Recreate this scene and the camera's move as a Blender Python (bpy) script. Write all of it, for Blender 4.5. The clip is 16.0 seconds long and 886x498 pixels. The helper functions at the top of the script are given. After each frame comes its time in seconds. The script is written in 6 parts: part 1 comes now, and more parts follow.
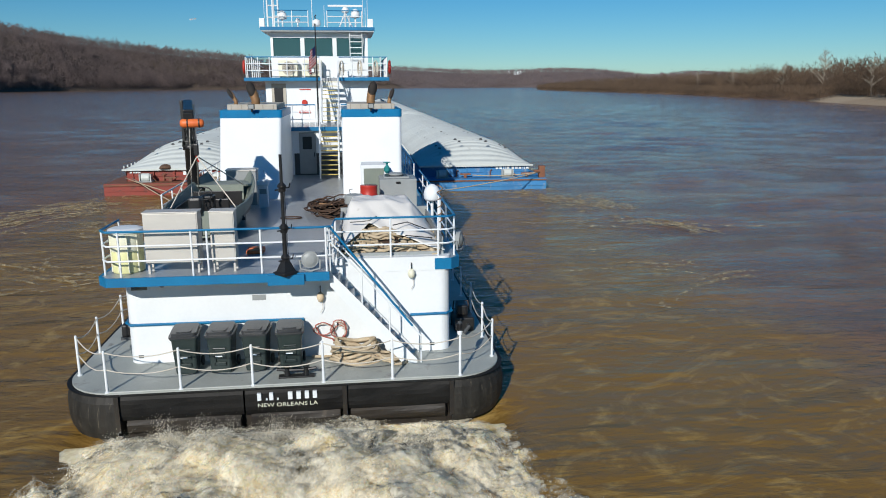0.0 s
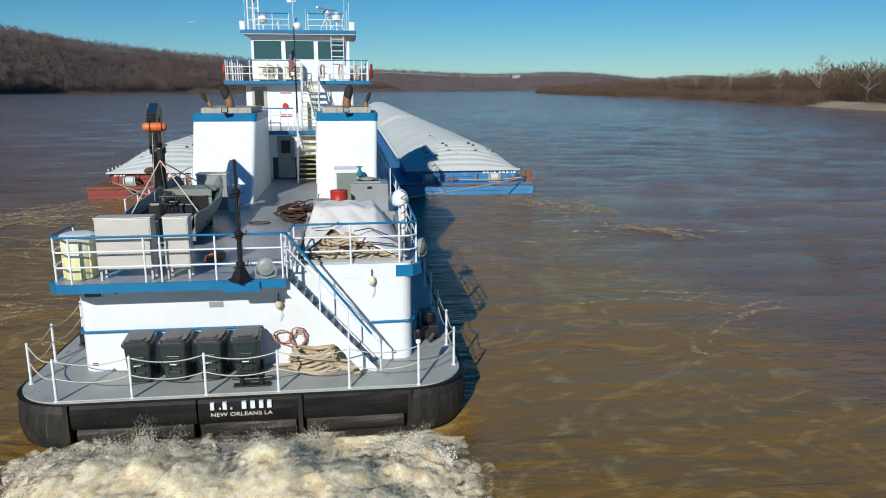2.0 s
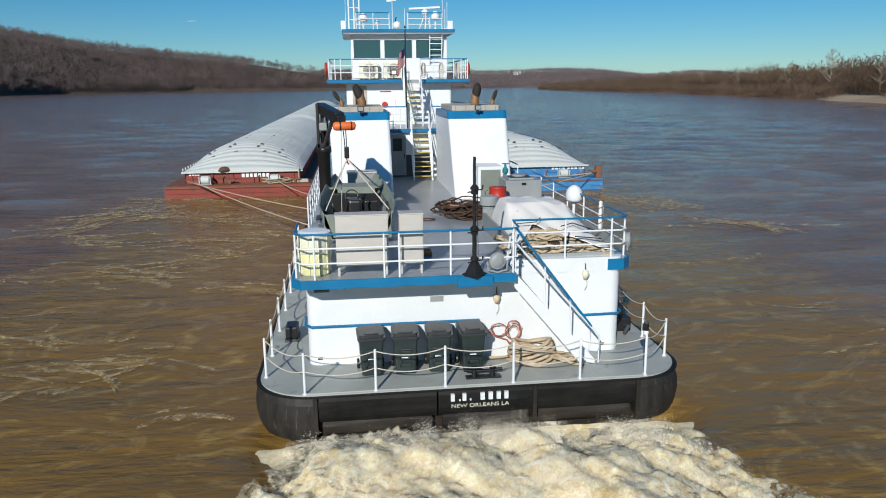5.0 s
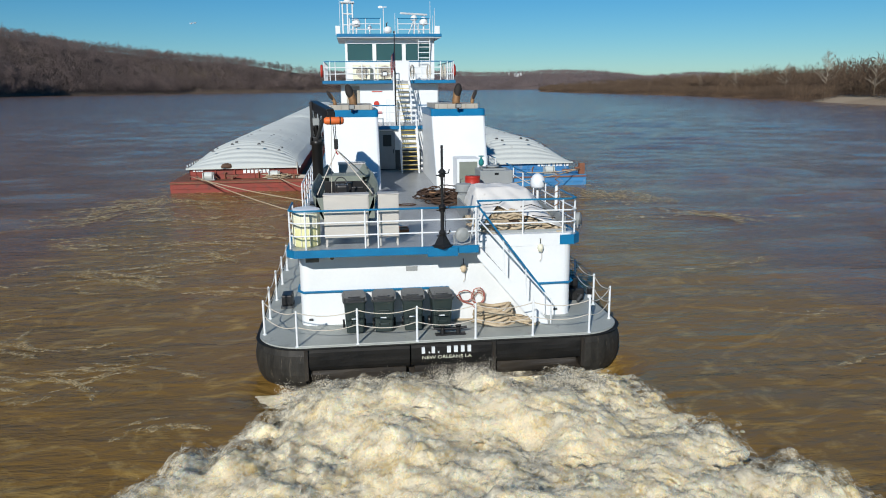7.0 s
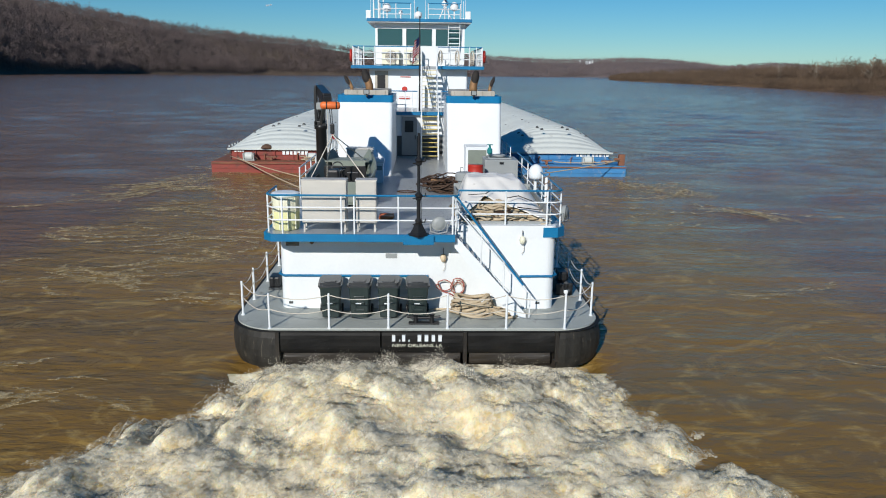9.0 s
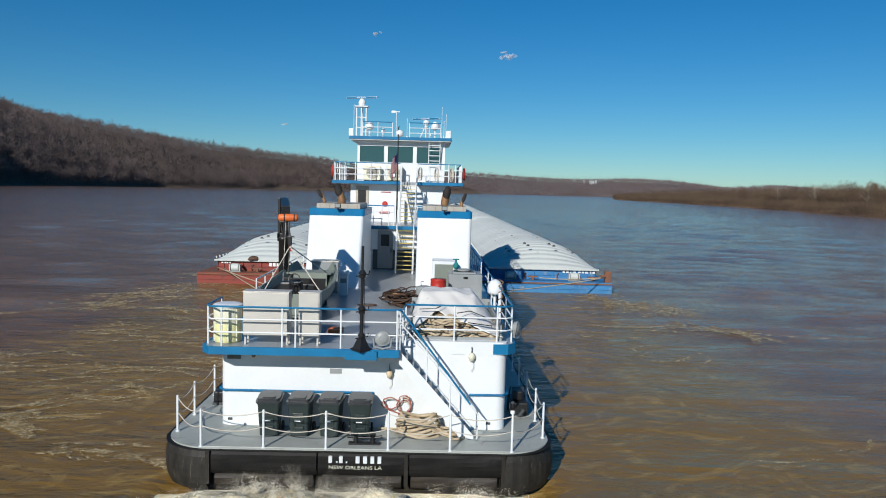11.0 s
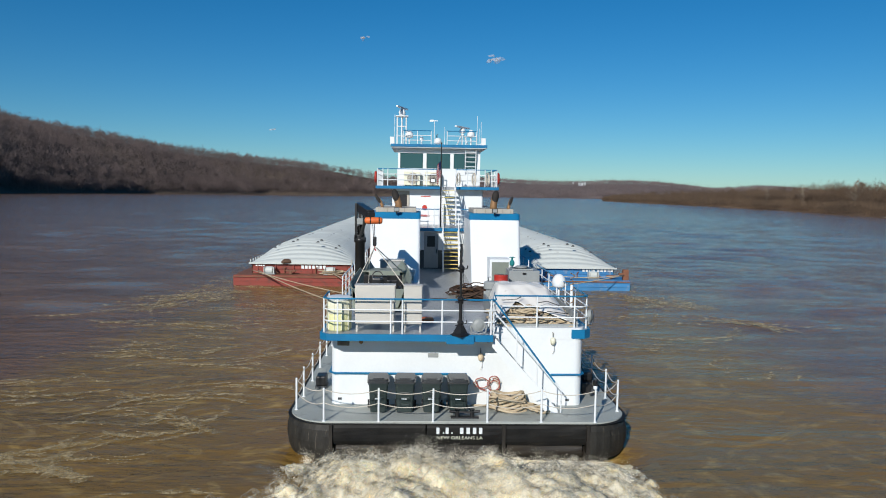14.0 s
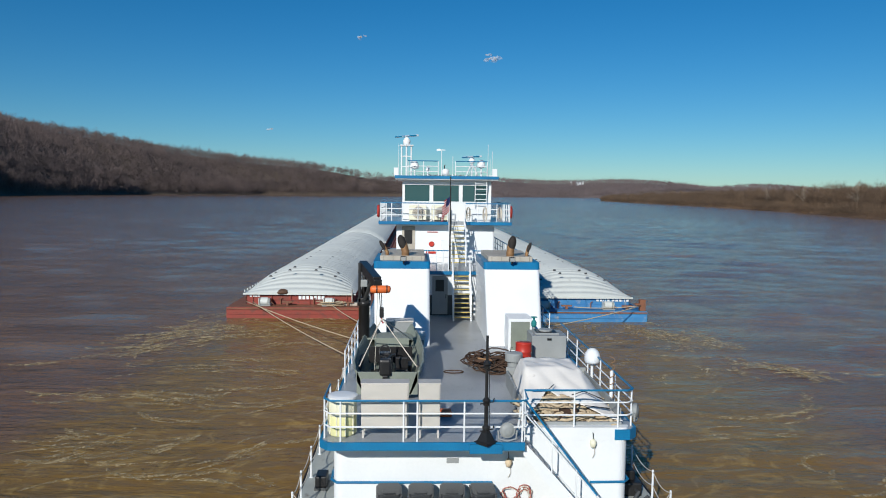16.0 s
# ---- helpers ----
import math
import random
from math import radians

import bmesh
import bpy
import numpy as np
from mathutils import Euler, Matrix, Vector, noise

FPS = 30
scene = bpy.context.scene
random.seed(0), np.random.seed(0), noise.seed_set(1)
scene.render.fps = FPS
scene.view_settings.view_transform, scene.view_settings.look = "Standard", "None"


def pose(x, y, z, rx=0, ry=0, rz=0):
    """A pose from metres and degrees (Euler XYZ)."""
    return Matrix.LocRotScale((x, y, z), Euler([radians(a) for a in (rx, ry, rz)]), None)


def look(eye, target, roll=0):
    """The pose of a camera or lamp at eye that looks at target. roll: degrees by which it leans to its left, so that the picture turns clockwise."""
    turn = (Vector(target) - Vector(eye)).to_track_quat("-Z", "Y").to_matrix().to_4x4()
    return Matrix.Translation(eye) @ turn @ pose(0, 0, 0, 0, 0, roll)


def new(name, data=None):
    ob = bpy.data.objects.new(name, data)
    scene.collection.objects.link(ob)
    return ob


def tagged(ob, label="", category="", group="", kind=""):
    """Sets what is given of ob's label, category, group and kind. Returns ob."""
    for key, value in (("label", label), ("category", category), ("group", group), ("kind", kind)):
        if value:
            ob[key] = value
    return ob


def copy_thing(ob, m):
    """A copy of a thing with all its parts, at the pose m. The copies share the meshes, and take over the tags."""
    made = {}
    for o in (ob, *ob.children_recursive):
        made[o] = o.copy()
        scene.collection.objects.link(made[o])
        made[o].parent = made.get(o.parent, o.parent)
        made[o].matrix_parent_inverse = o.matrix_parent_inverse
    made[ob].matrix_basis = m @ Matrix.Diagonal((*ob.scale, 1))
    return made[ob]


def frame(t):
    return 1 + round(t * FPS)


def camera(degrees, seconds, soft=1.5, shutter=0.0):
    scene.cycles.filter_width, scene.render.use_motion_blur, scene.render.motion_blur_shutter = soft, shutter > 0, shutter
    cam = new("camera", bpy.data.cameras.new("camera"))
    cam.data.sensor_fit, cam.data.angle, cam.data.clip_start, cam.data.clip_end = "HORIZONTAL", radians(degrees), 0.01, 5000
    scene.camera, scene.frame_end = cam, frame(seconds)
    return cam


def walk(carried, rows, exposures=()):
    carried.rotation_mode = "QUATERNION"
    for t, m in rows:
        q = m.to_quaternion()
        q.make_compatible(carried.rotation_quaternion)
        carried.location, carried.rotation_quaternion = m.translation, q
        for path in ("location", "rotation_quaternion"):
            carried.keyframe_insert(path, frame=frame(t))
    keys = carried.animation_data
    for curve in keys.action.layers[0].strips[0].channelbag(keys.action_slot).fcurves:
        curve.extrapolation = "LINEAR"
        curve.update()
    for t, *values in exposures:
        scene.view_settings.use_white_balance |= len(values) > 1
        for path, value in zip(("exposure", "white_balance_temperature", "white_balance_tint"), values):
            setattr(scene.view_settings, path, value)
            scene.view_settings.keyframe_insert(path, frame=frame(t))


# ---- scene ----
cam = camera(62.3, 16.0, soft=1.0)
PATH = [
    (0, (1.65, -16.154, 7.785), (1.884, -14.217, 7.347), -0.2),
    (0.5, (1.752, -16.759, 7.757), (1.987, -14.821, 7.325), -0.1),
    (1, (1.946, -17.046, 7.736), (2.18, -15.108, 7.303), -0.1),
    (1.5, (2.259, -16.611, 7.745), (2.493, -14.672, 7.313), -0.1),
    (2, (2.608, -15.957, 7.801), (2.846, -14.019, 7.372), -0.0),
    (2.5, (2.245, -15.651, 7.766), (2.484, -13.712, 7.337), -0.2),
    (3, (0.878, -15.407, 7.755), (1.117, -13.468, 7.326), -0.4),
    (3.5, (-1.01, -14.789, 7.829), (-0.769, -12.85, 7.4), -0.4),
    (4, (-2.383, -14.306, 7.859), (-2.144, -12.367, 7.43), -0.5),
    (4.2, (-2.677, -14.403, 7.876), (-2.441, -12.464, 7.446), -0.5),
    (6.3, (-2.766, -18.413, 7.762), (-2.529, -16.477, 7.32), -0.6),
    (6.5, (-2.675, -18.618, 7.754), (-2.441, -16.68, 7.32), -0.6),
    (7, (-2.35, -18.829, 7.78), (-2.116, -16.89, 7.348), -0.5),
    (7.5, (-1.681, -19.172, 7.76), (-1.449, -17.233, 7.327), -0.5),
    (8, (-1.098, -18.961, 7.833), (-0.891, -17.02, 7.397), -0.7),
    (8.2, (-0.858, -18.879, 7.845), (-0.783, -16.927, 7.414), 0.6),
    (10.3, (1.216, -18.847, 7.803), (1.269, -16.922, 7.264), 0.9),
    (10.5, (1.357, -18.723, 7.841), (1.407, -16.777, 7.386), 1.2),
    (11, (1.706, -18.453, 7.788), (1.747, -16.46, 7.626), 1.5),
    (11.5, (1.977, -18.155, 7.794), (1.983, -16.161, 7.641), 1.6),
    (12, (2.046, -18.37, 7.765), (2.055, -16.376, 7.612), 1.6),
    (12.5, (1.806, -19.042, 7.759), (1.879, -17.049, 7.609), 1.4),
    (13, (1.15, -19.929, 7.733), (1.226, -17.936, 7.584), 1.2),
    (13.5, (-0.222, -20.828, 7.748), (-0.15, -18.835, 7.598), 0.9),
    (14, (-1.327, -21.118, 7.767), (-1.257, -19.125, 7.615), 0.9),
    (14.5, (-1.99, -20.289, 7.699), (-1.921, -18.296, 7.545), 0.9),
    (15, (-2.132, -18.571, 7.773), (-2.063, -16.578, 7.617), 0.9),
    (15.5, (-2.006, -17.439, 8.391), (-1.935, -15.446, 8.235), 0.8),
    (16, (-1.848, -17.482, 9.86), (-1.772, -15.489, 9.705), 0.7),
]
walk(cam, [(t, look(eye, target, roll)) for t, eye, target, roll in PATH], exposures=[(0, 0.3), (16, 0.3)])

# ---------------------------------------------------------------- sky, sun
SUN_EL, SUN_AZ = radians(26.5), radians(201.8)
world = bpy.data.worlds.new("sky")
scene.world = world
world.use_nodes = True
wn = world.node_tree.nodes
sky = wn.new("ShaderNodeTexSky")
sky.sky_type, sky.sun_disc = "NISHITA", False
sky.sun_elevation, sky.sun_rotation = SUN_EL, SUN_AZ
sky.altitude, sky.air_density, sky.dust_density, sky.ozone_density = 150, 1.0, 0.0, 6.0
wn["Background"].inputs["Strength"].default_value = 0.0625
clear = wn.new("ShaderNodeHueSaturation")
clear.inputs["Saturation"].default_value = 1.18
cool = wn.new("ShaderNodeMix")
cool.data_type, cool.blend_type = "RGBA", "MULTIPLY"
cool.inputs[0].default_value, cool.inputs[7].default_value = 1.0, (0.71, 0.905, 0.965, 1)
world.node_tree.links.new(sky.outputs[0], cool.inputs[6])
world.node_tree.links.new(cool.outputs[2], clear.inputs["Color"])
world.node_tree.links.new(clear.outputs[0], wn["Background"].inputs["Color"])

sun_data = bpy.data.lights.new("sun", "SUN")
sun_data.energy, sun_data.angle, sun_data.color = 3.65, radians(0.53), (1.0, 0.96, 0.895)
sun = new("sun", sun_data)
sun.matrix_world = look((-40, -100, 60), (-40 + 40, -100 + 100, 60 - 53.7))

# ---------------------------------------------------------------- materials


def material(name, base, other=None, scale=3.0, fine=40.0, rough=0.5, metal=0.0, bump=0.1, stretch=(1, 1, 1), spread=0.5,
             island=0.0, dirt=None, dirt_amount=0.0, dirt_stretch=(1, 1, 1), ior=1.45):
    """Two-scale noise between two colours, an optional layer of dirt, and a fine bump."""
    m = bpy.data.materials.new(name)
    m.use_nodes = True
    nt, n, ln = m.node_tree, m.node_tree.nodes, m.node_tree.links
    bsdf = n["Principled BSDF"]
    geo = n.new("ShaderNodeNewGeometry")
    mp = n.new("ShaderNodeMapping")
    mp.inputs["Scale"].default_value = stretch
    ln.new(geo.outputs["Position"], mp.inputs["Vector"])
    big, small = n.new("ShaderNodeTexNoise"), n.new("ShaderNodeTexNoise")
    for tex, s in ((big, scale), (small, fine)):
        tex.inputs["Scale"].default_value, tex.inputs["Detail"].default_value = s, 6
        ln.new(mp.outputs[0], tex.inputs["Vector"])
    add = n.new("ShaderNodeMath")
    add.operation = "MULTIPLY_ADD"
    add.inputs[1].default_value = 0.4
    ln.new(small.outputs[0], add.inputs[0])
    ln.new(big.outputs[0], add.inputs[2])
    ramp = n.new("ShaderNodeMapRange")
    ramp.inputs[1].default_value, ramp.inputs[2].default_value = 0.7 - spread / 2, 0.7 + spread / 2
    ln.new(add.outputs[0], ramp.inputs[0])
    mix = n.new("ShaderNodeMix")
    mix.data_type = "RGBA"
    other = other or tuple(c * 0.8 for c in base)
    mix.inputs[6].default_value, mix.inputs[7].default_value = (*base, 1), (*other, 1)
    ln.new(ramp.outputs[0], mix.inputs[0])
    colour = mix.outputs[2]
    if island:
        hsv = n.new("ShaderNodeHueSaturation")
        val = n.new("ShaderNodeMapRange")
        val.inputs[3].default_value, val.inputs[4].default_value = 1 - island, 1 + island
        ln.new(geo.outputs["Random Per Island"], val.inputs[0])
        ln.new(val.outputs[0], hsv.inputs["Value"])
        ln.new(colour, hsv.inputs["Color"])
        colour = hsv.outputs[0]
    if dirt:
        mp2, tex = n.new("ShaderNodeMapping"), n.new("ShaderNodeTexNoise")
        mp2.inputs["Scale"].default_value = dirt_stretch
        ln.new(geo.outputs["Position"], mp2.inputs["Vector"])
        ln.new(mp2.outputs[0], tex.inputs["Vector"])
        tex.inputs["Scale"].default_value, tex.inputs["Detail"].default_value = 2.0, 8
        tex.inputs["Roughness"].default_value = 0.65
        r2 = n.new("ShaderNodeMapRange")
        r2.inputs[1].default_value, r2.inputs[2].default_value = 0.72 - dirt_amount * 0.4, 0.86 - dirt_amount * 0.3
        ln.new(tex.outputs[0], r2.inputs[0])
        mix2 = n.new("ShaderNodeMix")
        mix2.data_type = "RGBA"
        mix2.inputs[7].default_value = (*dirt, 1)
        ln.new(r2.outputs[0], mix2.inputs[0])
        ln.new(colour, mix2.inputs[6])
        colour = mix2.outputs[2]
    ln.new(colour, bsdf.inputs["Base Color"])
    rr = n.new("ShaderNodeMapRange")
    rr.inputs[3].default_value, rr.inputs[4].default_value = max(0.02, rough - 0.12), min(1, rough + 0.12)
    ln.new(small.outputs[0], rr.inputs[0])
    ln.new(rr.outputs[0], bsdf.inputs["Roughness"])
    bsdf.inputs["Metallic"].default_value = metal
    bsdf.inputs["IOR"].default_value = ior
    if bump:
        b = n.new("ShaderNodeBump")
        b.inputs["Strength"].default_value, b.inputs["Distance"].default_value = bump, 0.02
        ln.new(add.outputs[0], b.inputs["Height"])
        ln.new(b.outputs[0], bsdf.inputs["Normal"])
    return m


M = {}
M["white"] = material("white_paint", (0.765, 0.8, 0.815), (0.665, 0.7, 0.71), 0.7, 14, 0.42, bump=0.06, spread=0.7,
                      dirt=(0.42, 0.33, 0.24), dirt_amount=0.12, dirt_stretch=(2.5, 2.5, 0.35))
M["blue"] = material("blue_paint", (0.004, 0.175, 0.36), (0.004, 0.125, 0.275), 1.5, 30, 0.4, bump=0.05)
M["deck"] = material("grey_deck_paint", (0.35, 0.375, 0.395), (0.25, 0.27, 0.29), 0.55, 22, 0.3, bump=0.06, spread=0.6,
                     dirt=(0.075, 0.07, 0.065), dirt_amount=0.2)
M["deck_low"] = material("worn_deck_paint", (0.41, 0.435, 0.405), (0.3, 0.32, 0.295), 0.9, 25, 0.5, bump=0.12, spread=0.6,
                         dirt=(0.13, 0.11, 0.09), dirt_amount=0.3)
M["rubber"] = material("scuffed_black_rubber", (0.006, 0.006, 0.006), (0.016, 0.015, 0.013), 1.4, 16, 0.6, bump=0.5, spread=0.5,
                       dirt=(0.07, 0.06, 0.048), dirt_amount=0.2, dirt_stretch=(3.5, 3.5, 0.4), ior=1.3)
M["worn_rubber"] = material("worn_grey_rubber", (0.012, 0.0115, 0.01), (0.04, 0.037, 0.031), 2.2, 18, 0.6, bump=0.5, spread=0.5, stretch=(1.6, 1.6, 0.5),
                            dirt=(0.16, 0.135, 0.1), dirt_amount=0.3, dirt_stretch=(5, 5, 0.5), ior=1.35)
M["hull"] = material("black_hull_paint", (0.012, 0.011, 0.01), (0.035, 0.028, 0.02), 1.0, 18, 0.5, bump=0.3,
                     dirt=(0.08, 0.06, 0.04), dirt_amount=0.2, dirt_stretch=(1, 1, 0.4))
M["black"] = material("black_steel", (0.008, 0.008, 0.009), (0.018, 0.018, 0.018), 2, 30, 0.4, bump=0.05)
M["darkgrey"] = material("dark_grey_steel", (0.07, 0.075, 0.08), (0.045, 0.05, 0.05), 2, 30, 0.5)
M["steel"] = material("brushed_steel_panel", (0.56, 0.54, 0.49), (0.47, 0.455, 0.42), 1.2, 24, 0.45, metal=0.1, bump=0.05, stretch=(1, 1, 3))
M["grey"] = material("grey_enamel", (0.3, 0.32, 0.32), (0.24, 0.26, 0.26), 1.5, 30, 0.45, bump=0.04)
M["olive"] = material("olive_drab_aluminium", (0.22, 0.25, 0.21), (0.17, 0.195, 0.165), 1.5, 26, 0.5, bump=0.06)
M["bin_lid"] = material("sun_faded_lid_plastic", (0.034, 0.037, 0.04), (0.05, 0.053, 0.056), 4, 50, 0.32, bump=0.08)
M["bin"] = material("dark_grey_plastic", (0.02, 0.032, 0.031), (0.032, 0.045, 0.043), 3, 60, 0.4, bump=0.08)
M["rope"] = material("tan_mooring_rope", (0.6, 0.5, 0.35), (0.4, 0.31, 0.2), 5, 60, 0.85, bump=0.6, island=0.25)
M["rope_dark"] = material("dark_wire_rope", (0.05, 0.032, 0.022), (0.11, 0.06, 0.035), 5, 60, 0.75, bump=0.5, island=0.4)
M["rope_white"] = material("white_line", (0.62, 0.58, 0.5), (0.45, 0.41, 0.34), 5, 60, 0.8, bump=0.3)
M["hose"] = material("faded_red_hose", (0.3, 0.07, 0.06), (0.36, 0.13, 0.1), 4, 40, 0.5)
M["tarp"] = material("grey_white_tarp", (0.82, 0.8, 0.75), (0.74, 0.72, 0.67), 0.8, 12, 0.6, bump=0.25,
                     dirt=(0.36, 0.34, 0.31), dirt_amount=0.15)
M["red"] = material("red_paint", (0.5, 0.035, 0.02), (0.38, 0.03, 0.02), 2, 30, 0.45)
M["orange"] = material("orange_plastic", (0.75, 0.17, 0.04), (0.6, 0.13, 0.035), 3, 30, 0.5)
M["yellow"] = material("yellow_safety_paint", (0.68, 0.5, 0.06), (0.45, 0.36, 0.1), 3, 30, 0.6)
M["cream"] = material("cream_plastic", (0.74, 0.73, 0.6), (0.66, 0.66, 0.5), 1.5, 30, 0.45)
M["cream_low"] = material("yellowed_liquid_plastic", (0.72, 0.71, 0.38), (0.66, 0.66, 0.34), 1.5, 30, 0.4)
M["rust"] = material("rusty_exhaust_steel", (0.34, 0.2, 0.09), (0.2, 0.105, 0.05), 4, 30, 0.6, metal=0.3, bump=0.3)
M["soot"] = material("sooty_steel", (0.012, 0.011, 0.01), (0.03, 0.024, 0.02), 4, 30, 0.8, bump=0.3)
M["stack_cap"] = material("weathered_cream_steel", (0.45, 0.42, 0.36), (0.34, 0.31, 0.25), 1.6, 20, 0.55, dirt=(0.2, 0.13, 0.08), dirt_amount=0.2)
M["barge_red"] = material("oxide_red_hull", (0.27, 0.045, 0.03), (0.19, 0.04, 0.03), 0.7, 9, 0.6, bump=0.2, spread=0.6,
                          dirt=(0.075, 0.045, 0.035), dirt_amount=0.5, dirt_stretch=(0.8, 0.8, 1.4))
M["barge_blue"] = material("blue_barge_hull", (0.05, 0.23, 0.47), (0.035, 0.16, 0.36), 0.8, 10, 0.55, bump=0.2, spread=0.6,
                           dirt=(0.3, 0.32, 0.34), dirt_amount=0.42, dirt_stretch=(1, 1, 0.8))
M["barge_rust"] = material("rust_brown_steel", (0.25, 0.1, 0.05), (0.14, 0.065, 0.04), 1.2, 14, 0.7, bump=0.3)
M["cover"] = material("weathered_fibreglass", (0.57, 0.61, 0.585), (0.47, 0.5, 0.48), 0.25, 6, 0.55, bump=0.1, spread=0.6,
                      dirt=(0.3, 0.3, 0.28), dirt_amount=0.25, dirt_stretch=(0.5, 0.5, 0.5))
M["flag_red"] = material("red_bunting", (0.5, 0.018, 0.03), None, 6, 60, 0.8)
M["flag_white"] = material("white_bunting", (0.72, 0.7, 0.68), None, 6, 60, 0.8)
M["flag_blue"] = material("navy_bunting", (0.02, 0.03, 0.12), None, 6, 60, 0.8)
M["louvre"] = material("rust_stained_louvre", (0.3, 0.27, 0.22), (0.15, 0.12, 0.09), 5, 40, 0.6)
M["bark"] = material("bare_twigs", (0.18, 0.138, 0.13), (0.085, 0.067, 0.064), 0.035, 0.3, 0.9, bump=0, spread=0.5, island=0.45)
M["bark_warm"] = material("bare_russet_twigs", (0.15, 0.1, 0.062), (0.075, 0.053, 0.037), 0.05, 0.3, 0.9, bump=0, spread=0.5, island=0.4)
# far ridge twigs: distance haze mixed into the base colour, paler and mauve
M["bark_haze"] = material("hazy_mauve_twigs", (0.19, 0.15, 0.145), (0.125, 0.1, 0.1), 0.01, 0.2, 0.9, bump=0, spread=0.5, island=0.4)
M["pale_bark"] = material("pale_sycamore_bark", (0.34, 0.3, 0.24), (0.2, 0.165, 0.12), 0.5, 4, 0.8, bump=0)
# the far ridge's leaf litter, with the same haze in its colour
M["litter_haze"] = material("far_leaf_litter", (0.17, 0.135, 0.125), (0.12, 0.095, 0.09), 0.02, 0.5, 0.95, bump=0, spread=0.5)
M["litter"] = material("leaf_litter_ground", (0.12, 0.09, 0.066), (0.075, 0.057, 0.043), 0.03, 0.6, 0.95, bump=0, spread=0.5)
M["earth"] = material("ochre_bank_earth", (0.26, 0.155, 0.075), (0.13, 0.08, 0.045), 0.05, 1.0, 0.95, bump=0)
M["mud"] = material("pale_river_sand", (0.44, 0.36, 0.25), (0.3, 0.22, 0.14), 0.05, 1.0, 0.9, bump=0)
M["cloud"] = material("cloud_white", (0.9, 0.9, 0.9), (0.8, 0.8, 0.82), 0.01, 0.1, 1.0, bump=0)
M["cloud"].node_tree.nodes["Principled BSDF"].inputs["Alpha"].default_value = 0.16


def glass_material():
    m = bpy.data.materials.new("tinted_window_glass")
    m.use_nodes = True
    b = m.node_tree.nodes["Principled BSDF"]
    b.inputs["Base Color"].default_value = (0.05, 0.13, 0.14, 1)
    b.inputs["Roughness"].default_value = 0.04
    b.inputs["IOR"].default_value = 1.5
    b.inputs["Transmission Weight"].default_value = 0.35
    return m


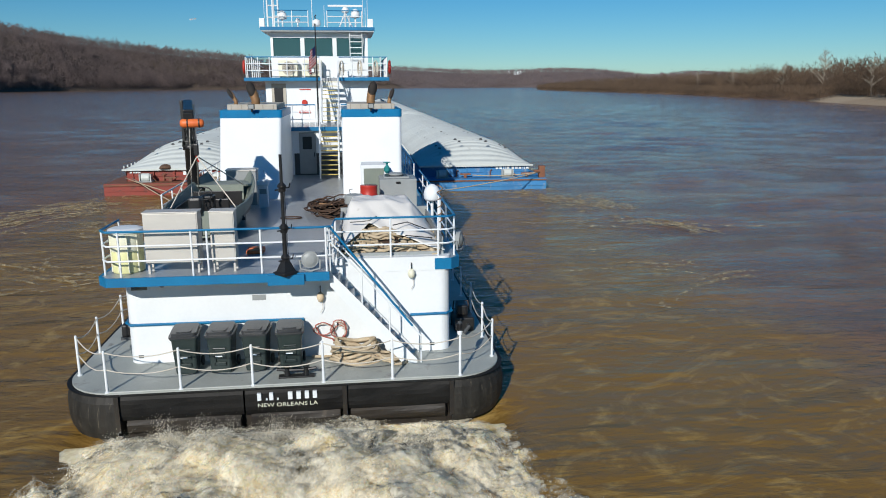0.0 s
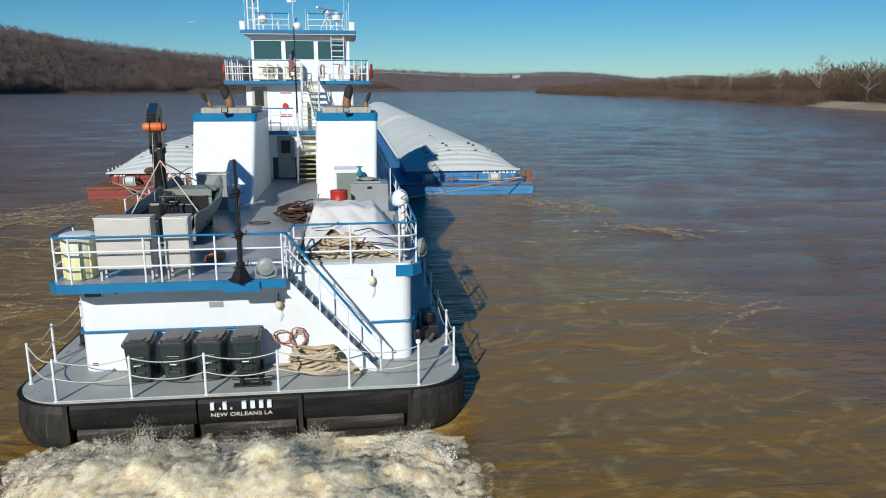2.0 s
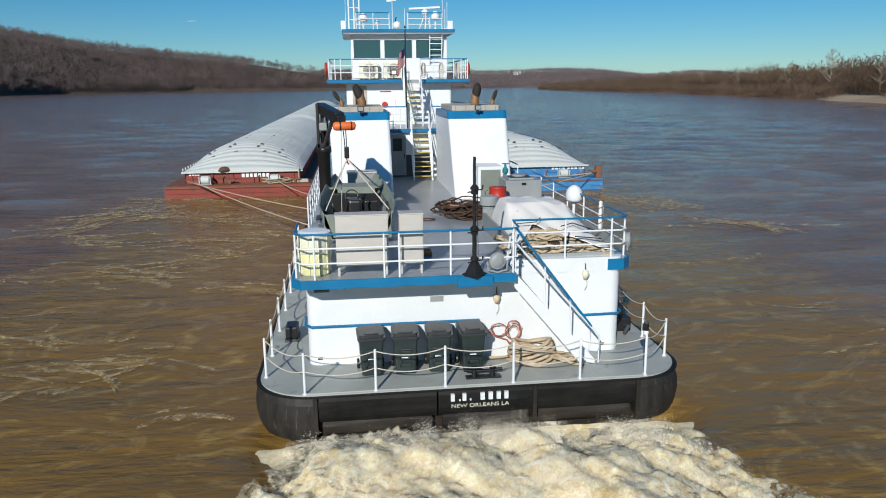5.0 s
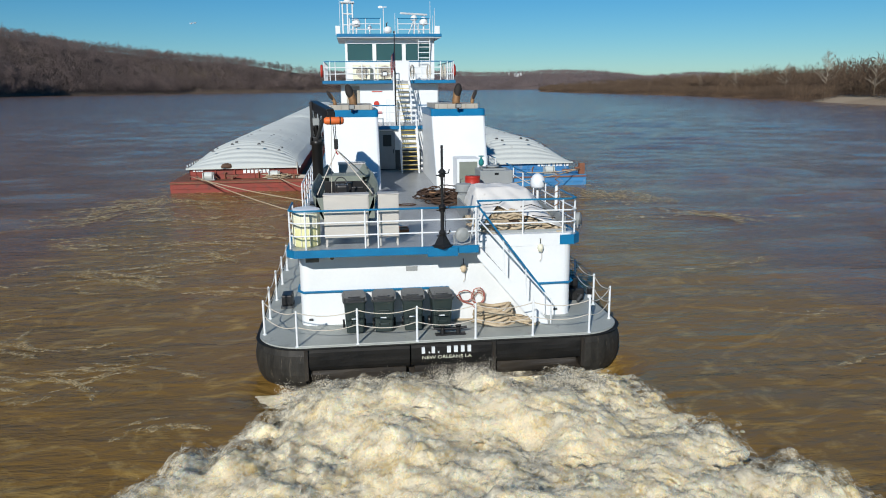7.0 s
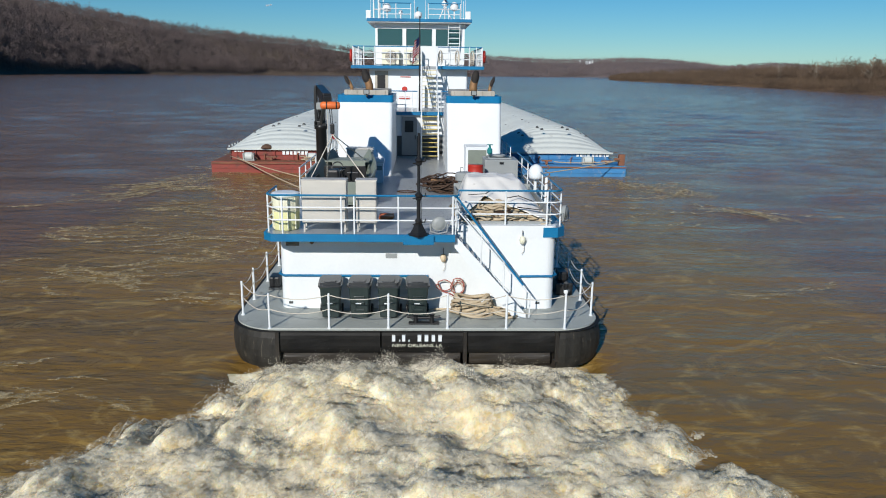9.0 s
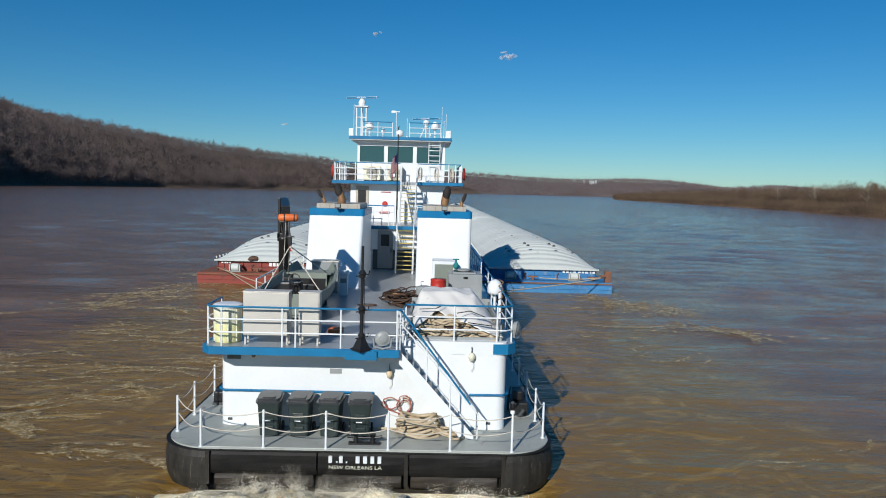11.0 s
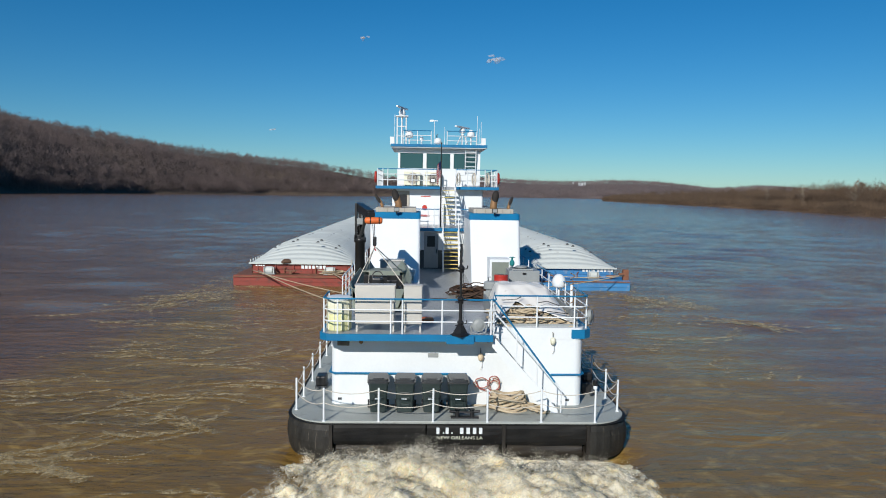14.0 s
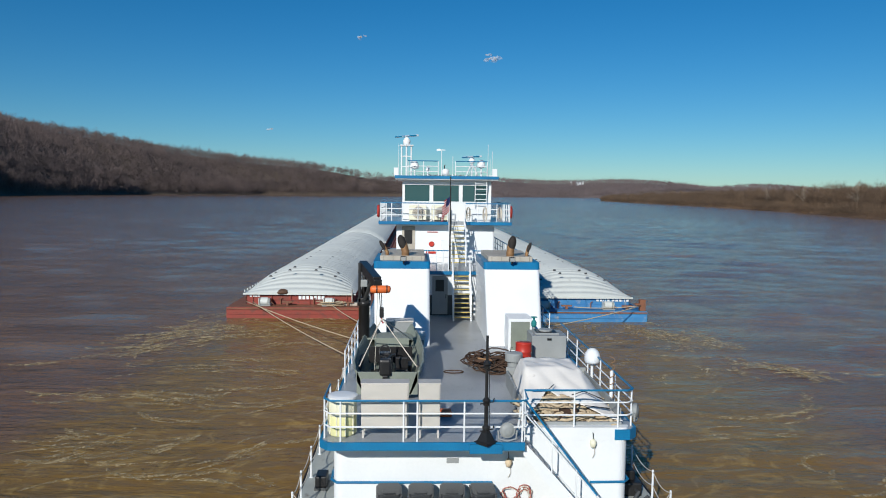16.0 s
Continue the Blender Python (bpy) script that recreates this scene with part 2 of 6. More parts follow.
def water_material():
    m = bpy.data.materials.new("muddy_river_water")
    m.use_nodes = True
    n, ln = m.node_tree.nodes, m.node_tree.links
    b = n["Principled BSDF"]
    geo = n.new("ShaderNodeNewGeometry")

    def noise_at(sx, sy, scale, detail=5, rough=0.55, distortion=0.0):
        mp, tx = n.new("ShaderNodeMapping"), n.new("ShaderNodeTexNoise")
        mp.inputs["Scale"].default_value = (sx, sy, 1)
        ln.new(geo.outputs["Position"], mp.inputs["Vector"])
        ln.new(mp.outputs[0], tx.inputs["Vector"])
        tx.inputs["Scale"].default_value, tx.inputs["Detail"].default_value = scale, detail
        tx.inputs["Roughness"].default_value, tx.inputs["Distortion"].default_value = rough, distortion
        return tx.outputs[0]

    def maths(op, a, c):
        x = n.new("ShaderNodeMath")
        x.operation = op
        for i, v in enumerate((a, c)):
            if isinstance(v, (int, float)):
                x.inputs[i].default_value = v
            else:
                ln.new(v, x.inputs[i])
        return x.outputs[0]

    silt = n.new("ShaderNodeMix")
    silt.data_type = "RGBA"
    silt.inputs[6].default_value, silt.inputs[7].default_value = (0.15, 0.083, 0.043, 1), (0.205, 0.12, 0.064, 1)
    patch = n.new("ShaderNodeMapRange")
    patch.inputs[1].default_value, patch.inputs[2].default_value = 0.35, 0.68
    ln.new(noise_at(0.5, 1.0, 0.09, 6, 0.6, 0.8), patch.inputs[0])
    ln.new(patch.outputs[0], silt.inputs[0])
    # the tow's wake stirs up paler mud and breaks the surface between the barges' corners and astern
    xyz = n.new("ShaderNodeSeparateXYZ")
    ln.new(geo.outputs["Position"], xyz.inputs[0])
    drift = maths("MULTIPLY", maths("SUBTRACT", 38, xyz.outputs["Y"]), 0.035)
    wide = maths("ADD", maths("MULTIPLY", xyz.outputs["Y"], -0.07), 15.4)
    gap = maths("SUBTRACT", wide, maths("ABSOLUTE", maths("ADD", xyz.outputs["X"], drift), 0))
    gap = maths("ADD", gap, maths("MULTIPLY", noise_at(1, 1, 0.2, 5, 0.6), 7))
    across = maths("MINIMUM", maths("MAXIMUM", maths("MULTIPLY", gap, 0.3), 0), 1)
    along = maths("MINIMUM", maths("MAXIMUM", maths("MULTIPLY", maths("SUBTRACT", 44, xyz.outputs["Y"]), 0.2), 0), 1)
    wake = maths("MULTIPLY", across, along)
    curls = n.new("ShaderNodeMapRange")
    curls.inputs[1].default_value, curls.inputs[2].default_value = 0.52, 0.74
    ln.new(noise_at(0.75, 1.0, 0.42, 7, 0.65, 3.2), curls.inputs[0])
    mud = n.new("ShaderNodeMix")
    mud.data_type = "RGBA"
    mud.inputs[6].default_value, mud.inputs[7].default_value = (0.195, 0.114, 0.03, 1), (0.37, 0.25, 0.08, 1)
    ln.new(curls.outputs[0], mud.inputs[0])
    stir = n.new("ShaderNodeMix")
    stir.data_type = "RGBA"
    ln.new(wake, stir.inputs[0])
    ln.new(silt.outputs[2], stir.inputs[6])
    ln.new(mud.outputs[2], stir.inputs[7])
    ln.new(stir.outputs[2], b.inputs["Base Color"])
    b.inputs["Roughness"].default_value = 0.1
    b.inputs["IOR"].default_value = 1.33
    ln.new(maths("SUBTRACT", 0.58, maths("MULTIPLY", wake, 0.4)), b.inputs["Specular IOR Level"])
    wave = maths("MULTIPLY", noise_at(0.35, 1.0, 1.4, 6, 0.64, 0.3), 0.5)
    rip = maths("MULTIPLY", noise_at(0.5, 1.0, 4.5, 3, 0.5), 0.06)
    swell = maths("ADD", maths("MULTIPLY", noise_at(0.3, 1.0, 0.1, 3, 0.5, 0.4), 1.3), maths("MULTIPLY", noise_at(0.3, 1.0, 0.36, 4, 0.55, 0.4), 0.62))
    calm = maths("SUBTRACT", 1, maths("MULTIPLY", wake, 0.45))
    height = maths("ADD", maths("MULTIPLY", maths("ADD", wave, rip), calm), swell)
    bp = n.new("ShaderNodeBump")
    bp.inputs["Strength"].default_value, bp.inputs["Distance"].default_value = 0.9, 0.5
    ln.new(height, bp.inputs["Height"])
    ln.new(bp.outputs[0], b.inputs["Normal"])
    return m


def foam_material(name, low, high, lo, hi, scale, soft=0.0, bump=0.4, torn=None):
    """Frothy noise between a muddy and a pale colour; torn: clear below the first value of the noise, dense above the second."""
    m = bpy.data.materials.new(name)
    m.use_nodes = True
    n, ln = m.node_tree.nodes, m.node_tree.links
    b = n["Principled BSDF"]
    tc = n.new("ShaderNodeTexCoord")
    info = n.new("ShaderNodeObjectInfo")
    shift = n.new("ShaderNodeVectorMath")
    shift.operation = "ADD"
    ln.new(tc.outputs["Object"], shift.inputs[0])
    far = n.new("ShaderNodeMath")
    far.operation = "MULTIPLY"
    far.inputs[1].default_value = 40
    ln.new(info.outputs["Random"], far.inputs[0])
    ln.new(far.outputs[0], shift.inputs[1])
    a, c = n.new("ShaderNodeTexNoise"), n.new("ShaderNodeTexNoise")
    for tx, s in ((a, scale), (c, scale * 6)):
        tx.inputs["Scale"].default_value, tx.inputs["Detail"].default_value = s, 9
        tx.inputs["Roughness"].default_value, tx.inputs["Distortion"].default_value = 0.68, 0.9
        ln.new(shift.outputs[0], tx.inputs["Vector"])
    s = n.new("ShaderNodeMath")
    s.operation = "MULTIPLY_ADD"
    s.inputs[1].default_value = 0.5
    ln.new(c.outputs[0], s.inputs[0])
    ln.new(a.outputs[0], s.inputs[2])
    r = n.new("ShaderNodeMapRange")
    r.inputs[1].default_value, r.inputs[2].default_value = lo, hi
    ln.new(s.outputs[0], r.inputs[0])
    mix = n.new("ShaderNodeMix")
    mix.data_type = "RGBA"
    mix.inputs[6].default_value, mix.inputs[7].default_value = (*low, 1), (*high, 1)
    ln.new(r.outputs[0], mix.inputs[0])
    if not bump:
        ln.new(n.new("ShaderNodeNewGeometry").outputs["Random Per Island"], mix.inputs[0])
    ln.new(mix.outputs[2], b.inputs["Base Color"])
    b.inputs["Roughness"].default_value = 0.7
    b.inputs["Subsurface Weight"].default_value = soft
    b.inputs["Subsurface Radius"].default_value = (0.3, 0.26, 0.2)
    b.inputs["Subsurface Scale"].default_value = 1.0
    if bump:
        bp = n.new("ShaderNodeBump")
        bp.inputs["Strength"].default_value, bp.inputs["Distance"].default_value = bump, 0.05
        ln.new(s.outputs[0], bp.inputs["Height"])
        ln.new(bp.outputs[0], b.inputs["Normal"])
    if torn:
        gap = n.new("ShaderNodeMapRange")
        gap.inputs[1].default_value, gap.inputs[2].default_value, gap.inputs[4].default_value = torn[0], torn[1], 0.85
        ln.new(s.outputs[0], gap.inputs[0])
        ln.new(gap.outputs[0], b.inputs["Alpha"])
    return m


M["glass"] = glass_material()
M["water"] = water_material()
M["foam"] = foam_material("churned_foam", (0.54, 0.39, 0.14), (0.93, 0.83, 0.58), 0.56, 0.84, 1.0, 1.0, 0.14)
for k in range(5):
    M["veil_%d" % k] = foam_material("torn_froth", (0.68, 0.54, 0.25), (0.95, 0.88, 0.68), 0.52, 0.8, 1.3 + 0.25 * k, 0.0, 0.14, torn=(0.6 + 0.05 * k, 1.0 + 0.06 * k))
M["spray"] = foam_material("white_spray", (0.62, 0.54, 0.38), (0.88, 0.85, 0.75), 0.5, 0.8, 2.0, 0.0, 0.0)
M["streak"] = foam_material("thin_tan_foam", (0.32, 0.22, 0.08), (0.62, 0.49, 0.27), 0.5, 0.98, 3.0, 0.0, 0.1, torn=(0.62, 0.96))

# ---------------------------------------------------------------- mesh helpers


def part(name, bm, mat, parent=None, label="", smooth=False):
    me = bpy.data.meshes.new(name)
    bm.normal_update()
    bm.to_mesh(me)
    bm.free()
    me.materials.append(M[mat])
    if smooth:
        me.shade_smooth()
    ob = new(name, me)
    ob.parent = parent
    return tagged(ob, label)


def again(ob, m, parent=None):
    """One more object on the same mesh, at the pose m."""
    o = new(ob.name.split(".")[0], ob.data)
    o.parent = parent or ob.parent
    o.matrix_basis = m
    return o


def thing(name, at=(0, 0, 0), label="", category="", group="", kind=""):
    ob = new(name)
    ob.location = at
    ob.empty_display_size = 0.2
    return tagged(ob, label, category, group, kind)


def box(bm, x0, x1, y0, y1, z0, z1, bevel=0.0, m=None):
    vs = bmesh.ops.create_cube(bm, size=1)["verts"]
    for v in vs:
        v.co = Vector((x0 + (v.co.x + 0.5) * (x1 - x0), y0 + (v.co.y + 0.5) * (y1 - y0), z0 + (v.co.z + 0.5) * (z1 - z0)))
    if m is not None:
        bmesh.ops.transform(bm, matrix=m, verts=vs)
    if bevel:
        es = list({e for v in vs for e in v.link_edges})
        bmesh.ops.bevel(bm, geom=es, offset=bevel, segments=2, affect="EDGES", profile=0.6)
    return bm


def boxes(*args, bevel=0.0):
    bm = bmesh.new()
    for a in args:
        box(bm, *a, bevel=bevel)
    return bm


def sweep(bm, pts, r, seg=8, closed=False, r_end=None):
    """A round bar along a line of points."""
    pts = [Vector(p) for p in pts]
    rings, side = [], None
    for i, p in enumerate(pts):
        a = pts[i - 1] if i or closed else p
        b = pts[(i + 1) % len(pts)] if i < len(pts) - 1 or closed else p
        d = (b - a).normalized()
        if side is None:
            side = d.orthogonal().normalized()
        side = (side - d * side.dot(d)).normalized()
        up = d.cross(side)
        rad = r if r_end is None else r + (r_end - r) * i / (len(pts) - 1)
        rings.append([bm.verts.new(p + (side * math.cos(k * math.tau / seg) + up * math.sin(k * math.tau / seg)) * rad) for k in range(seg)])
    n = len(rings)
    for i in range(n if closed else n - 1):
        a, b = rings[i], rings[(i + 1) % n]
        for k in range(seg):
            bm.faces.new((a[k], a[(k + 1) % seg], b[(k + 1) % seg], b[k]))
    if not closed:
        bm.faces.new(rings[0][::-1])
        bm.faces.new(rings[-1])
    return bm


def bars(r, *lines, seg=8):
    bm = bmesh.new()
    for pts in lines:
        sweep(bm, pts, r, seg)
    return bm


def turned(profile, seg=24, at=(0, 0, 0), bm=None):
    """A body of revolution about z from (radius, height) pairs."""
    bm = bm or bmesh.new()
    at = Vector(at)
    rings = [[bm.verts.new(at + Vector((r * math.cos(k * math.tau / seg), r * math.sin(k * math.tau / seg), z))) for k in range(seg)] for r, z in profile]
    for a, b in zip(rings, rings[1:]):
        for k in range(seg):
            bm.faces.new((a[k], a[(k + 1) % seg], b[(k + 1) % seg], b[k]))
    bm.faces.new(rings[0][::-1])
    bm.faces.new(rings[-1])
    return bm


def prism(outline, z0, z1, bm=None):
    bm = bm or bmesh.new()
    lo = [bm.verts.new((x, y, z0)) for x, y in outline]
    hi = [bm.verts.new((x, y, z1)) for x, y in outline]
    bm.faces.new(lo[::-1])
    bm.faces.new(hi)
    n = len(outline)
    for i in range(n):
        bm.faces.new((lo[i], lo[(i + 1) % n], hi[(i + 1) % n], hi[i]))
    return bm


def rounded(x0, x1, y0, y1, r, corners="abcd", seg=6):
    """A rectangle's outline, anticlockwise from (x0, y0), with the corners a b c d rounded."""
    out = []
    for c, (cx, cy, a0) in zip("abcd", ((x0 + r, y0 + r, 180), (x1 - r, y0 + r, 270), (x1 - r, y1 - r, 0), (x0 + r, y1 - r, 90))):
        if c in corners:
            out += [(cx + r * math.cos(radians(a0 + 90 * k / seg)), cy + r * math.sin(radians(a0 + 90 * k / seg))) for k in range(seg + 1)]
        else:
            out.append({"a": (x0, y0), "b": (x1, y0), "c": (x1, y1), "d": (x0, y1)}[c])
    return out


def sag(a, b, drop, n=9):
    a, b = Vector(a), Vector(b)
    return [a.lerp(b, i / (n - 1)) - Vector((0, 0, drop * 4 * (i / (n - 1)) * (1 - i / (n - 1)))) for i in range(n)]


def writing(name, text, size, at, rot, mat, parent, width=None):
    cu = bpy.data.curves.new(name, "FONT")
    cu.body, cu.size, cu.extrude, cu.align_x = text, size, 0.004, "CENTER"
    cu.materials.append(M[mat])
    ob = new(name, cu)
    ob.parent = parent
    ob.matrix_basis = pose(*at, *rot)
    if width:
        bpy.context.view_layer.update()
        ob.scale = (width / max(ob.dimensions.x, 0.01), 1, 1)
    return ob

# ---------------------------------------------------------------- river and banks


def sheet(name, xs, ys, height, mat, label, category, kind="structure"):
    """A grid of ground or water; height takes and gives numpy arrays."""
    X, Y = np.meshgrid(xs, ys)
    Z = height(X, Y)
    nx, ny = len(xs), len(ys)
    i = np.arange(nx * ny).reshape(ny, nx)
    faces = np.stack([i[:-1, :-1], i[:-1, 1:], i[1:, 1:], i[1:, :-1]], -1).reshape(-1, 4)
    me = bpy.data.meshes.new(name)
    me.from_pydata(np.stack([X, Y, Z], -1).reshape(-1, 3).tolist(), [], faces.tolist())
    me.materials.append(M[mat])
    me.shade_smooth()
    return tagged(new(name, me), label, category, "", kind)


def wobble(X, Y, scale, seed):
    """Smooth uneven numpy noise, about -1 to 1."""
    r = np.random.RandomState(seed)
    out = np.zeros_like(X, dtype=float)
    for k in range(7):
        a, p, f = r.uniform(0, math.tau), r.uniform(0, math.tau), r.uniform(0.6, 2.2) / scale
        out += np.sin((X * math.cos(a) + Y * math.sin(a)) * f + p)
    return out / 3.5


def river(X, Y):
    """Wind chop: many low waves of mixed length, calmer in the lee and wake of the tow."""
    r = np.random.RandomState(2)
    out = np.zeros_like(X)
    reach = np.hypot(X, Y)
    for k in range(44):
        length = 2.4 * 5.5 ** (k / 43)
        a = r.normal(0.15, 0.4)
        fade = np.clip(2.2 - (0.7 + reach * 0.016) * 3.2 / length, 0, 1)
        out += fade * 0.006 * length * r.uniform(0.5, 1.2) * np.sin(math.tau / length * (X * math.sin(a) + Y * math.cos(a)) + r.uniform(0, math.tau))
    gust = 0.85 + 0.28 * wobble(X, Y * 2.2, 60, 6)
    calm = np.exp(-(np.clip(np.abs(X) - 9, 0, None) / 14) ** 2) * np.exp(-(np.clip(np.abs(Y - 45) - 60, 0, None) / 20) ** 2)
    far = 1 / (1 + (np.hypot(X, Y) / 900) ** 2)
    trough = 0.5 * np.exp(-((Y + 0.2) / 0.8) ** 2) * np.clip((5.4 - np.abs(X)) / 0.8, 0, 1)
    return out * 0.48 * gust * (1 - 0.8 * calm) * far - trough


def spaced(lo, hi, n, fine):
    """Stations that lie close together near zero."""
    u = np.linspace(np.arcsinh(lo / fine), np.arcsinh(hi / fine), n)
    return np.sinh(u) * fine


sheet("water", spaced(-3600, 3600, 640, 42), spaced(-900, 4700, 700, 42), river, "water",
      "muddy brown river water with small wind ripples", "river")

# banks: the waterline as (along, across) stations
LEFT_Y = [-900, 0, 400, 800, 1150, 1400, 1560, 1640]
LEFT_X = [-330, -330, -380, -450, -430, -290, -80, 120]


def left_edge(Y):
    return np.interp(Y, LEFT_Y, LEFT_X)


def left_height(X, Y):
    d = left_edge(Y) - X
    top = np.interp(Y, [-900, 300, 480, 620, 800, 1000, 1250, 1640], [30, 40, 120, 179, 180, 168, 136, 56])
    hill = top * (1 - np.exp(-np.clip(d, 0, None) / 160)) + 7 * wobble(X, Y, 90, 3) * np.clip(d / 60, 0, 1)
    return np.where(d > 0, 1.2 + hill, d * 0.05 - 0.4)


sheet("hillside_ground", np.linspace(-1000, 200, 161), np.linspace(-500, 1700, 201), left_height, "litter",
      "steep wooded hillside ground covered in brown leaf litter", "hillside")

RIGHT_Y = [-900, 0, 200, 300, 440, 560, 780, 1000, 1080, 1120]
RIGHT_X = [150, 165, 178, 205, 233, 248, 254, 262, 275, 330]


def right_height(X, Y):
    d = X - np.interp(Y, RIGHT_Y, RIGHT_X) - 3 * wobble(X, Y, 25, 5)
    return np.where((d > 0) & (Y < 1115), np.clip(d * 0.16, 0, 2.6) + np.clip((d - 30) * 0.02, 0, 5), np.clip(d * 0.05, -3, -0.3))


BX = np.concatenate([np.linspace(140, 330, 60), np.linspace(345, 1100, 16)])
sheet("sand_bar", BX, np.linspace(-500, 300, 70), right_height, "mud", "low pale sandy river bank at the water's edge", "river bank")
sheet("lowland_bank", BX, np.linspace(300, 1130, 80), right_height, "earth", "low dark earth bank at the water's edge", "river bank")


def far_height(X, Y):
    front = 1750 + 0.35 * np.clip(X, 0, None) + 60 * wobble(X, Y * 0, 300, 7)
    d = Y - front
    top = np.interp(X, [-500, 0, 300, 600, 900, 1300, 2200], [44, 44, 48, 52, 40, 36, 36]) + 7 * wobble(X, Y * 0, 120, 8)
    return np.where(d > 0, top * (1 - np.exp(-d / 120.0)), -2)


sheet("far_ridge_ground", np.linspace(-700, 2600, 160), np.linspace(1600, 2900, 120), far_height, "litter_haze",
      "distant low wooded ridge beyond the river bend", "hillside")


def woods(name, spots, heights, mat, label, twigs, reach, seed, trunk=0.012, twig=0.01):
    """Leafless trees: a tapered trunk, a few limbs and a haze of twigs each, in one mesh."""
    r = np.random.RandomState(seed)
    n = len(spots)
    vs, fs, base = [], [], 0

    def sliver(p, q, w):
        """Thin three-sided spikes from p to q, as wide as w at the foot."""
        nonlocal base
        k = len(p)
        d = q - p
        a = np.stack([-d[:, 1], d[:, 0], np.zeros(k)], 1) + r.normal(0, 0.25, (k, 3)) * np.linalg.norm(d, axis=1)[:, None]
        a /= np.linalg.norm(a, axis=1)[:, None] + 1e-6
        b = np.cross(d, a)
        b /= np.linalg.norm(b, axis=1)[:, None] + 1e-6
        w = w[:, None]
        vs.append(np.stack([p + a * w, p - a * w * 0.5 + b * w * 0.87, p - a * w * 0.5 - b * w * 0.87, q], 1).reshape(-1, 3))
        i = base + np.arange(k)[:, None] * 4
        fs.append(np.concatenate([i + [0, 1, 3], i + [1, 2, 3], i + [2, 0, 3]], 0))
        base += 4 * k

    H = heights[:, None]
    foot = spots
    lean = r.normal(0, 0.04, (n, 3)) * H
    lean[:, 2] = 0
    head = foot + lean + np.concatenate([0 * H, 0 * H, H], 1)
    sliver(foot - [0, 0, 0.5], head, heights * trunk)
    limbs = max(5, twigs // 7)
    tips = []
    for k in range(limbs):
        f = r.uniform(0.08, 0.85, (n, 1))
        ang = r.uniform(0, math.tau, (n, 1))
        p = foot + (head - foot) * f
        out = reach * H * (1.05 - f) * r.uniform(0.6, 1.1, (n, 1))
        q = p + np.concatenate([np.cos(ang) * out, np.sin(ang) * out, out * r.uniform(0.5, 1.3, (n, 1))], 1)
        sliver(p, q, heights * trunk * 0.45)
        tips.append((p, q))
    for k in range(twigs):
        if k % 4 == 0:
            p, q = tips[k % limbs]
            c = p + (q - p) * r.uniform(0.25, 1.0, (n, 1))
            d = r.normal(0, 1, (n, 3)) + [0, 0, 0.5]
            d /= np.linalg.norm(d, axis=1)[:, None]
            sliver(c, c + d * H * r.uniform(0.06, 0.15, (n, 1)), heights * twig)
            continue
        # fans of twigs on the shell of a rounded crown
        d = r.normal(0, 1, (n, 3))
        d /= np.linalg.norm(d, axis=1)[:, None]
        d[:, 2] = np.where(d[:, 2] < -0.85, -d[:, 2], d[:, 2])
        c = foot + lean * 0.6 + np.concatenate([0 * H, 0 * H, 0.48 * H], 1) + d * H * [reach * 0.62, reach * 0.62, 0.44] * r.uniform(0.45, 0.92, (n, 1))
        d = d + [0, 0, 0.35] + r.normal(0, 0.3, (n, 3))
        sliver(c, c + d * H * r.uniform(0.05, 0.13, (n, 1)), heights * twig)
    me = bpy.data.meshes.new(name)
    me.from_pydata(np.concatenate(vs).tolist(), [], np.concatenate(fs).tolist())
    me.materials.append(M[mat])
    return tagged(new(name, me), label, "trees", "", "stuff")


rs = np.random.RandomState(4)
n = 12500
yy = 430 + 1210 * rs.uniform(0, 1, n) ** 0.8
dd = 3 + 470 * rs.uniform(0, 1, n) ** 1.5
xx = left_edge(yy) - dd
woods("hillside_woods", np.stack([xx, yy, left_height(xx, yy)], 1), rs.uniform(10, 20, n) * (0.8 + 0.35 * rs.uniform(0, 1, n) ** 2), "bark",
      "leafless grey-brown winter woods covering the hillside", 32, 0.62, 11, 0.008, 0.021)
n = 3200
yy = 300 + 1320 * rs.uniform(0, 1, n)
xx = left_edge(yy) + 2 - 40 * rs.uniform(0, 1, n)
woods("waterside_brush", np.stack([xx, yy, np.maximum(left_height(xx, yy), 0)], 1), rs.uniform(5, 13, n), "bark",
      "dense leafless brush along the foot of the hillside", 22, 0.8, 15, 0.012, 0.035)
n = 7000
xx = rs.uniform(-500, 1900, n)
yy = 1760 + 0.35 * np.clip(xx, 0, None) + 400 * rs.uniform(0, 1, n) ** 1.5
woods("ridge_woods", np.stack([xx, yy, far_height(xx, yy)], 1), rs.uniform(7, 13, n), "bark_haze",
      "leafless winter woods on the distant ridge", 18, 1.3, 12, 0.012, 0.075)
n = 1300
yy = 190 + 905 * rs.uniform(0, 1, n)
dd = 12 + 190 * rs.uniform(0, 1, n) ** 1.6
xx = np.interp(yy, RIGHT_Y, RIGHT_X) + dd
tall = np.interp(yy, [200, 420, 600, 900, 1095], [17, 15, 13, 11, 7])
woods("lowland_woods", np.stack([xx, yy, right_height(xx, yy)], 1), tall * rs.uniform(0.6, 1.15, n), "bark_warm",
      "leafless brown riverside trees on the low bank", 110, 0.62, 13, 0.011, 0.009)
n = 5200
yy = 190 + 915 * rs.uniform(0, 1, n)
dd = np.where(yy < 285, 12, 0.5) + 40 * rs.uniform(0, 1, n) ** 1.3
xx = np.interp(yy, RIGHT_Y, RIGHT_X) + dd
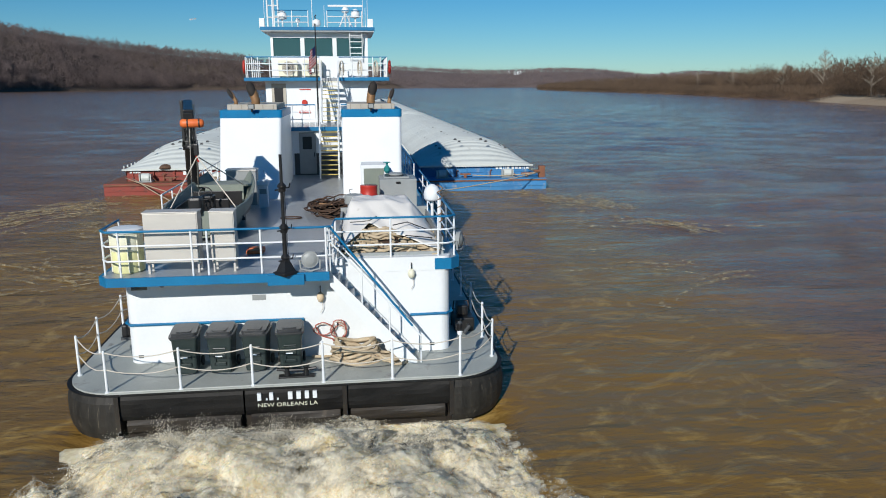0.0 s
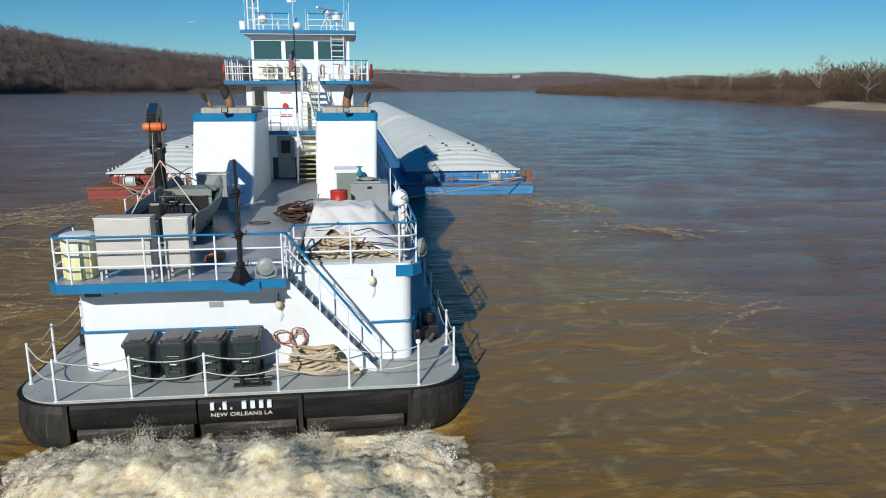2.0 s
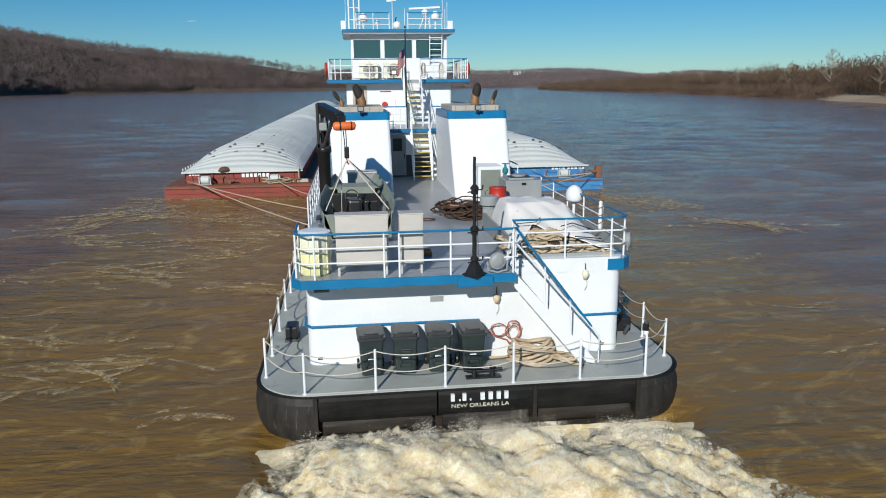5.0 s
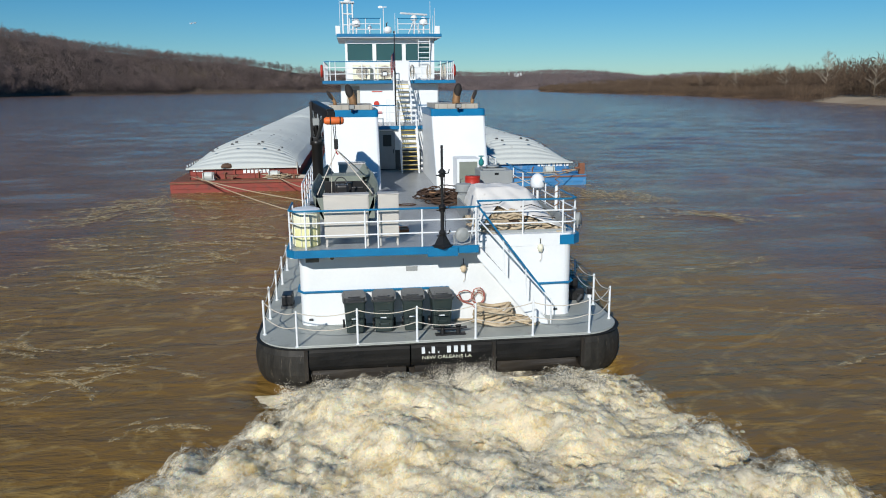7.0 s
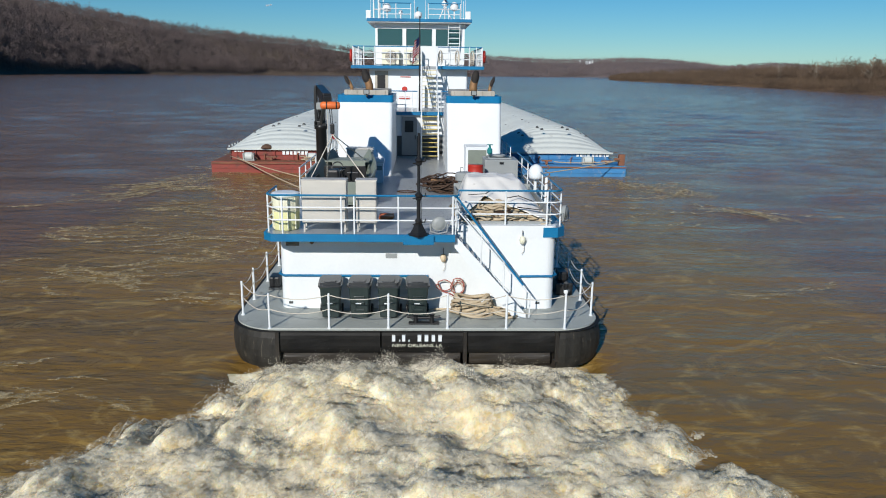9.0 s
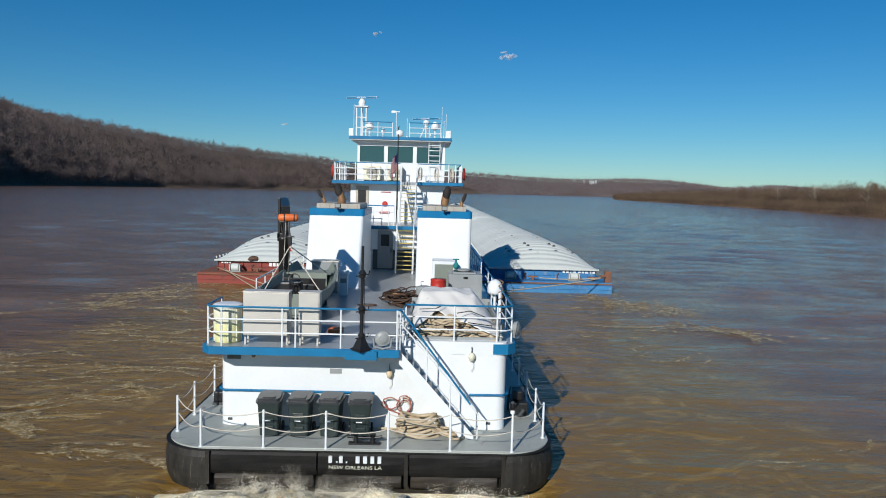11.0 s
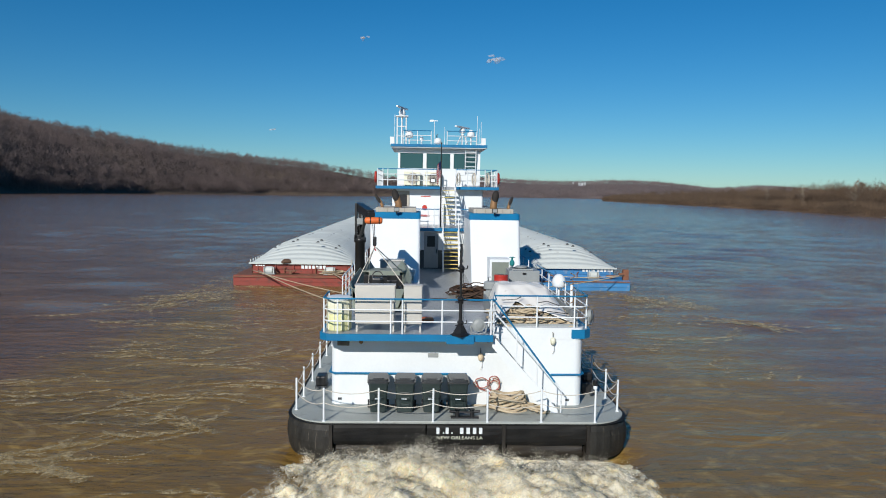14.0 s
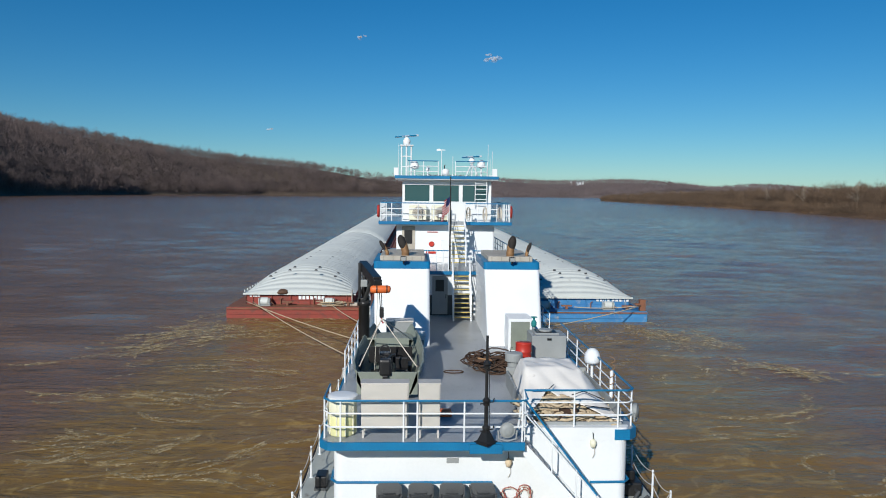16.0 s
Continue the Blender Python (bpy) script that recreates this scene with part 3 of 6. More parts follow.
woods("bank_brush", np.stack([xx, yy, right_height(xx, yy)], 1), rs.uniform(2.5, 7, n), "bark_warm",
      "tangled russet brush along the low river bank", 34, 0.9, 14, 0.014, 0.022)


def pale_tree(x, y, h, seed):
    r = random.Random(seed)
    t = thing("tree", (x, y, 2.0), "tall pale-barked leafless sycamore on the river bank", "tree", "pale trees on the bank")
    top = [(0, 0, -1), (r.uniform(-.3, .3), 0, h * 0.35), (r.uniform(-.6, .6), r.uniform(-.5, .5), h * 0.7), (r.uniform(-1, 1), 0, h)]
    part("trunk", sweep(bmesh.new(), top, 0.3, 6, r_end=0.06), "pale_bark", t)
    bm = bmesh.new()
    for k in range(34):
        f = r.uniform(0.25, 0.95)
        i = min(2, int(f * 3))
        p = Vector(top[i]).lerp(Vector(top[i + 1]), f * 3 - i)
        a, out = r.uniform(0, math.tau), h * 0.4 * (1.1 - f) * r.uniform(0.5, 1.1)
        q = p + Vector((math.cos(a) * out, math.sin(a) * out, out * r.uniform(0.5, 1.1)))
        sweep(bm, [p, p.lerp(q, 0.5) + Vector((0, 0, out * 0.12)), q], 0.13, 5, r_end=0.03)
        for j in range(5):
            s = p.lerp(q, r.uniform(0.4, 1))
            sweep(bm, [s, s + Vector((r.uniform(-1, 1), r.uniform(-1, 1), r.uniform(0.1, 1.2))) * h * 0.07], 0.05, 4, r_end=0.015)
    part("crown", bm, "pale_bark", t)


for k, (y, off, h) in enumerate(((232, 16, 19), (262, 14, 16), (318, 16, 21), (372, 18, 16), (448, 15, 15), (215, 18, 17), (520, 16, 13))):
    pale_tree(float(np.interp(y, RIGHT_Y, RIGHT_X)) + off, y, h, k)


def far_house(x, y, z, w, seed):
    t = thing("house", (x, y, z), "small white house on the distant wooded ridge", "house", "houses on the ridge")
    part("wall", boxes((-w / 2, w / 2, -4, 4, -6, 2.6)), "white", t)
    bm = bmesh.new()
    a = [bm.verts.new(p) for p in ((-w / 2 - .5, -4.5, 2.6), (w / 2 + .5, -4.5, 2.6), (w / 2 + .5, 4.5, 2.6), (-w / 2 - .5, 4.5, 2.6), (-w / 2 - .5, 0, 4.4), (w / 2 + .5, 0, 4.4))]
    for f in ((0, 1, 5, 4), (2, 3, 4, 5), (0, 4, 3), (1, 2, 5), (0, 3, 2, 1)):
        bm.faces.new([a[i] for i in f])
    part("roof", bm, "grey", t)
    for k in range(3):
        part("window", boxes((-w / 2 + w * (k + .3) / 3, -w / 2 + w * (k + .7) / 3, -4.06, -3.99, 0.4, 1.8)), "glass", t)


for k, (dx, w) in enumerate(((0, 6), (11, 4), (-13, 4), (24, 3.5))):
    x = 462 + dx
    y = 2080 + 12 * k
    far_house(x, y, float(far_height(np.array([x]), np.array([y]))[0]) + 7, w, k)


def cloud(x, y, z, s, seed):
    r = random.Random(seed)
    bm = bmesh.new()
    for k in range(9):
        m = Matrix.Translation((r.gauss(0, .8) * s, r.gauss(0, .6) * s, r.gauss(0, .3) * s)) @ Matrix.Diagonal((s * r.uniform(.3, .8), s * .5, s * r.uniform(.1, .3), 1))
        bmesh.ops.create_icosphere(bm, subdivisions=3, radius=1, matrix=m)
    for v in bm.verts:
        v.co += noise.noise_vector(v.co / (s * 0.4)) * s * 0.3
    ob = part("cloud", bm, "cloud", None, "small wispy white cloud in a clear sky", True)
    ob.location = (x, y, z)
    tagged(ob, "", "cloud", "small clouds", "structure")


cloud(380, 3900, 712, 30, 1)
cloud(-300, 3900, 815, 14, 2)
cloud(-770, 3900, 330, 11, 3)

# ---------------------------------------------------------------- barges


def barge(at, hull_mat, marked=True, label="", fittings=True):
    """A covered hopper barge, 59.4 m long; x from 0 to 10.6 and y from 0 forward, z 0 at the water."""
    t = thing("hopper_barge", at, label, "barge", "barges of the tow")
    W, L = 10.6, 59.2
    bm = boxes((0, W, 0, L, -1.8, 0.84))
    for x in (0.02, W - 0.02):
        box(bm, x - 0.05, x + 0.05, 0.05, L, 0.62, 0.8)
    box(bm, 0.03, W - 0.03, -0.06, 0, 0.66, 0.86)
    box(bm, 0.03, W - 0.03, -0.05, 0, 0.3, 0.42)
    part("hull", bm, hull_mat, t)
    part("side_deck", boxes((0.05, W - 0.05, 0.05, L - 0.05, 0.84, 0.866)), "barge_rust" if hull_mat == "barge_red" else hull_mat, t)
    x0, x1, y0, y1 = 1.2, W - 1.0, 1.45, L - 1.2
    bm = boxes((x0, x1, y0, y0 + 0.06, 0.86, 1.74), (x0, x1, y1 - 0.06, y1, 0.86, 1.74), (x0, x0 + 0.06, y0, y1, 0.86, 1.74), (x1 - 0.06, x1, y0, y1, 0.86, 1.74))
    box(bm, x0 - 0.05, x1 + 0.05, y0 - 0.07, y0, 1.62, 1.74)
    box(bm, x0, x1, y0 - 0.05, y0, 1.2, 1.27)
    part("coaming", bm, hull_mat, t)
    for k in range(6):
        x = x0 + 0.5 + k * (x1 - x0 - 1.0) / 5
        part("stiffener", boxes((x - 0.04, x + 0.04, y0 - 0.1, y0, 0.866, 1.62)), hull_mat, t)
    # arched cover with crosswise ribs
    step, n = 0.17, int((y1 - y0 + 0.5) / 0.17)
    arc = 18
    vs, fs = [], []
    for i in range(n + 1):
        y = y0 - 0.25 + i * step
        rib = (0.0, 0.075, 0.08, 0.005)[i % 4] + (0.05 if (i // 28) % 2 else 0.0)
        end = min(1.0, (i * step) / 5.0, ((n - i) * step) / 2.0)
        lift = 0.06 + 0.94 * math.sin(end * math.pi / 2)
        for k in range(arc + 1):
            u = k / arc * 2 - 1
            z = 1.72 + (1.0 - abs(u) ** 2.3) * 1.75 * lift + rib * (1 if abs(u) < 0.97 else 0.3)
            vs.append(((x0 + x1) / 2 + u * (x1 - x0 + 0.34) / 2, y, z))
    for i in range(n):
        for k in range(arc):
            a = i * (arc + 1) + k
            fs.append((a, a + 1, a + arc + 2, a + arc + 1))
    for row in (0, n):
        fs.append([row * (arc + 1) + k for k in range(arc + 1)])
    me = bpy.data.meshes.new("cover")
    me.from_pydata(vs, [], fs)
    me.materials.append(M["cover"])
    cov = new("cover", me)
    cov.parent = t
    tagged(cov, "weathered pale-grey ribbed cover")
    part("cover_lip", boxes((x0 - 0.2, x1 + 0.2, y0 - 0.3, y0 - 0.2, 1.66, 1.78)), "cover", t)
    if fittings:
        lug = None
        for i in range(9):
            for u in (-0.62, -0.25, 0.25, 0.62):
                z = 1.72 + (1 - abs(u) ** 2.3) * 1.75
                at2 = pose((x0 + x1) / 2 + u * (x1 - x0) / 2, y0 + 1.6 + i * 2.35, z + 0.04)
                if lug is None:
                    lug = part("lifting_lug", boxes((-0.09, 0.09, -0.05, 0.05, -0.06, 0.07), (-0.13, 0.13, -0.08, 0.08, -0.06, -0.02)), "darkgrey", cov)
                    lug.matrix_basis = at2
                else:
                    again(lug, at2)
        hinge = None
        for k in range(60):
            at2 = pose(x0 - 0.19, y0 + 0.3 + k * 0.95, 1.85)
            if hinge is None:
                hinge = part("cover_clip", boxes((-0.04, 0.03, -0.05, 0.05, -0.06, 0.12)), "cover", cov)
                hinge.matrix_basis = at2
            else:
                again(hinge, at2)
        for x in (4.5, 9.25):
            part("kevel", boxes((x - 0.1, x + 0.1, 0.75, 0.95, 0.866, 1.1), (x - 0.42, x + 0.42, 0.77, 0.93, 1.08, 1.2), bevel=0.03), "barge_rust", t, "rusty mooring kevel")
        for x in (2.75, 7.75):
            bm = turned([(0.26, -0.3), (0.3, -0.26), (0.3, 0.26), (0.26, 0.3)], 16)
            bmesh.ops.transform(bm, matrix=pose(x, 0.85, 1.2, 0, 90, 0), verts=bm.verts)
            winch = part("deck_winch", bm, "cover", t, "pale grey hand winch")
            part("winch_frame", boxes((x - 0.5, x + 0.5, 0.5, 1.2, 0.868, 0.95), bevel=0.01), "grey", winch)
            for dx in (-0.42, 0.36):
                part("winch_cheek", prism([(x + dx, 0.55), (x + dx + 0.06, 0.55), (x + dx + 0.06, 1.15), (x + dx, 1.15)], 0.95, 1.45), "cover", winch)
            part("winch_lever", bars(0.03, [(x + 0.45, 0.85, 1.2), (x + 0.75, 0.7, 0.95)]), "barge_rust", winch)
        for x in (3.9, 6.5):
            part("bent_pipe", bars(0.04, [(x, 1.3, 0.87), (x, 1.3, 1.3), (x + 0.12, 1.28, 1.42)]), "barge_rust", t)
        part("stern_rubrail", boxes((0.02, W - 0.02, -0.1, -0.06, 0.7, 0.8)), "barge_rust", t, "rusty scraped edge")
    return t


red = barge((-16.3, 38.9, 0), "barge_red", label="oxide-red covered hopper barge with grey ribbed cover")
blue = barge((5.5, 37.9, 0), "barge_blue", label="blue covered hopper barge with grey ribbed cover")
barge((-5.55, 38.3, 0), "barge_red", label="oxide-red covered hopper barge pushed at the bow", fittings=False)
for x, y, c in ((-16.3, 98.4, "barge_red"), (5.5, 97.4, "barge_blue"), (-5.55, 97.8, "barge_red"), (-16.3, 157.9, "barge_red"), (5.5, 156.9, "barge_red"), (-5.55, 157.3, "barge_red")):
    barge((x, y, 0), c, label="covered hopper barge ahead in the tow", fittings=False)

for k in range(9):
    part("painted_mark", boxes((9.35 - 2.4 + k * 0.285 + (0.1 if k > 3 else 0), 9.35 - 2.4 + k * 0.285 + 0.2 + (0.1 if k > 3 else 0), 1.372, 1.4, 1.42, 1.62)), "white", blue, "white painted mark")
for k in range(7):
    part("painted_mark", boxes((5.3 + k * 0.3, 5.3 + k * 0.3 + 0.22, 1.372, 1.4, 1.28, 1.56)), "white", red, "white painted mark")
for k in range(4):
    part("painted_mark", boxes((1.5 + k * 0.2, 1.5 + k * 0.2 + 0.15, 1.372, 1.4, 1.46, 1.58)), "white", red, "white painted mark")
part("corner_post", boxes((10.05, 10.5, 0.1, 0.5, 0.866, 1.75), (9.7, 10.5, 0.15, 0.4, 1.3, 1.45), bevel=0.03), "barge_rust", blue, "rust-orange timber head")
part("side_bracket", boxes((9.5, 9.56, 0.9, 1.3, 0.87, 2.1), (8.9, 10.2, 0.9, 1.3, 0.868, 1.1)), "stack_cap", red)
bm = turned([(0.4, 0.0), (0.45, 0.1), (0.34, 0.26), (0.12, 0.34)], 14, (4.05, 1.35, 1.74))
for v in bm.verts:
    v.co += noise.noise_vector(v.co * 3) * 0.09
part("weed_clump", bm, "rope_dark", red, "tangle of dry brown debris")


def mooring(name, pts, label, mat="rope", r=0.035):
    ob = part(name, bars(r, *pts, seg=6), mat, None, label, True)
    return tagged(ob, "", "rope", "mooring lines")


mooring("mooring_line", [sag((-14.9, 39.5, 1.2), (-4.4, 23.0, 1.4), 0.15)], "tan mooring line stretched from red barge to towboat")
mooring("mooring_line", [sag((-14.4, 39.4, 1.2), (-4.4, 18.5, 1.35), 0.2)], "tan mooring line stretched low over the water")
mooring("mooring_line", [sag((-8.6, 39.6, 1.2), (-4.6, 28.0, 1.4), 0.2)], "tan mooring line from red barge deck to towboat")
mooring("mooring_line", [sag((15.8, 38.2, 1.3), (10.5, 38.4, 1.1), 0.15), sag((15.8, 38.2, 1.3), (5.0, 27.0, 1.4), 0.15)], "orange-tan lines made fast on blue barge corner", "rope")
bm = bmesh.new()
rr = random.Random(8)
for k in range(7):
    c = (-8.3 + rr.uniform(-.3, .3), 39.7 + rr.uniform(-.2, .2), 0.9 + 0.05 * k)
    sweep(bm, [(c[0] + (0.8 + rr.uniform(-.15, .2)) * math.cos(a * math.tau / 20), c[1] + 0.35 * math.sin(a * math.tau / 20), c[2] + rr.uniform(-.03, .03)) for a in range(20)], 0.035, 5, closed=True)
tagged(part("rope_heap", bm, "rope", None, "heap of tan rope on the red barge's deck", True), "", "rope")

# ---------------------------------------------------------------- towboat
boat = thing("towboat", (0, 0, 0), "white and blue river towboat with grey decks and black hull", "towboat")

STERN = rounded(-5.22, 5.22, -0.15, 37.7, 1.35, "ab", 10)
part("hull", prism(rounded(-5.0, 5.0, 0.2, 37.6, 1.3, "ab", 10), -1.2, 1.0), "hull", boat, "black painted hull")
part("main_deck", prism(rounded(-5.12, 5.12, -0.05, 37.68, 1.3, "ab", 10), 1.0, 1.05), "deck_low", boat, "worn grey main deck")


def belt(pts, z0, z1, depth, bulge):
    """A rubbing strip along a line, with a rounded outer face."""
    bm = bmesh.new()
    rings = []
    n = len(pts)
    for i, p in enumerate(pts):
        a, b = Vector(pts[max(0, i - 1)]), Vector(pts[min(n - 1, i + 1)])
        d = (b - a).normalized()
        out = Vector((d.y, -d.x))
        ring = []
        for k in range(7):
            f = k / 6
            o = depth * 0.35 + bulge * math.sin(f * math.pi) ** 0.6 + noise.noise(Vector((p[0] * 1.3, p[1] * 1.3, f * 3))) * 0.025
            ring.append(bm.verts.new((p[0] + out.x * o, p[1] + out.y * o, z0 + (z1 - z0) * f)))
        for f in (1, 0):
            ring.append(bm.verts.new((p[0] - out.x * depth, p[1] - out.y * depth, z0 + (z1 - z0) * f)))
        rings.append(ring)
    for a, b in zip(rings, rings[1:]):
        for k in range(9):
            bm.faces.new((a[k], b[k], b[(k + 1) % 9], a[(k + 1) % 9]))
    bm.faces.new(rings[0])
    bm.faces.new(rings[-1][::-1])
    return bm


def straight(a, b, n=10):
    return [(a[0] + (b[0] - a[0]) * i / n, a[1] + (b[1] - a[1]) * i / n) for i in range(n + 1)]


corner_l = [(-5.1, 4.2), (-5.1, 3.2), (-5.1, 2.2)] + [(-3.8 + 1.3 * math.cos(radians(a)), 1.25 + 1.3 * math.sin(radians(a))) for a in range(180, 271, 9)]
corner_r = [(-x, y) for x, y in corner_l[::-1]]
part("corner_fender", belt(corner_l, -0.05, 1.0, 0.1, 0.12), "worn_rubber", boat, "worn grey-black rubber corner fender")
part("corner_fender", belt(corner_r, -0.05, 1.0, 0.1, 0.12), "worn_rubber", boat, "worn grey-black rubber corner fender")
for x0, x1 in ((-3.74, -1.02), (-0.98, 1.26), (1.3, 3.74)):
    part("stern_fender", belt(straight((x0, -0.06), (x1, -0.06)), 0.4, 1.0, 0.1, 0.05), "rubber", boat, "black stern rubbing strip")
    part("lower_fender", belt(straight((x0 + 0.1, 0.05), (x1 - 0.1, 0.05)), 0.02, 0.36, 0.1, 0.06), "hull", boat)
for s in (-1, 1):
    pts = straight((s * 5.1, 37), (s * 5.1, 4.25), 24) if s < 0 else straight((s * 5.1, 4.25), (s * 5.1, 37), 24)
    part("side_fender", belt(pts, 0.5, 1.0, 0.1, 0.04), "rubber", boat)
part("rub_cap", prism(STERN, 1.0, 1.012), "rubber", boat)
for x in (-3.78, 1.28, 3.78):
    part("fender_bracket", boxes((x - 0.05, x + 0.05, -0.2, 0.1, 0.15, 1.0)), "hull", boat)

# name on the stern: the name as plain bars, the port lettered
for k, (w, gap) in enumerate(((0.14, 0.05), (0.05, 0.03), (0.14, 0.03), (0.05, 0.2), (0.16, 0.03), (0.16, 0.03), (0.15, 0.03), (0.15, 0.0))):
    x = -0.7 + sum((0.19, 0.08, 0.17, 0.25, 0.19, 0.19, 0.18)[:k])
    w, h = (0.035, 0.035) if w < 0.1 else (w * 0.62, 0.17)
    part("name_mark", boxes((x, x + w, -0.2, -0.13, 0.755, 0.755 + h)), "white", boat, "white painted bar")
writing("port_name", "NEW ORLEANS LA", 0.13, (-0.02, -0.205, 0.6), (90, 0, 0), "cream", boat, 1.35)

# deckhouse
HX0, HX1, HY = -4.0, 4.0, 1.75
house = part("deckhouse", prism(rounded(HX0, HX1, HY, 35.5, 0.28, "abcd", 8), 1.052, 3.298), "white", boat, "white steel deckhouse wall")
part("deckhouse_lip", prism(rounded(1.02, HX1 + 0.01, HY - 0.015, 2.0, 0.2, "b", 6), 3.2, 3.56), "white", boat)
for line in ([(-4.06, 2.6, 2.06), (-4.05, 1.95, 2.06), (-3.9, 1.72, 2.06), (0.28, 1.7, 2.06)], [(2.96, 1.7, 2.06), (3.9, 1.72, 2.06), (4.05, 1.9, 2.06), (4.06, 2.6, 2.06)]):
    part("grab_rail", bars(0.035, line), "blue", house, "blue grab rail")
vent = part("vent", boxes((-3.84, -3.38, 1.72, 1.745, 2.9, 2.94), (-3.84, -3.38, 1.72, 1.745, 3.12, 3.16), (-3.84, -3.8, 1.72, 1.745, 2.94, 3.12), (-3.42, -3.38, 1.72, 1.745, 2.94, 3.12)), "white", house)
for k in range(6):
    part("slat", box(bmesh.new(), -3.8, -3.42, -0.02, 0.02, -0.006, 0.006, m=pose(0, 1.735, 2.955 + k * 0.03, 35, 0, 0)), "louvre", vent)
part("flood_light", turned([(0.03, 0), (0.06, 0.03), (0.065, 0.1), (0.04, 0.12)], 14, (-3.05, 1.64, 3.02)), "rust", house)
part("nameplate", boxes((-0.95, -0.62, 1.735, 1.748, 2.58, 2.72)), "grey", house)
for x in (-3.72, 3.52):
    part("drain_plate", boxes((x - 0.06, x + 0.06, 1.735, 1.748, 1.2, 1.27)), "darkgrey", house)

# upper deck
UP = [(-4.22, 0.98), (-4.0, 0.72), (1.0, 0.72), (1.0, 1.75), (4.0, 1.75), (4.22, 1.98), (4.22, 36), (-4.22, 36)]
part("upper_deck", prism(UP, 3.3, 3.5), "deck", boat, "grey painted upper deck, damp in places")
rim = prism([(-4.25, 0.97), (-4.02, 0.69), (1.0, 0.69), (1.0, 0.75), (-4.0, 0.75), (-4.19, 0.99), (-4.19, 36), (-4.25, 36)], 3.3, 3.508)
prism([(3.6, 1.72), (4.02, 1.72), (4.25, 1.97), (4.25, 36), (4.19, 36), (4.19, 1.99), (4.0, 1.752), (3.6, 1.752)], 3.22, 3.508, rim)
part("deck_rim", rim, "blue", boat, "blue painted deck rim")


def guard(name, line, base, posts, levels=(0.38, 0.73, 1.06), top="blue", parent=boat, r=0.022):
    """A handrail along a line of (x, y): a coloured top bar, white lower bars, and a post at each of the given points."""
    rail = part(name, bars(r + 0.006, [(x, y, base + levels[-1]) for x, y in line]), top, parent, "%s top rail" % top)
    part("lower_rail", bars(r, *[[(x, y, base + h) for x, y in line] for h in levels[:-1]]), "white", rail)
    first = None
    for x, y in posts:
        if first is None:
            first = part("rail_post", bars(r + 0.003, [(0, 0, 0), (0, 0, levels[-1])]), "white", rail)
            first.matrix_basis = pose(x, y, base)
        else:
            again(first, pose(x, y, base))
    return rail


guard("aft_rail", [(-4.14, 2.4), (-4.14, 1.05), (-3.97, 0.8), (-0.2, 0.8), (0.9, 0.8), (1.06, 0.86)], 3.5,
      [(-4.14, 2.4), (-4.14, 1.1), (-3.7, 0.8), (-2.1, 0.8), (-1.75, 0.8), (-0.55, 0.8), (0.94, 0.8)])
guard("corner_rail", [(1.1, 1.0), (1.14, 1.82), (3.95, 1.82), (4.14, 2.0), (4.14, 12.0)], 3.5,
      [(1.14, 1.82), (2.5, 1.82), (3.7, 1.82), (4.14, 2.1)] + [(4.14, 3.8 + 1.7 * k) for k in range(5)])
guard("port_rail", [(-4.14, 6.6), (-4.14, 20)], 3.5, [(-4.14, 6.6 + 1.34 * k) for k in range(11)], top="white")
guard("starboard_rail", [(4.14, 14.5), (4.14, 30)], 3.5, [(4.14, 14.5 + 1.7 * k) for k in range(10)])

# aft stair
stair = part("aft_stair", bmesh.new(), "white", boat, "white steel stair with dark treads")
me = bmesh.new()
for y in (0.9, 1.62):
    m0 = [(1.0, 3.47), (1.0, 3.1), (2.7, 1.06), (3.06, 1.06), (3.06, 1.16)]
    lo = [me.verts.new((x, y, z)) for x, z in m0]
    hi = [me.verts.new((x, y + 0.03, z)) for x, z in m0]
    me.faces.new(lo)
    me.faces.new(hi[::-1])
    for i in range(5):
        me.faces.new((lo[i], hi[i], hi[(i + 1) % 5], lo[(i + 1) % 5]))
me.to_mesh(stair.data)
me.free()
tread = None
for k in range(11):
    at = pose(1.12 + k * 0.164, 1.27, 3.25 - k * 0.198)
    if tread is None:
        tread = part("tread", boxes((-0.12, 0.12, -0.33, 0.33, -0.03, 0)), "deck", stair)
        tread.matrix_basis = at
    else:
        again(tread, at)
part("stair_rail", bars(0.028, [(1.02, 0.92, 4.56), (2.95, 0.92, 2.02)]), "blue", stair, "blue sloping handrail")
part("stair_guard", bars(0.02, [(1.02, 0.92, 4.2), (3.16, 0.92, 1.75), (3.16, 0.92, 1.06)], [(2.95, 0.92, 2.02), (3.16, 0.92, 1.75)], [(1.02, 0.92, 4.56), (1.02, 0.92, 3.4)],
                          [(1.75, 0.92, 3.6), (1.75, 0.92, 2.6)], [(2.4, 0.92, 2.74), (2.4, 0.92, 1.85)],
                          [(1.02, 1.64, 4.2), (3.16, 1.64, 1.75), (3.16, 1.64, 1.06)]), "white", stair)

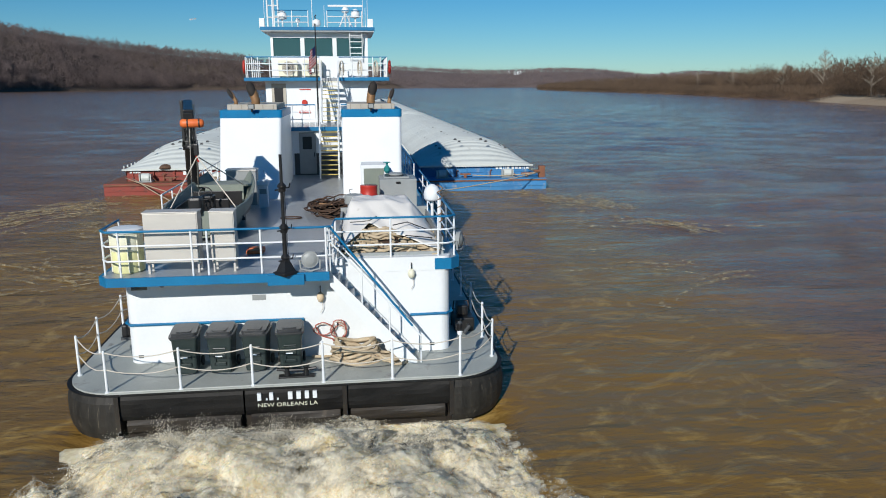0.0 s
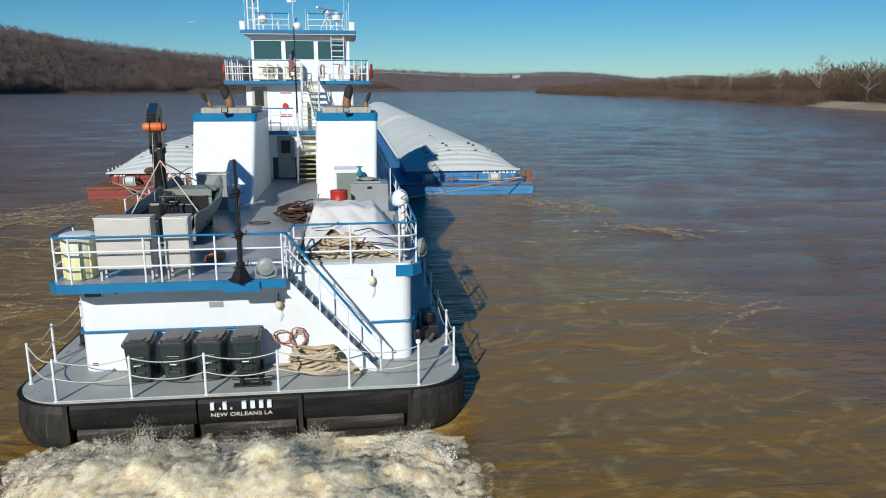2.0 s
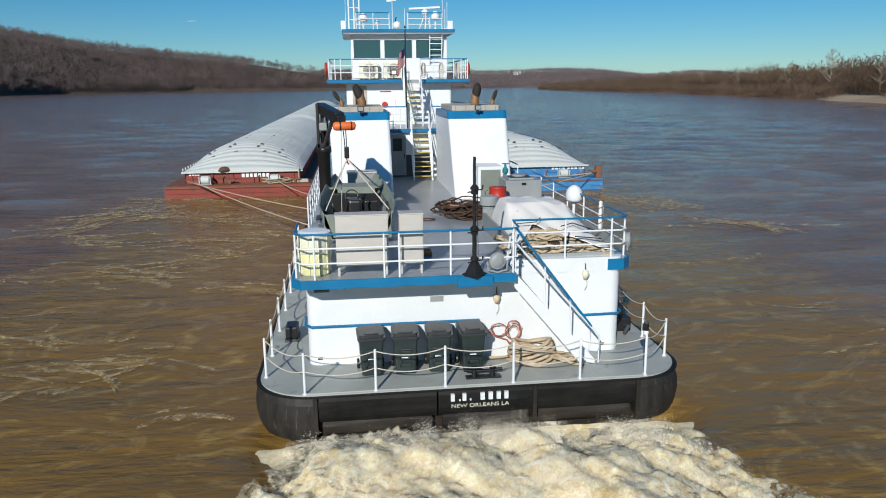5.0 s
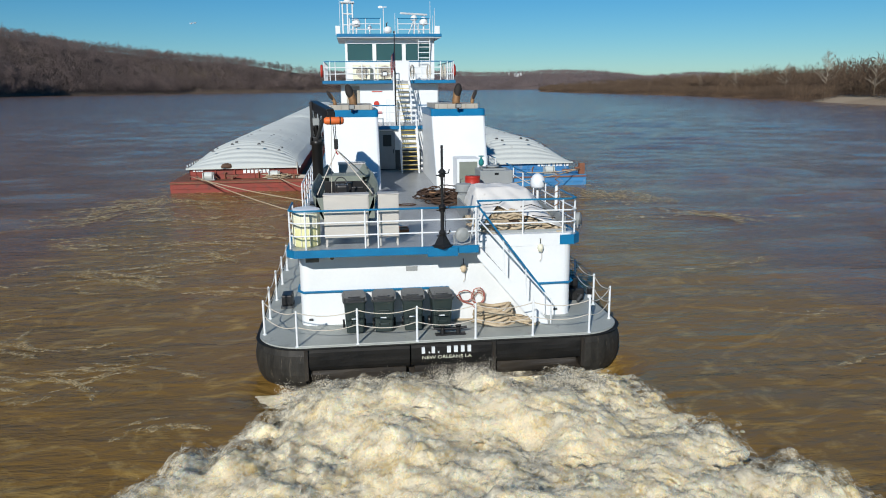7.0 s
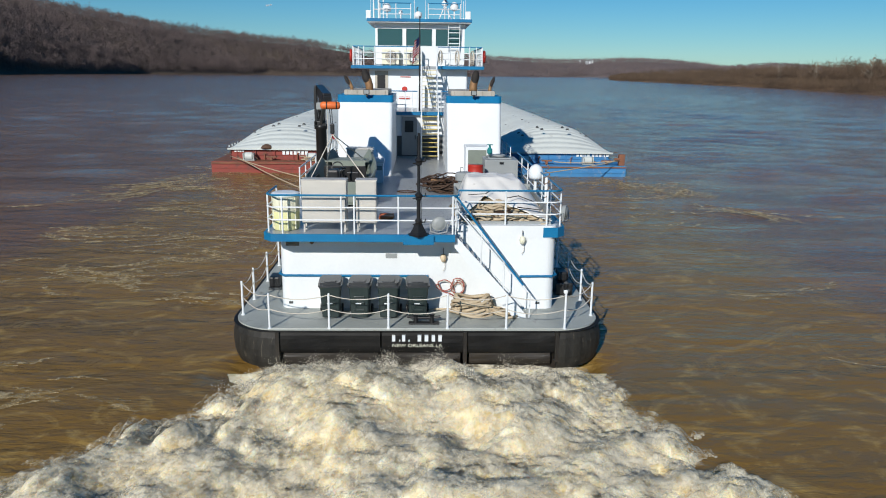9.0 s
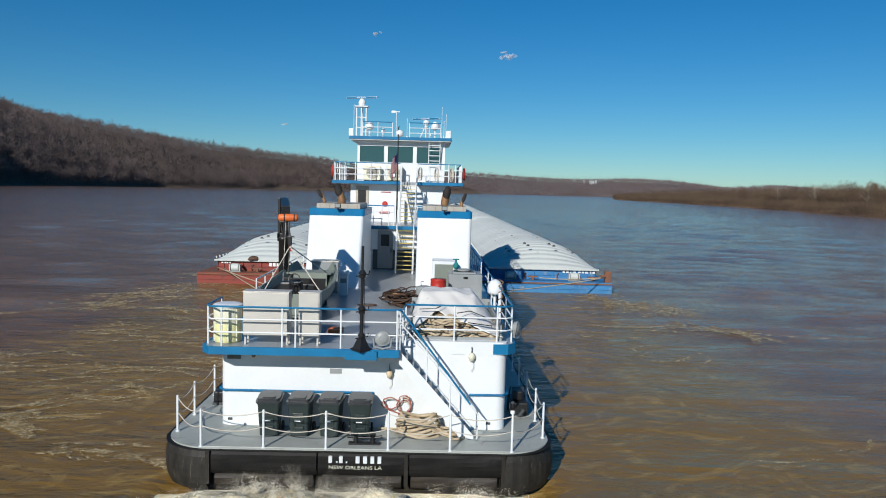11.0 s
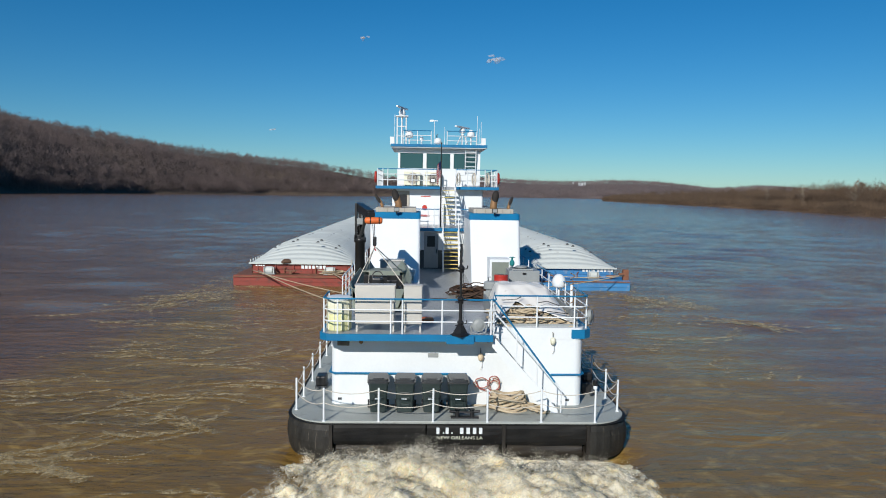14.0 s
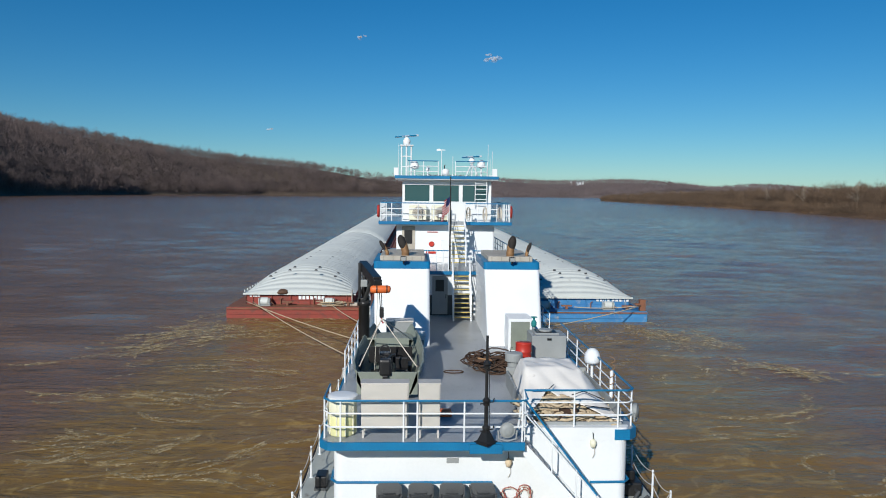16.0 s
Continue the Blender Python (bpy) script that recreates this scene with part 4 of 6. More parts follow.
# exhaust stacks
for s in (-1, 1):
    inner, outer = 1.2, 3.6
    st = part("funnel", bmesh.new(), "white", boat, "white funnel casing with sloping aft face")
    bm = bmesh.new()
    for z0, z1, name, mat, grow in ((3.5, 6.5, "", "", 0.0), (6.5, 6.8, "stack_band", "blue", 0.02)):
        bm = bmesh.new()
        rings = []
        for z in (z0, z1):
            f = (z - 3.5) / 3.0
            o = rounded(inner - grow, outer + 0.04 * f - 0.1 * (1 - f) + grow, 12.45 + 2.0 * f - grow, 19.0, 0.16, "abcd", 4)
            if s < 0:
                o = [(-x, y) for x, y in o[::-1]]
            rings.append([bm.verts.new((x, y, z)) for x, y in o])
        m2 = len(rings[0])
        bm.faces.new(rings[0][::-1])
        bm.faces.new(rings[1])
        for i in range(m2):
            bm.faces.new((rings[0][i], rings[0][(i + 1) % m2], rings[1][(i + 1) % m2], rings[1][i]))
        if name:
            part(name, bm, mat, st, "blue band round the top")
        else:
            bm.to_mesh(st.data)
            bm.free()
    a, b = sorted((s * 1.42, s * 3.4))
    part("spark_box", boxes((a, b, 15.0, 18.7, 6.8, 7.02), bevel=0.02), "stack_cap", st, "weathered cream spark box")
    for k in range(5):
        part("box_seam", boxes((a + 0.15 + k * 0.42, a + 0.17 + k * 0.42, 14.988, 14.999, 6.82, 7.0)), "louvre", st)

    def pipe(x, y, r, h, lean, turn):
        p = [(x, y, 6.7), (x, y, 6.95 + h * 0.25), (x + lean * 0.35, y + 0.03, 6.95 + h * 0.5), (x + lean * 0.8, y + 0.1, 6.95 + h * 0.75)]
        ob = part("exhaust_pipe", sweep(bmesh.new(), p, r, 16), "rust", st, "rusty exhaust pipe with sooty mouth", True)
        bm = bmesh.new()
        bmesh.ops.create_icosphere(bm, subdivisions=3, radius=1, matrix=pose(x + lean * 0.72, y + 0.02, 6.95 + h * 0.66, -18, turn, 0) @ Matrix.Diagonal((r * 1.04, r * 0.9, h * 0.35, 1)))
        part("pipe_mouth", bm, "soot", ob, "", True)

    if s < 0:
        pipe(-2.28, 15.2, 0.175, 1.0, -0.22, -18)
        pipe(-3.1, 15.4, 0.08, 0.75, -0.3, -32)
    else:
        pipe(2.42, 15.2, 0.175, 1.0, 0.12, 12)
        pipe(3.2, 15.4, 0.08, 0.72, 0.16, 22)
    fx = s * 2.35 + (0.05 if s > 0 else 0.0)
    part("flood_light", boxes((fx - 0.13, fx + 0.13, 14.22, 14.36, 6.84, 7.06), (fx - 0.03, fx + 0.03, 14.3, 14.5, 6.74, 6.9), bevel=0.015), "black", st)
    part("light_lens", boxes((fx - 0.1, fx + 0.1, 14.205, 14.218, 6.87, 7.03)), "grey", st)

# accommodation forward of the stacks
acc = part("cabin", prism(rounded(-3.3, 3.3, 20.1, 34.5, 0.2, "abcd", 5), 3.5, 5.62), "white", boat, "white cabin wall")
door = part("door", boxes((-0.95, -0.15, 20.05, 20.098, 3.56, 5.55), bevel=0.01), "grey", acc, "grey steel door with small window")
part("door_window", boxes((-0.78, -0.34, 20.03, 20.048, 4.75, 5.35)), "black", door)
part("door_handle", bars(0.02, [(-0.24, 20.03, 4.4), (-0.24, 20.0, 4.4), (-0.24, 20.0, 4.6)]), "black", door)
part("dado", boxes((-1.2, 1.2, 20.08, 20.097, 3.5, 4.55)), "darkgrey", acc, "dark grey lower wall")
part("texas_deck", boxes((-3.6, 3.6, 19.9, 35, 5.62, 5.8)), "deck", boat)
part("texas_rim", boxes((-3.63, 3.63, 19.86, 19.898, 5.64, 5.815), (-3.64, -3.602, 19.9, 35, 5.64, 5.815), (3.602, 3.64, 19.9, 35, 5.64, 5.815)), "blue", boat, "blue painted deck rim")
guard("texas_rail", [(-3.5, 20.0), (-0.12, 20.0)], 5.8, [(-3.5, 20.0), (-2.4, 20), (-1.2, 20.0), (-0.75, 20), (-0.4, 20), (-0.12, 20.0)])
guard("texas_rail", [(1.1, 20.0), (3.5, 20.0), (3.5, 34)], 5.8, [(1.1, 20.0), (2.3, 20.0), (3.5, 20.0)] + [(3.5, 20 + 1.4 * k) for k in range(1, 10)])
mid = part("upper_cabin", prism(rounded(-2.95, 2.75, 24.9, 33, 0.12, "abcd", 4), 5.8, 7.98), "white", boat, "white upper cabin wall")
part("cabin_door", boxes((-2.62, -1.86, 24.85, 24.897, 5.86, 7.86), bevel=0.01), "stack_cap", mid, "grey-cream door with dark window")
part("door_window", boxes((-2.48, -2.02, 24.83, 24.848, 6.86, 7.64)), "black", mid)
bm = turned([(0.12, -0.05), (0.16, 0), (0.12, 0.06)], 18)
bmesh.ops.transform(bm, matrix=pose(-0.9, 24.85, 6.85, 90, 0, 0), verts=bm.verts)
part("life_ring", bm, "red", mid, "red ring buoy in white case")
part("ring_case", boxes((-1.22, -0.6, 24.82, 24.88, 6.3, 6.42)), "red", mid)
part("locker", boxes((-0.35, 0.28, 24.45, 24.88, 5.8, 7.1), bevel=0.02), "white", mid)
part("sign_strip", boxes((-1.15, -0.55, 24.87, 24.896, 7.52, 7.57)), "red", mid)

part("balcony_deck", prism([(-3.9, 24.2), (0.02, 24.2), (0.02, 24.9), (0.98, 24.9), (0.98, 24.2), (3.62, 24.2), (3.62, 32), (-3.9, 32)], 7.98, 8.16), "deck", boat)
rim = boxes((-3.93, 0.02, 24.16, 24.198, 8.0, 8.175), (0.98, 3.65, 24.16, 24.198, 8.0, 8.175), (-3.94, -3.902, 24.2, 32, 8.0, 8.175), (3.622, 3.66, 24.2, 32, 8.0, 8.175))
part("balcony_rim", rim, "blue", boat, "blue painted balcony rim")
guard("balcony_rail", [(0.0, 24.28), (-3.82, 24.28), (-3.82, 32)], 8.16, [(-3.82, 24.28), (-3.5, 24.28), (-3.2, 24.28), (-2.6, 24.28), (-1.7, 24.28), (-0.8, 24.28), (0, 24.28)] + [(-3.82, 24.9 + 0.9 * k) for k in range(7)], r=0.024)
guard("balcony_rail", [(1.0, 24.28), (3.54, 24.28), (3.54, 32)], 8.16, [(1.0, 24.28), (1.7, 24.28), (2.2, 24.28), (2.8, 24.28), (3.2, 24.28), (3.54, 24.28)] + [(3.54, 24.9 + 0.9 * k) for k in range(7)], r=0.024)

pilot = part("pilothouse", bmesh.new(), "white", boat, "white pilothouse wall")
bm = boxes((-2.62, 2.58, 25.5, 30.2, 8.16, 9.3), (-2.62, 2.58, 25.5, 30.2, 10.27, 10.56))
for x0, x1 in ((-2.62, -2.5), (-1.02, -0.84), (0.7, 0.88), (2.38, 2.58)):
    box(bm, x0, x1, 25.5, 25.62, 9.3, 10.27)
    box(bm, x0, x1, 30.08, 30.2, 9.3, 10.27)
for y0, y1 in ((25.62, 25.8), (27.4, 27.55), (29.9, 30.08)):
    box(bm, -2.62, -2.5, y0, y1, 9.3, 10.27)
    box(bm, 2.46, 2.58, y0, y1, 9.3, 10.27)
bm.to_mesh(pilot.data)
bm.free()
for x0, x1 in ((-2.5, -1.02), (-0.84, 0.7), (0.88, 2.38)):
    part("window", boxes((x0, x1, 25.54, 25.56, 9.3, 10.27)), "glass", pilot, "tinted teal window")
    part("front_window", boxes((x0, x1, 30.14, 30.16, 9.3, 10.27)), "glass", pilot)
    part("window_frame", boxes((x0, x1, 25.48, 25.54, 9.27, 9.31), (x0, x1, 25.48, 25.54, 10.26, 10.3), (x0 - 0.02, x0 + 0.02, 25.48, 25.54, 9.3, 10.27), (x1 - 0.02, x1 + 0.02, 25.48, 25.54, 9.3, 10.27)), "white", pilot)
for x in (-2.57, 2.53):
    for y0, y1 in ((25.8, 27.4), (27.55, 29.9)):
        part("side_window", boxes((x - 0.01, x + 0.01, y0, y1, 9.3, 10.27)), "glass", pilot)
part("roof", boxes((-3.02, 2.92, 24.95, 30.8, 10.562, 10.74), bevel=0.02), "white", boat, "white pilothouse roof")
part("roof_rim", boxes((-3.06, 2.96, 24.9, 24.948, 10.62, 10.79), (-3.06, -3.022, 24.95, 30.8, 10.62, 10.79), (2.922, 2.96, 24.95, 30.8, 10.62, 10.79)), "blue", boat, "blue painted roof rim")
guard("roof_rail", [(-2.3, 25.1), (-0.55, 25.1)], 10.74, [(-2.3, 25.1), (-1.4, 25.1), (-0.55, 25.1)], (0.3, 0.6, 0.9))
guard("roof_rail", [(0.45, 25.1), (2.3, 25.1)], 10.74, [(0.45, 25.1), (1.4, 25.1), (2.3, 25.1)], (0.3, 0.6, 0.9))


def ladder_stair(name, x0, x1, a, b, steps, parent, label):
    """A steep stair from a = (y, z) up to b, with yellow nosings and a handrail on both sides."""
    t = part(name, bars(0.045, [(x0, *a), (x0, *b)], [(x1, *a), (x1, *b)]), "white", parent, label)
    first = None
    for k in range(1, steps + 1):
        f = k / (steps + 1)
        at = pose(0, a[0] + (b[0] - a[0]) * f, a[1] + (b[1] - a[1]) * f)
        if first is None:
            first = part("step", boxes((x0 + 0.04, x1 - 0.04, -0.12, 0.12, -0.025, 0.0)), "stack_cap", t)
            edge = part("step_nosing", boxes((x0 + 0.04, x1 - 0.04, -0.135, -0.121, -0.026, 0.004)), "yellow", t, "worn yellow nosing")
            first.matrix_basis, edge.matrix_basis = at, at
        else:
            again(first, at)
            again(edge, at)
    up = Vector((0, -0.25, 0.85))
    for x in (x0, x1):
        p, q = Vector((x, *a)) + up, Vector((x, *b)) + up
        lines = [[p, q], [p - up * 0.5, q - up * 0.5]] + [[p.lerp(q, f), p.lerp(q, f) - up] for f in (0.02, 0.5, 0.98)]
        part("hand_rail", bars(0.022, *lines), "white", t)
    return t


ladder_stair("lower_stair", 0.08, 0.95, (18.3, 3.5), (20.0, 5.8), 10, boat, "white steel stair with yellow step edges")
ladder_stair("upper_stair", 0.08, 0.95, (22.5, 5.8), (24.25, 8.16), 10, boat, "white steel stair with yellow step edges")
lad = part("roof_ladder", bars(0.025, [(1.62, 25.35, 9.0), (1.62, 25.0, 11.4)], [(2.28, 25.35, 9.0), (2.28, 25.0, 11.4)], *[[(1.62, 25.35 - 0.146 * h, 9.0 + h), (2.28, 25.35 - 0.146 * h, 9.0 + h)] for h in (0.15, 0.45, 0.75, 1.05, 1.35, 1.65)]), "white", boat, "white steel ladder")

# deck-edge posts with sagging lines
rail = part("toe_strip", bars(0.02, [(-4.0, -0.02, 1.06), (4.0, -0.02, 1.06)]), "deck_low", boat)
first = None
for k in range(5):
    for z in (1.6, 2.0):
        part("lifeline", bars(0.014, sag((-4 + 1.6 * k, 0, z), (-2.4 + 1.6 * k, 0, z), 0.13), seg=6), "rope_white", rail, "sagging white lifeline", True)
SIDE = [1.15, 2.6, 4.6, 6.6, 8.6, 10.6, 12.6, 14.6]
spots = [(-4 + 1.6 * k, 0) for k in range(6)] + [(s * 4.98, y) for s in (-1, 1) for y in SIDE]
for x, y in spots:
    if first is None:
        first = part("stanchion", turned([(0.06, 0), (0.06, 0.02), (0.032, 0.03), (0.03, 0.98), (0.018, 1.0)], 10), "white", rail)
        first.matrix_basis = pose(x, y, 1.05)
    else:
        again(first, pose(x, y, 1.05))
for s in (-1, 1):
    pts = [(s * 4, 0)] + [(s * 4.98, y) for y in SIDE]
    for a, b in zip(pts, pts[1:]):
        for z in (1.6, 2.0):
            part("lifeline", bars(0.014, sag((*a, z), (*b, z), 0.16), seg=6), "rope_white", rail, "sagging white lifeline", True)

# ---------------------------------------------------------------- pilothouse roof gear


def scanner(at, length, label):
    t = thing("radar_scanner", at, label, "radar", "radar scanners")
    bm = boxes((-length / 2, length / 2, -0.075, 0.07, 0, 0.1), bevel=0.02)
    part("scanner_body", bm, "white", t)
    part("scanner_face", boxes((-length / 2 + 0.03, length / 2 - 0.03, -0.09, -0.0755, 0.012, 0.088)), "blue", t, "dark blue front face")
    for k in range(5):
        part("face_mark", boxes((-0.3 + k * 0.12, -0.22 + k * 0.12, -0.096, -0.0905, 0.03, 0.07)), "white", t, "white bar")
    return t


radar_a = scanner((-2.39, 25.5, 13.02), 1.95, "long white rotating radar bar on the main mast")
radar_b = scanner((1.42, 25.6, 11.88), 1.85, "long white rotating radar bar on its tripod")

mast = thing("radar_mast", (0, 0, 0), "white tubular radar mast standing on the pilothouse roof", "mast")
for x, y in ((-2.68, 25.3), (-2.12, 25.3), (-2.4, 25.75), (-2.4, 25.3)):
    part("mast_leg", bars(0.045, [(x, y, 10.74), (x, y, 12.5)]), "white", mast)
part("mast_platform", boxes((-2.78, -2.0, 25.15, 25.85, 12.5, 12.56), bevel=0.01), "white", mast)
part("radar_pedestal", turned([(0.14, 12.56), (0.2, 12.62), (0.22, 12.8), (0.14, 12.94), (0.06, 13.01)], 18, (-2.39, 25.5, 0)), "white", mast, "", True)
for z in (11.3, 11.9):
    part("cross_bar", bars(0.025, [(-2.68, 25.3, z), (-2.12, 25.3, z), (-2.4, 25.75, z), (-2.68, 25.3, z)]), "white", mast)

pod = thing("radar_tripod", (0, 0, 0), "white tripod carrying the smaller radar", "tripod")
for x, y in ((1.05, 25.35), (1.8, 25.35), (1.42, 25.95)):
    part("tripod_leg", bars(0.035, [(x, y, 10.74), (1.42, 25.6, 11.6)]), "white", pod)
part("radar_pedestal", turned([(0.13, 11.56), (0.19, 11.62), (0.2, 11.74), (0.08, 11.87)], 16, (1.42, 25.6, 0)), "white", pod, "", True)


def dome(x, y, z, r, stem, label):
    t = thing("satellite_dome", (x, y, z), label, "antenna dome", "antenna domes")
    part("dome", turned([(r * 0.85, 0), (r * 0.97, r * 0.25), (r, r * 0.7), (r * 0.92, r * 1.2), (r * 0.66, r * 1.62), (r * 0.3, r * 1.86), (0.01, r * 1.92)], 22), "white", t, "", True)
    part("stand", turned([(0.1, -stem), (0.045, -stem + 0.03), (0.045, -0.03), (r * 0.6, 0)], 12), "white", t)


dome(-1.92, 25.4, 11.2, 0.24, 0.46, "white antenna dome on the pilothouse roof")
dome(1.95, 25.3, 11.3, 0.24, 0.56, "white antenna dome on the pilothouse roof")
dome(4.0, 6.05, 4.32, 0.26, 0.82, "white satellite dome beside the deck rail")
dome(-1.15, 25.9, 11.1, 0.12, 0.36, "small white antenna dome")

wind = thing("wind_vane", (-0.35, 25.5, 10.74), "white wind vane on a thin post", "wind vane")
part("post", bars(0.02, [(0, 0, 0), (0, 0, 1.55)]), "white", wind)
part("vane", boxes((-0.3, -0.05, -0.02, 0.02, 1.5, 1.62), (-0.05, 0.2, -0.02, 0.02, 1.54, 1.58)), "white", wind)
for x, h in ((2.35, 1.9), (2.6, 1.5), (2.48, 1.1), (-2.85, 1.9), (0.3, 1.2)):
    a = thing("whip_antenna", (x, 25.4, 10.74), "thin white whip antenna on the roof", "antenna", "whip antennas")
    part("base", turned([(0.04, 0), (0.04, 0.12), (0.02, 0.15)], 10), "white", a)
    part("rod", bars(0.012, [(0, 0, 0.14), (0, 0, h)], seg=6), "white", a)
for x in (-2.98, 2.75):
    lk = thing("roof_locker", (x, 25.3, 10.74), "small white box at the roof edge", "box", "roof boxes")
    part("body", boxes((-0.14, 0.14, -0.12, 0.2, 0.0, 0.5), bevel=0.03), "white", lk)
sl = thing("searchlight", (-0.12, 25.3, 10.74), "white searchlight with black handle", "searchlight")
part("housing", turned([(0.16, 0.1), (0.22, 0.2), (0.2, 0.4), (0.05, 0.48)], 18), "white", sl, "", True)
part("base", turned([(0.1, 0), (0.1, 0.12)], 12), "white", sl)
part("handle", bars(0.03, [(-0.05, 0, 0.4), (-0.08, 0, 0.62), (-0.02, 0, 0.7)]), "black", sl)


def ac_unit(x, label):
    t = thing("air_conditioner", (x, 24.95, 8.16), label, "air conditioner", "air conditioners")
    part("case", boxes((-0.5, 0.5, 0, 0.4, 0.08, 0.92), bevel=0.02), "cream", t)
    bm = turned([(0.33, -0.02), (0.36, 0.0), (0.36, 0.02), (0.31, 0.02)], 26)
    bmesh.ops.transform(bm, matrix=pose(0.05, -0.01, 0.5, 90, 0, 0), verts=bm.verts)
    part("fan_ring", bm, "stack_cap", t)
    for k in range(8):
        a = k * math.pi / 8
        part("fan_guard", bars(0.008, [(0.05 - 0.31 * math.cos(a), -0.035, 0.5 - 0.31 * math.sin(a)), (0.05 + 0.31 * math.cos(a), -0.035, 0.5 + 0.31 * math.sin(a))], seg=5), "darkgrey", t)
    for s in (-0.4, 0.4):
        part("foot", boxes((s - 0.05, s + 0.05, 0.02, 0.38, 0, 0.08)), "darkgrey", t)


ac_unit(-1.72, "cream air-conditioning unit with round fan on the balcony")
ac_unit(-0.42, "cream air-conditioning unit with round fan on the balcony")
for x, y in ((-3.98, 25.0), (3.74, 25.4)):
    b = thing("ring_buoy", (x, y, 8.72), "faded red ring buoy on the balcony rail", "ring buoy", "ring buoys")
    bm = bmesh.new()
    sweep(bm, [(0, 0.3 * math.cos(a * math.tau / 24), 0.3 * math.sin(a * math.tau / 24)) for a in range(24)], 0.07, 10, closed=True)
    part("ring", bm, "red", b, "", True)
for x in (1.15, 2.1, 2.95):
    b = thing("coiled_line", (x, 24.2, 8.75), "white line coiled over the balcony rail", "rope", "coiled lines")
    bm = bmesh.new()
    for k in range(5):
        sweep(bm, [((0.05 + 0.02 * k) * math.cos(a * math.tau / 18), -0.02 * k, 0.08 - 0.05 * k + (0.2 + 0.05 * k) * math.sin(a * math.tau / 18)) for a in range(18)], 0.018, 5, closed=True)
    part("coil", bm, "rope_white", b, "", True)
deck_light = thing("work_light", (-0.42, 24.15, 8.3), "black work light clamped to the balcony edge", "lamp")
part("case", boxes((-0.16, 0.16, -0.1, 0.06, 0.1, 0.36), bevel=0.02), "black", deck_light)
part("lens", boxes((-0.12, 0.12, -0.115, -0.101, 0.14, 0.32)), "white", deck_light)
part("bracket", bars(0.025, [(0, 0, -0.1), (0, 0, 0.12)]), "black", deck_light)

staff = thing("flagstaff", (-0.02, 21.0, 5.8), "dark slender flagstaff on the cabin deck", "flagstaff")
part("pole", turned([(0.045, 0), (0.04, 2.4), (0.025, 4.75), (0.045, 4.78), (0.03, 4.86)], 10), "black", staff)

flag = thing("flag", (-0.02, 21.0, 9.75), "striped red, white and navy flag hanging in folds", "flag")
hoist, fly = 0.82, 1.35


def cloth(s0, s1, h0, h1, n=10):
    """A strip of the flag between fractions along the fly and down the hoist."""
    bm = bmesh.new()
    rows = []
    for i in range(n + 1):
        s = s0 + (s1 - s0) * i / n
        wave = 0.07 * math.sin(s * 9.0) * s ** 0.5
        x, y, z = -0.27 * s * fly + wave, -0.24 * s * fly + wave * 1.6, -0.5 * s * fly
        rows.append([bm.verts.new((x + dx, y + dy, z - h * hoist)) for h in (h0, h1) for dx, dy in ((0, 0), (0.004, 0.005))])
    for a, b in zip(rows, rows[1:]):
        for p, q in ((0, 1), (1, 3), (3, 2), (2, 0)):
            bm.faces.new((a[p], a[q], b[q], b[p]))
    bm.faces.new([rows[0][i] for i in (0, 2, 3, 1)])
    bm.faces.new([rows[-1][i] for i in (0, 1, 3, 2)])
    return bm


for k in range(13):
    part("stripe", cloth(0.4 if k < 7 else 0.0, 1.0, k / 13, (k + 1) / 13), "flag_red" if k % 2 == 0 else "flag_white", flag)
part("canton", cloth(0.0, 0.4, 0, 7 / 13), "flag_blue", flag)

# ---------------------------------------------------------------- things on the upper deck
drum = thing("storage_drum", (-3.72, 1.48, 3.5), "cream plastic drum with yellowed lower half", "drum")
part("drum_base", turned([(0.34, 0), (0.36, 0.03), (0.37, 0.5), (0.365, 0.52)], 26), "cream_low", drum, "yellowed translucent lower half", True)
part("drum_top", turned([(0.365, 0.52), (0.375, 0.54), (0.375, 0.93), (0.36, 0.96)], 26), "cream", drum, "", True)
part("lid", turned([(0.39, 0.95), (0.4, 0.97), (0.4, 1.02), (0.3, 1.05), (0.05, 1.06)], 26), "white", drum)
for k in range(10):
    a = k * math.tau / 10
    part("rib", bars(0.02, [(0.37 * math.cos(a), 0.37 * math.sin(a), 0.04), (0.37 * math.cos(a), 0.37 * math.sin(a), 0.92)], seg=6), "cream", drum)


def steel_locker(x0, x1, label):
    t = thing("steel_locker", (x0, 1.06, 3.5), label, "locker", "steel lockers")
    w = x1 - x0
    part("body", boxes((0, w, 0, 0.42, 0.24, 1.42), bevel=0.015), "steel", t)
    part("back_panel", boxes((0.03, w - 0.03, -0.012, -0.002, 0.27, 1.39)), "steel", t)
    part("lid", boxes((-0.015, w + 0.015, -0.015, 0.44, 1.422, 1.45), bevel=0.008), "steel", t)
    for x in (0.05, w - 0.05):
        for y in (0.05, 0.37):
            part("leg", boxes((x - 0.025, x + 0.025, y - 0.025, y + 0.025, 0, 0.24)), "steel", t)


steel_locker(-3.2, -1.98, "large stainless steel locker standing on short legs")
steel_locker(-1.72, -1.16, "narrow stainless steel locker standing on short legs")

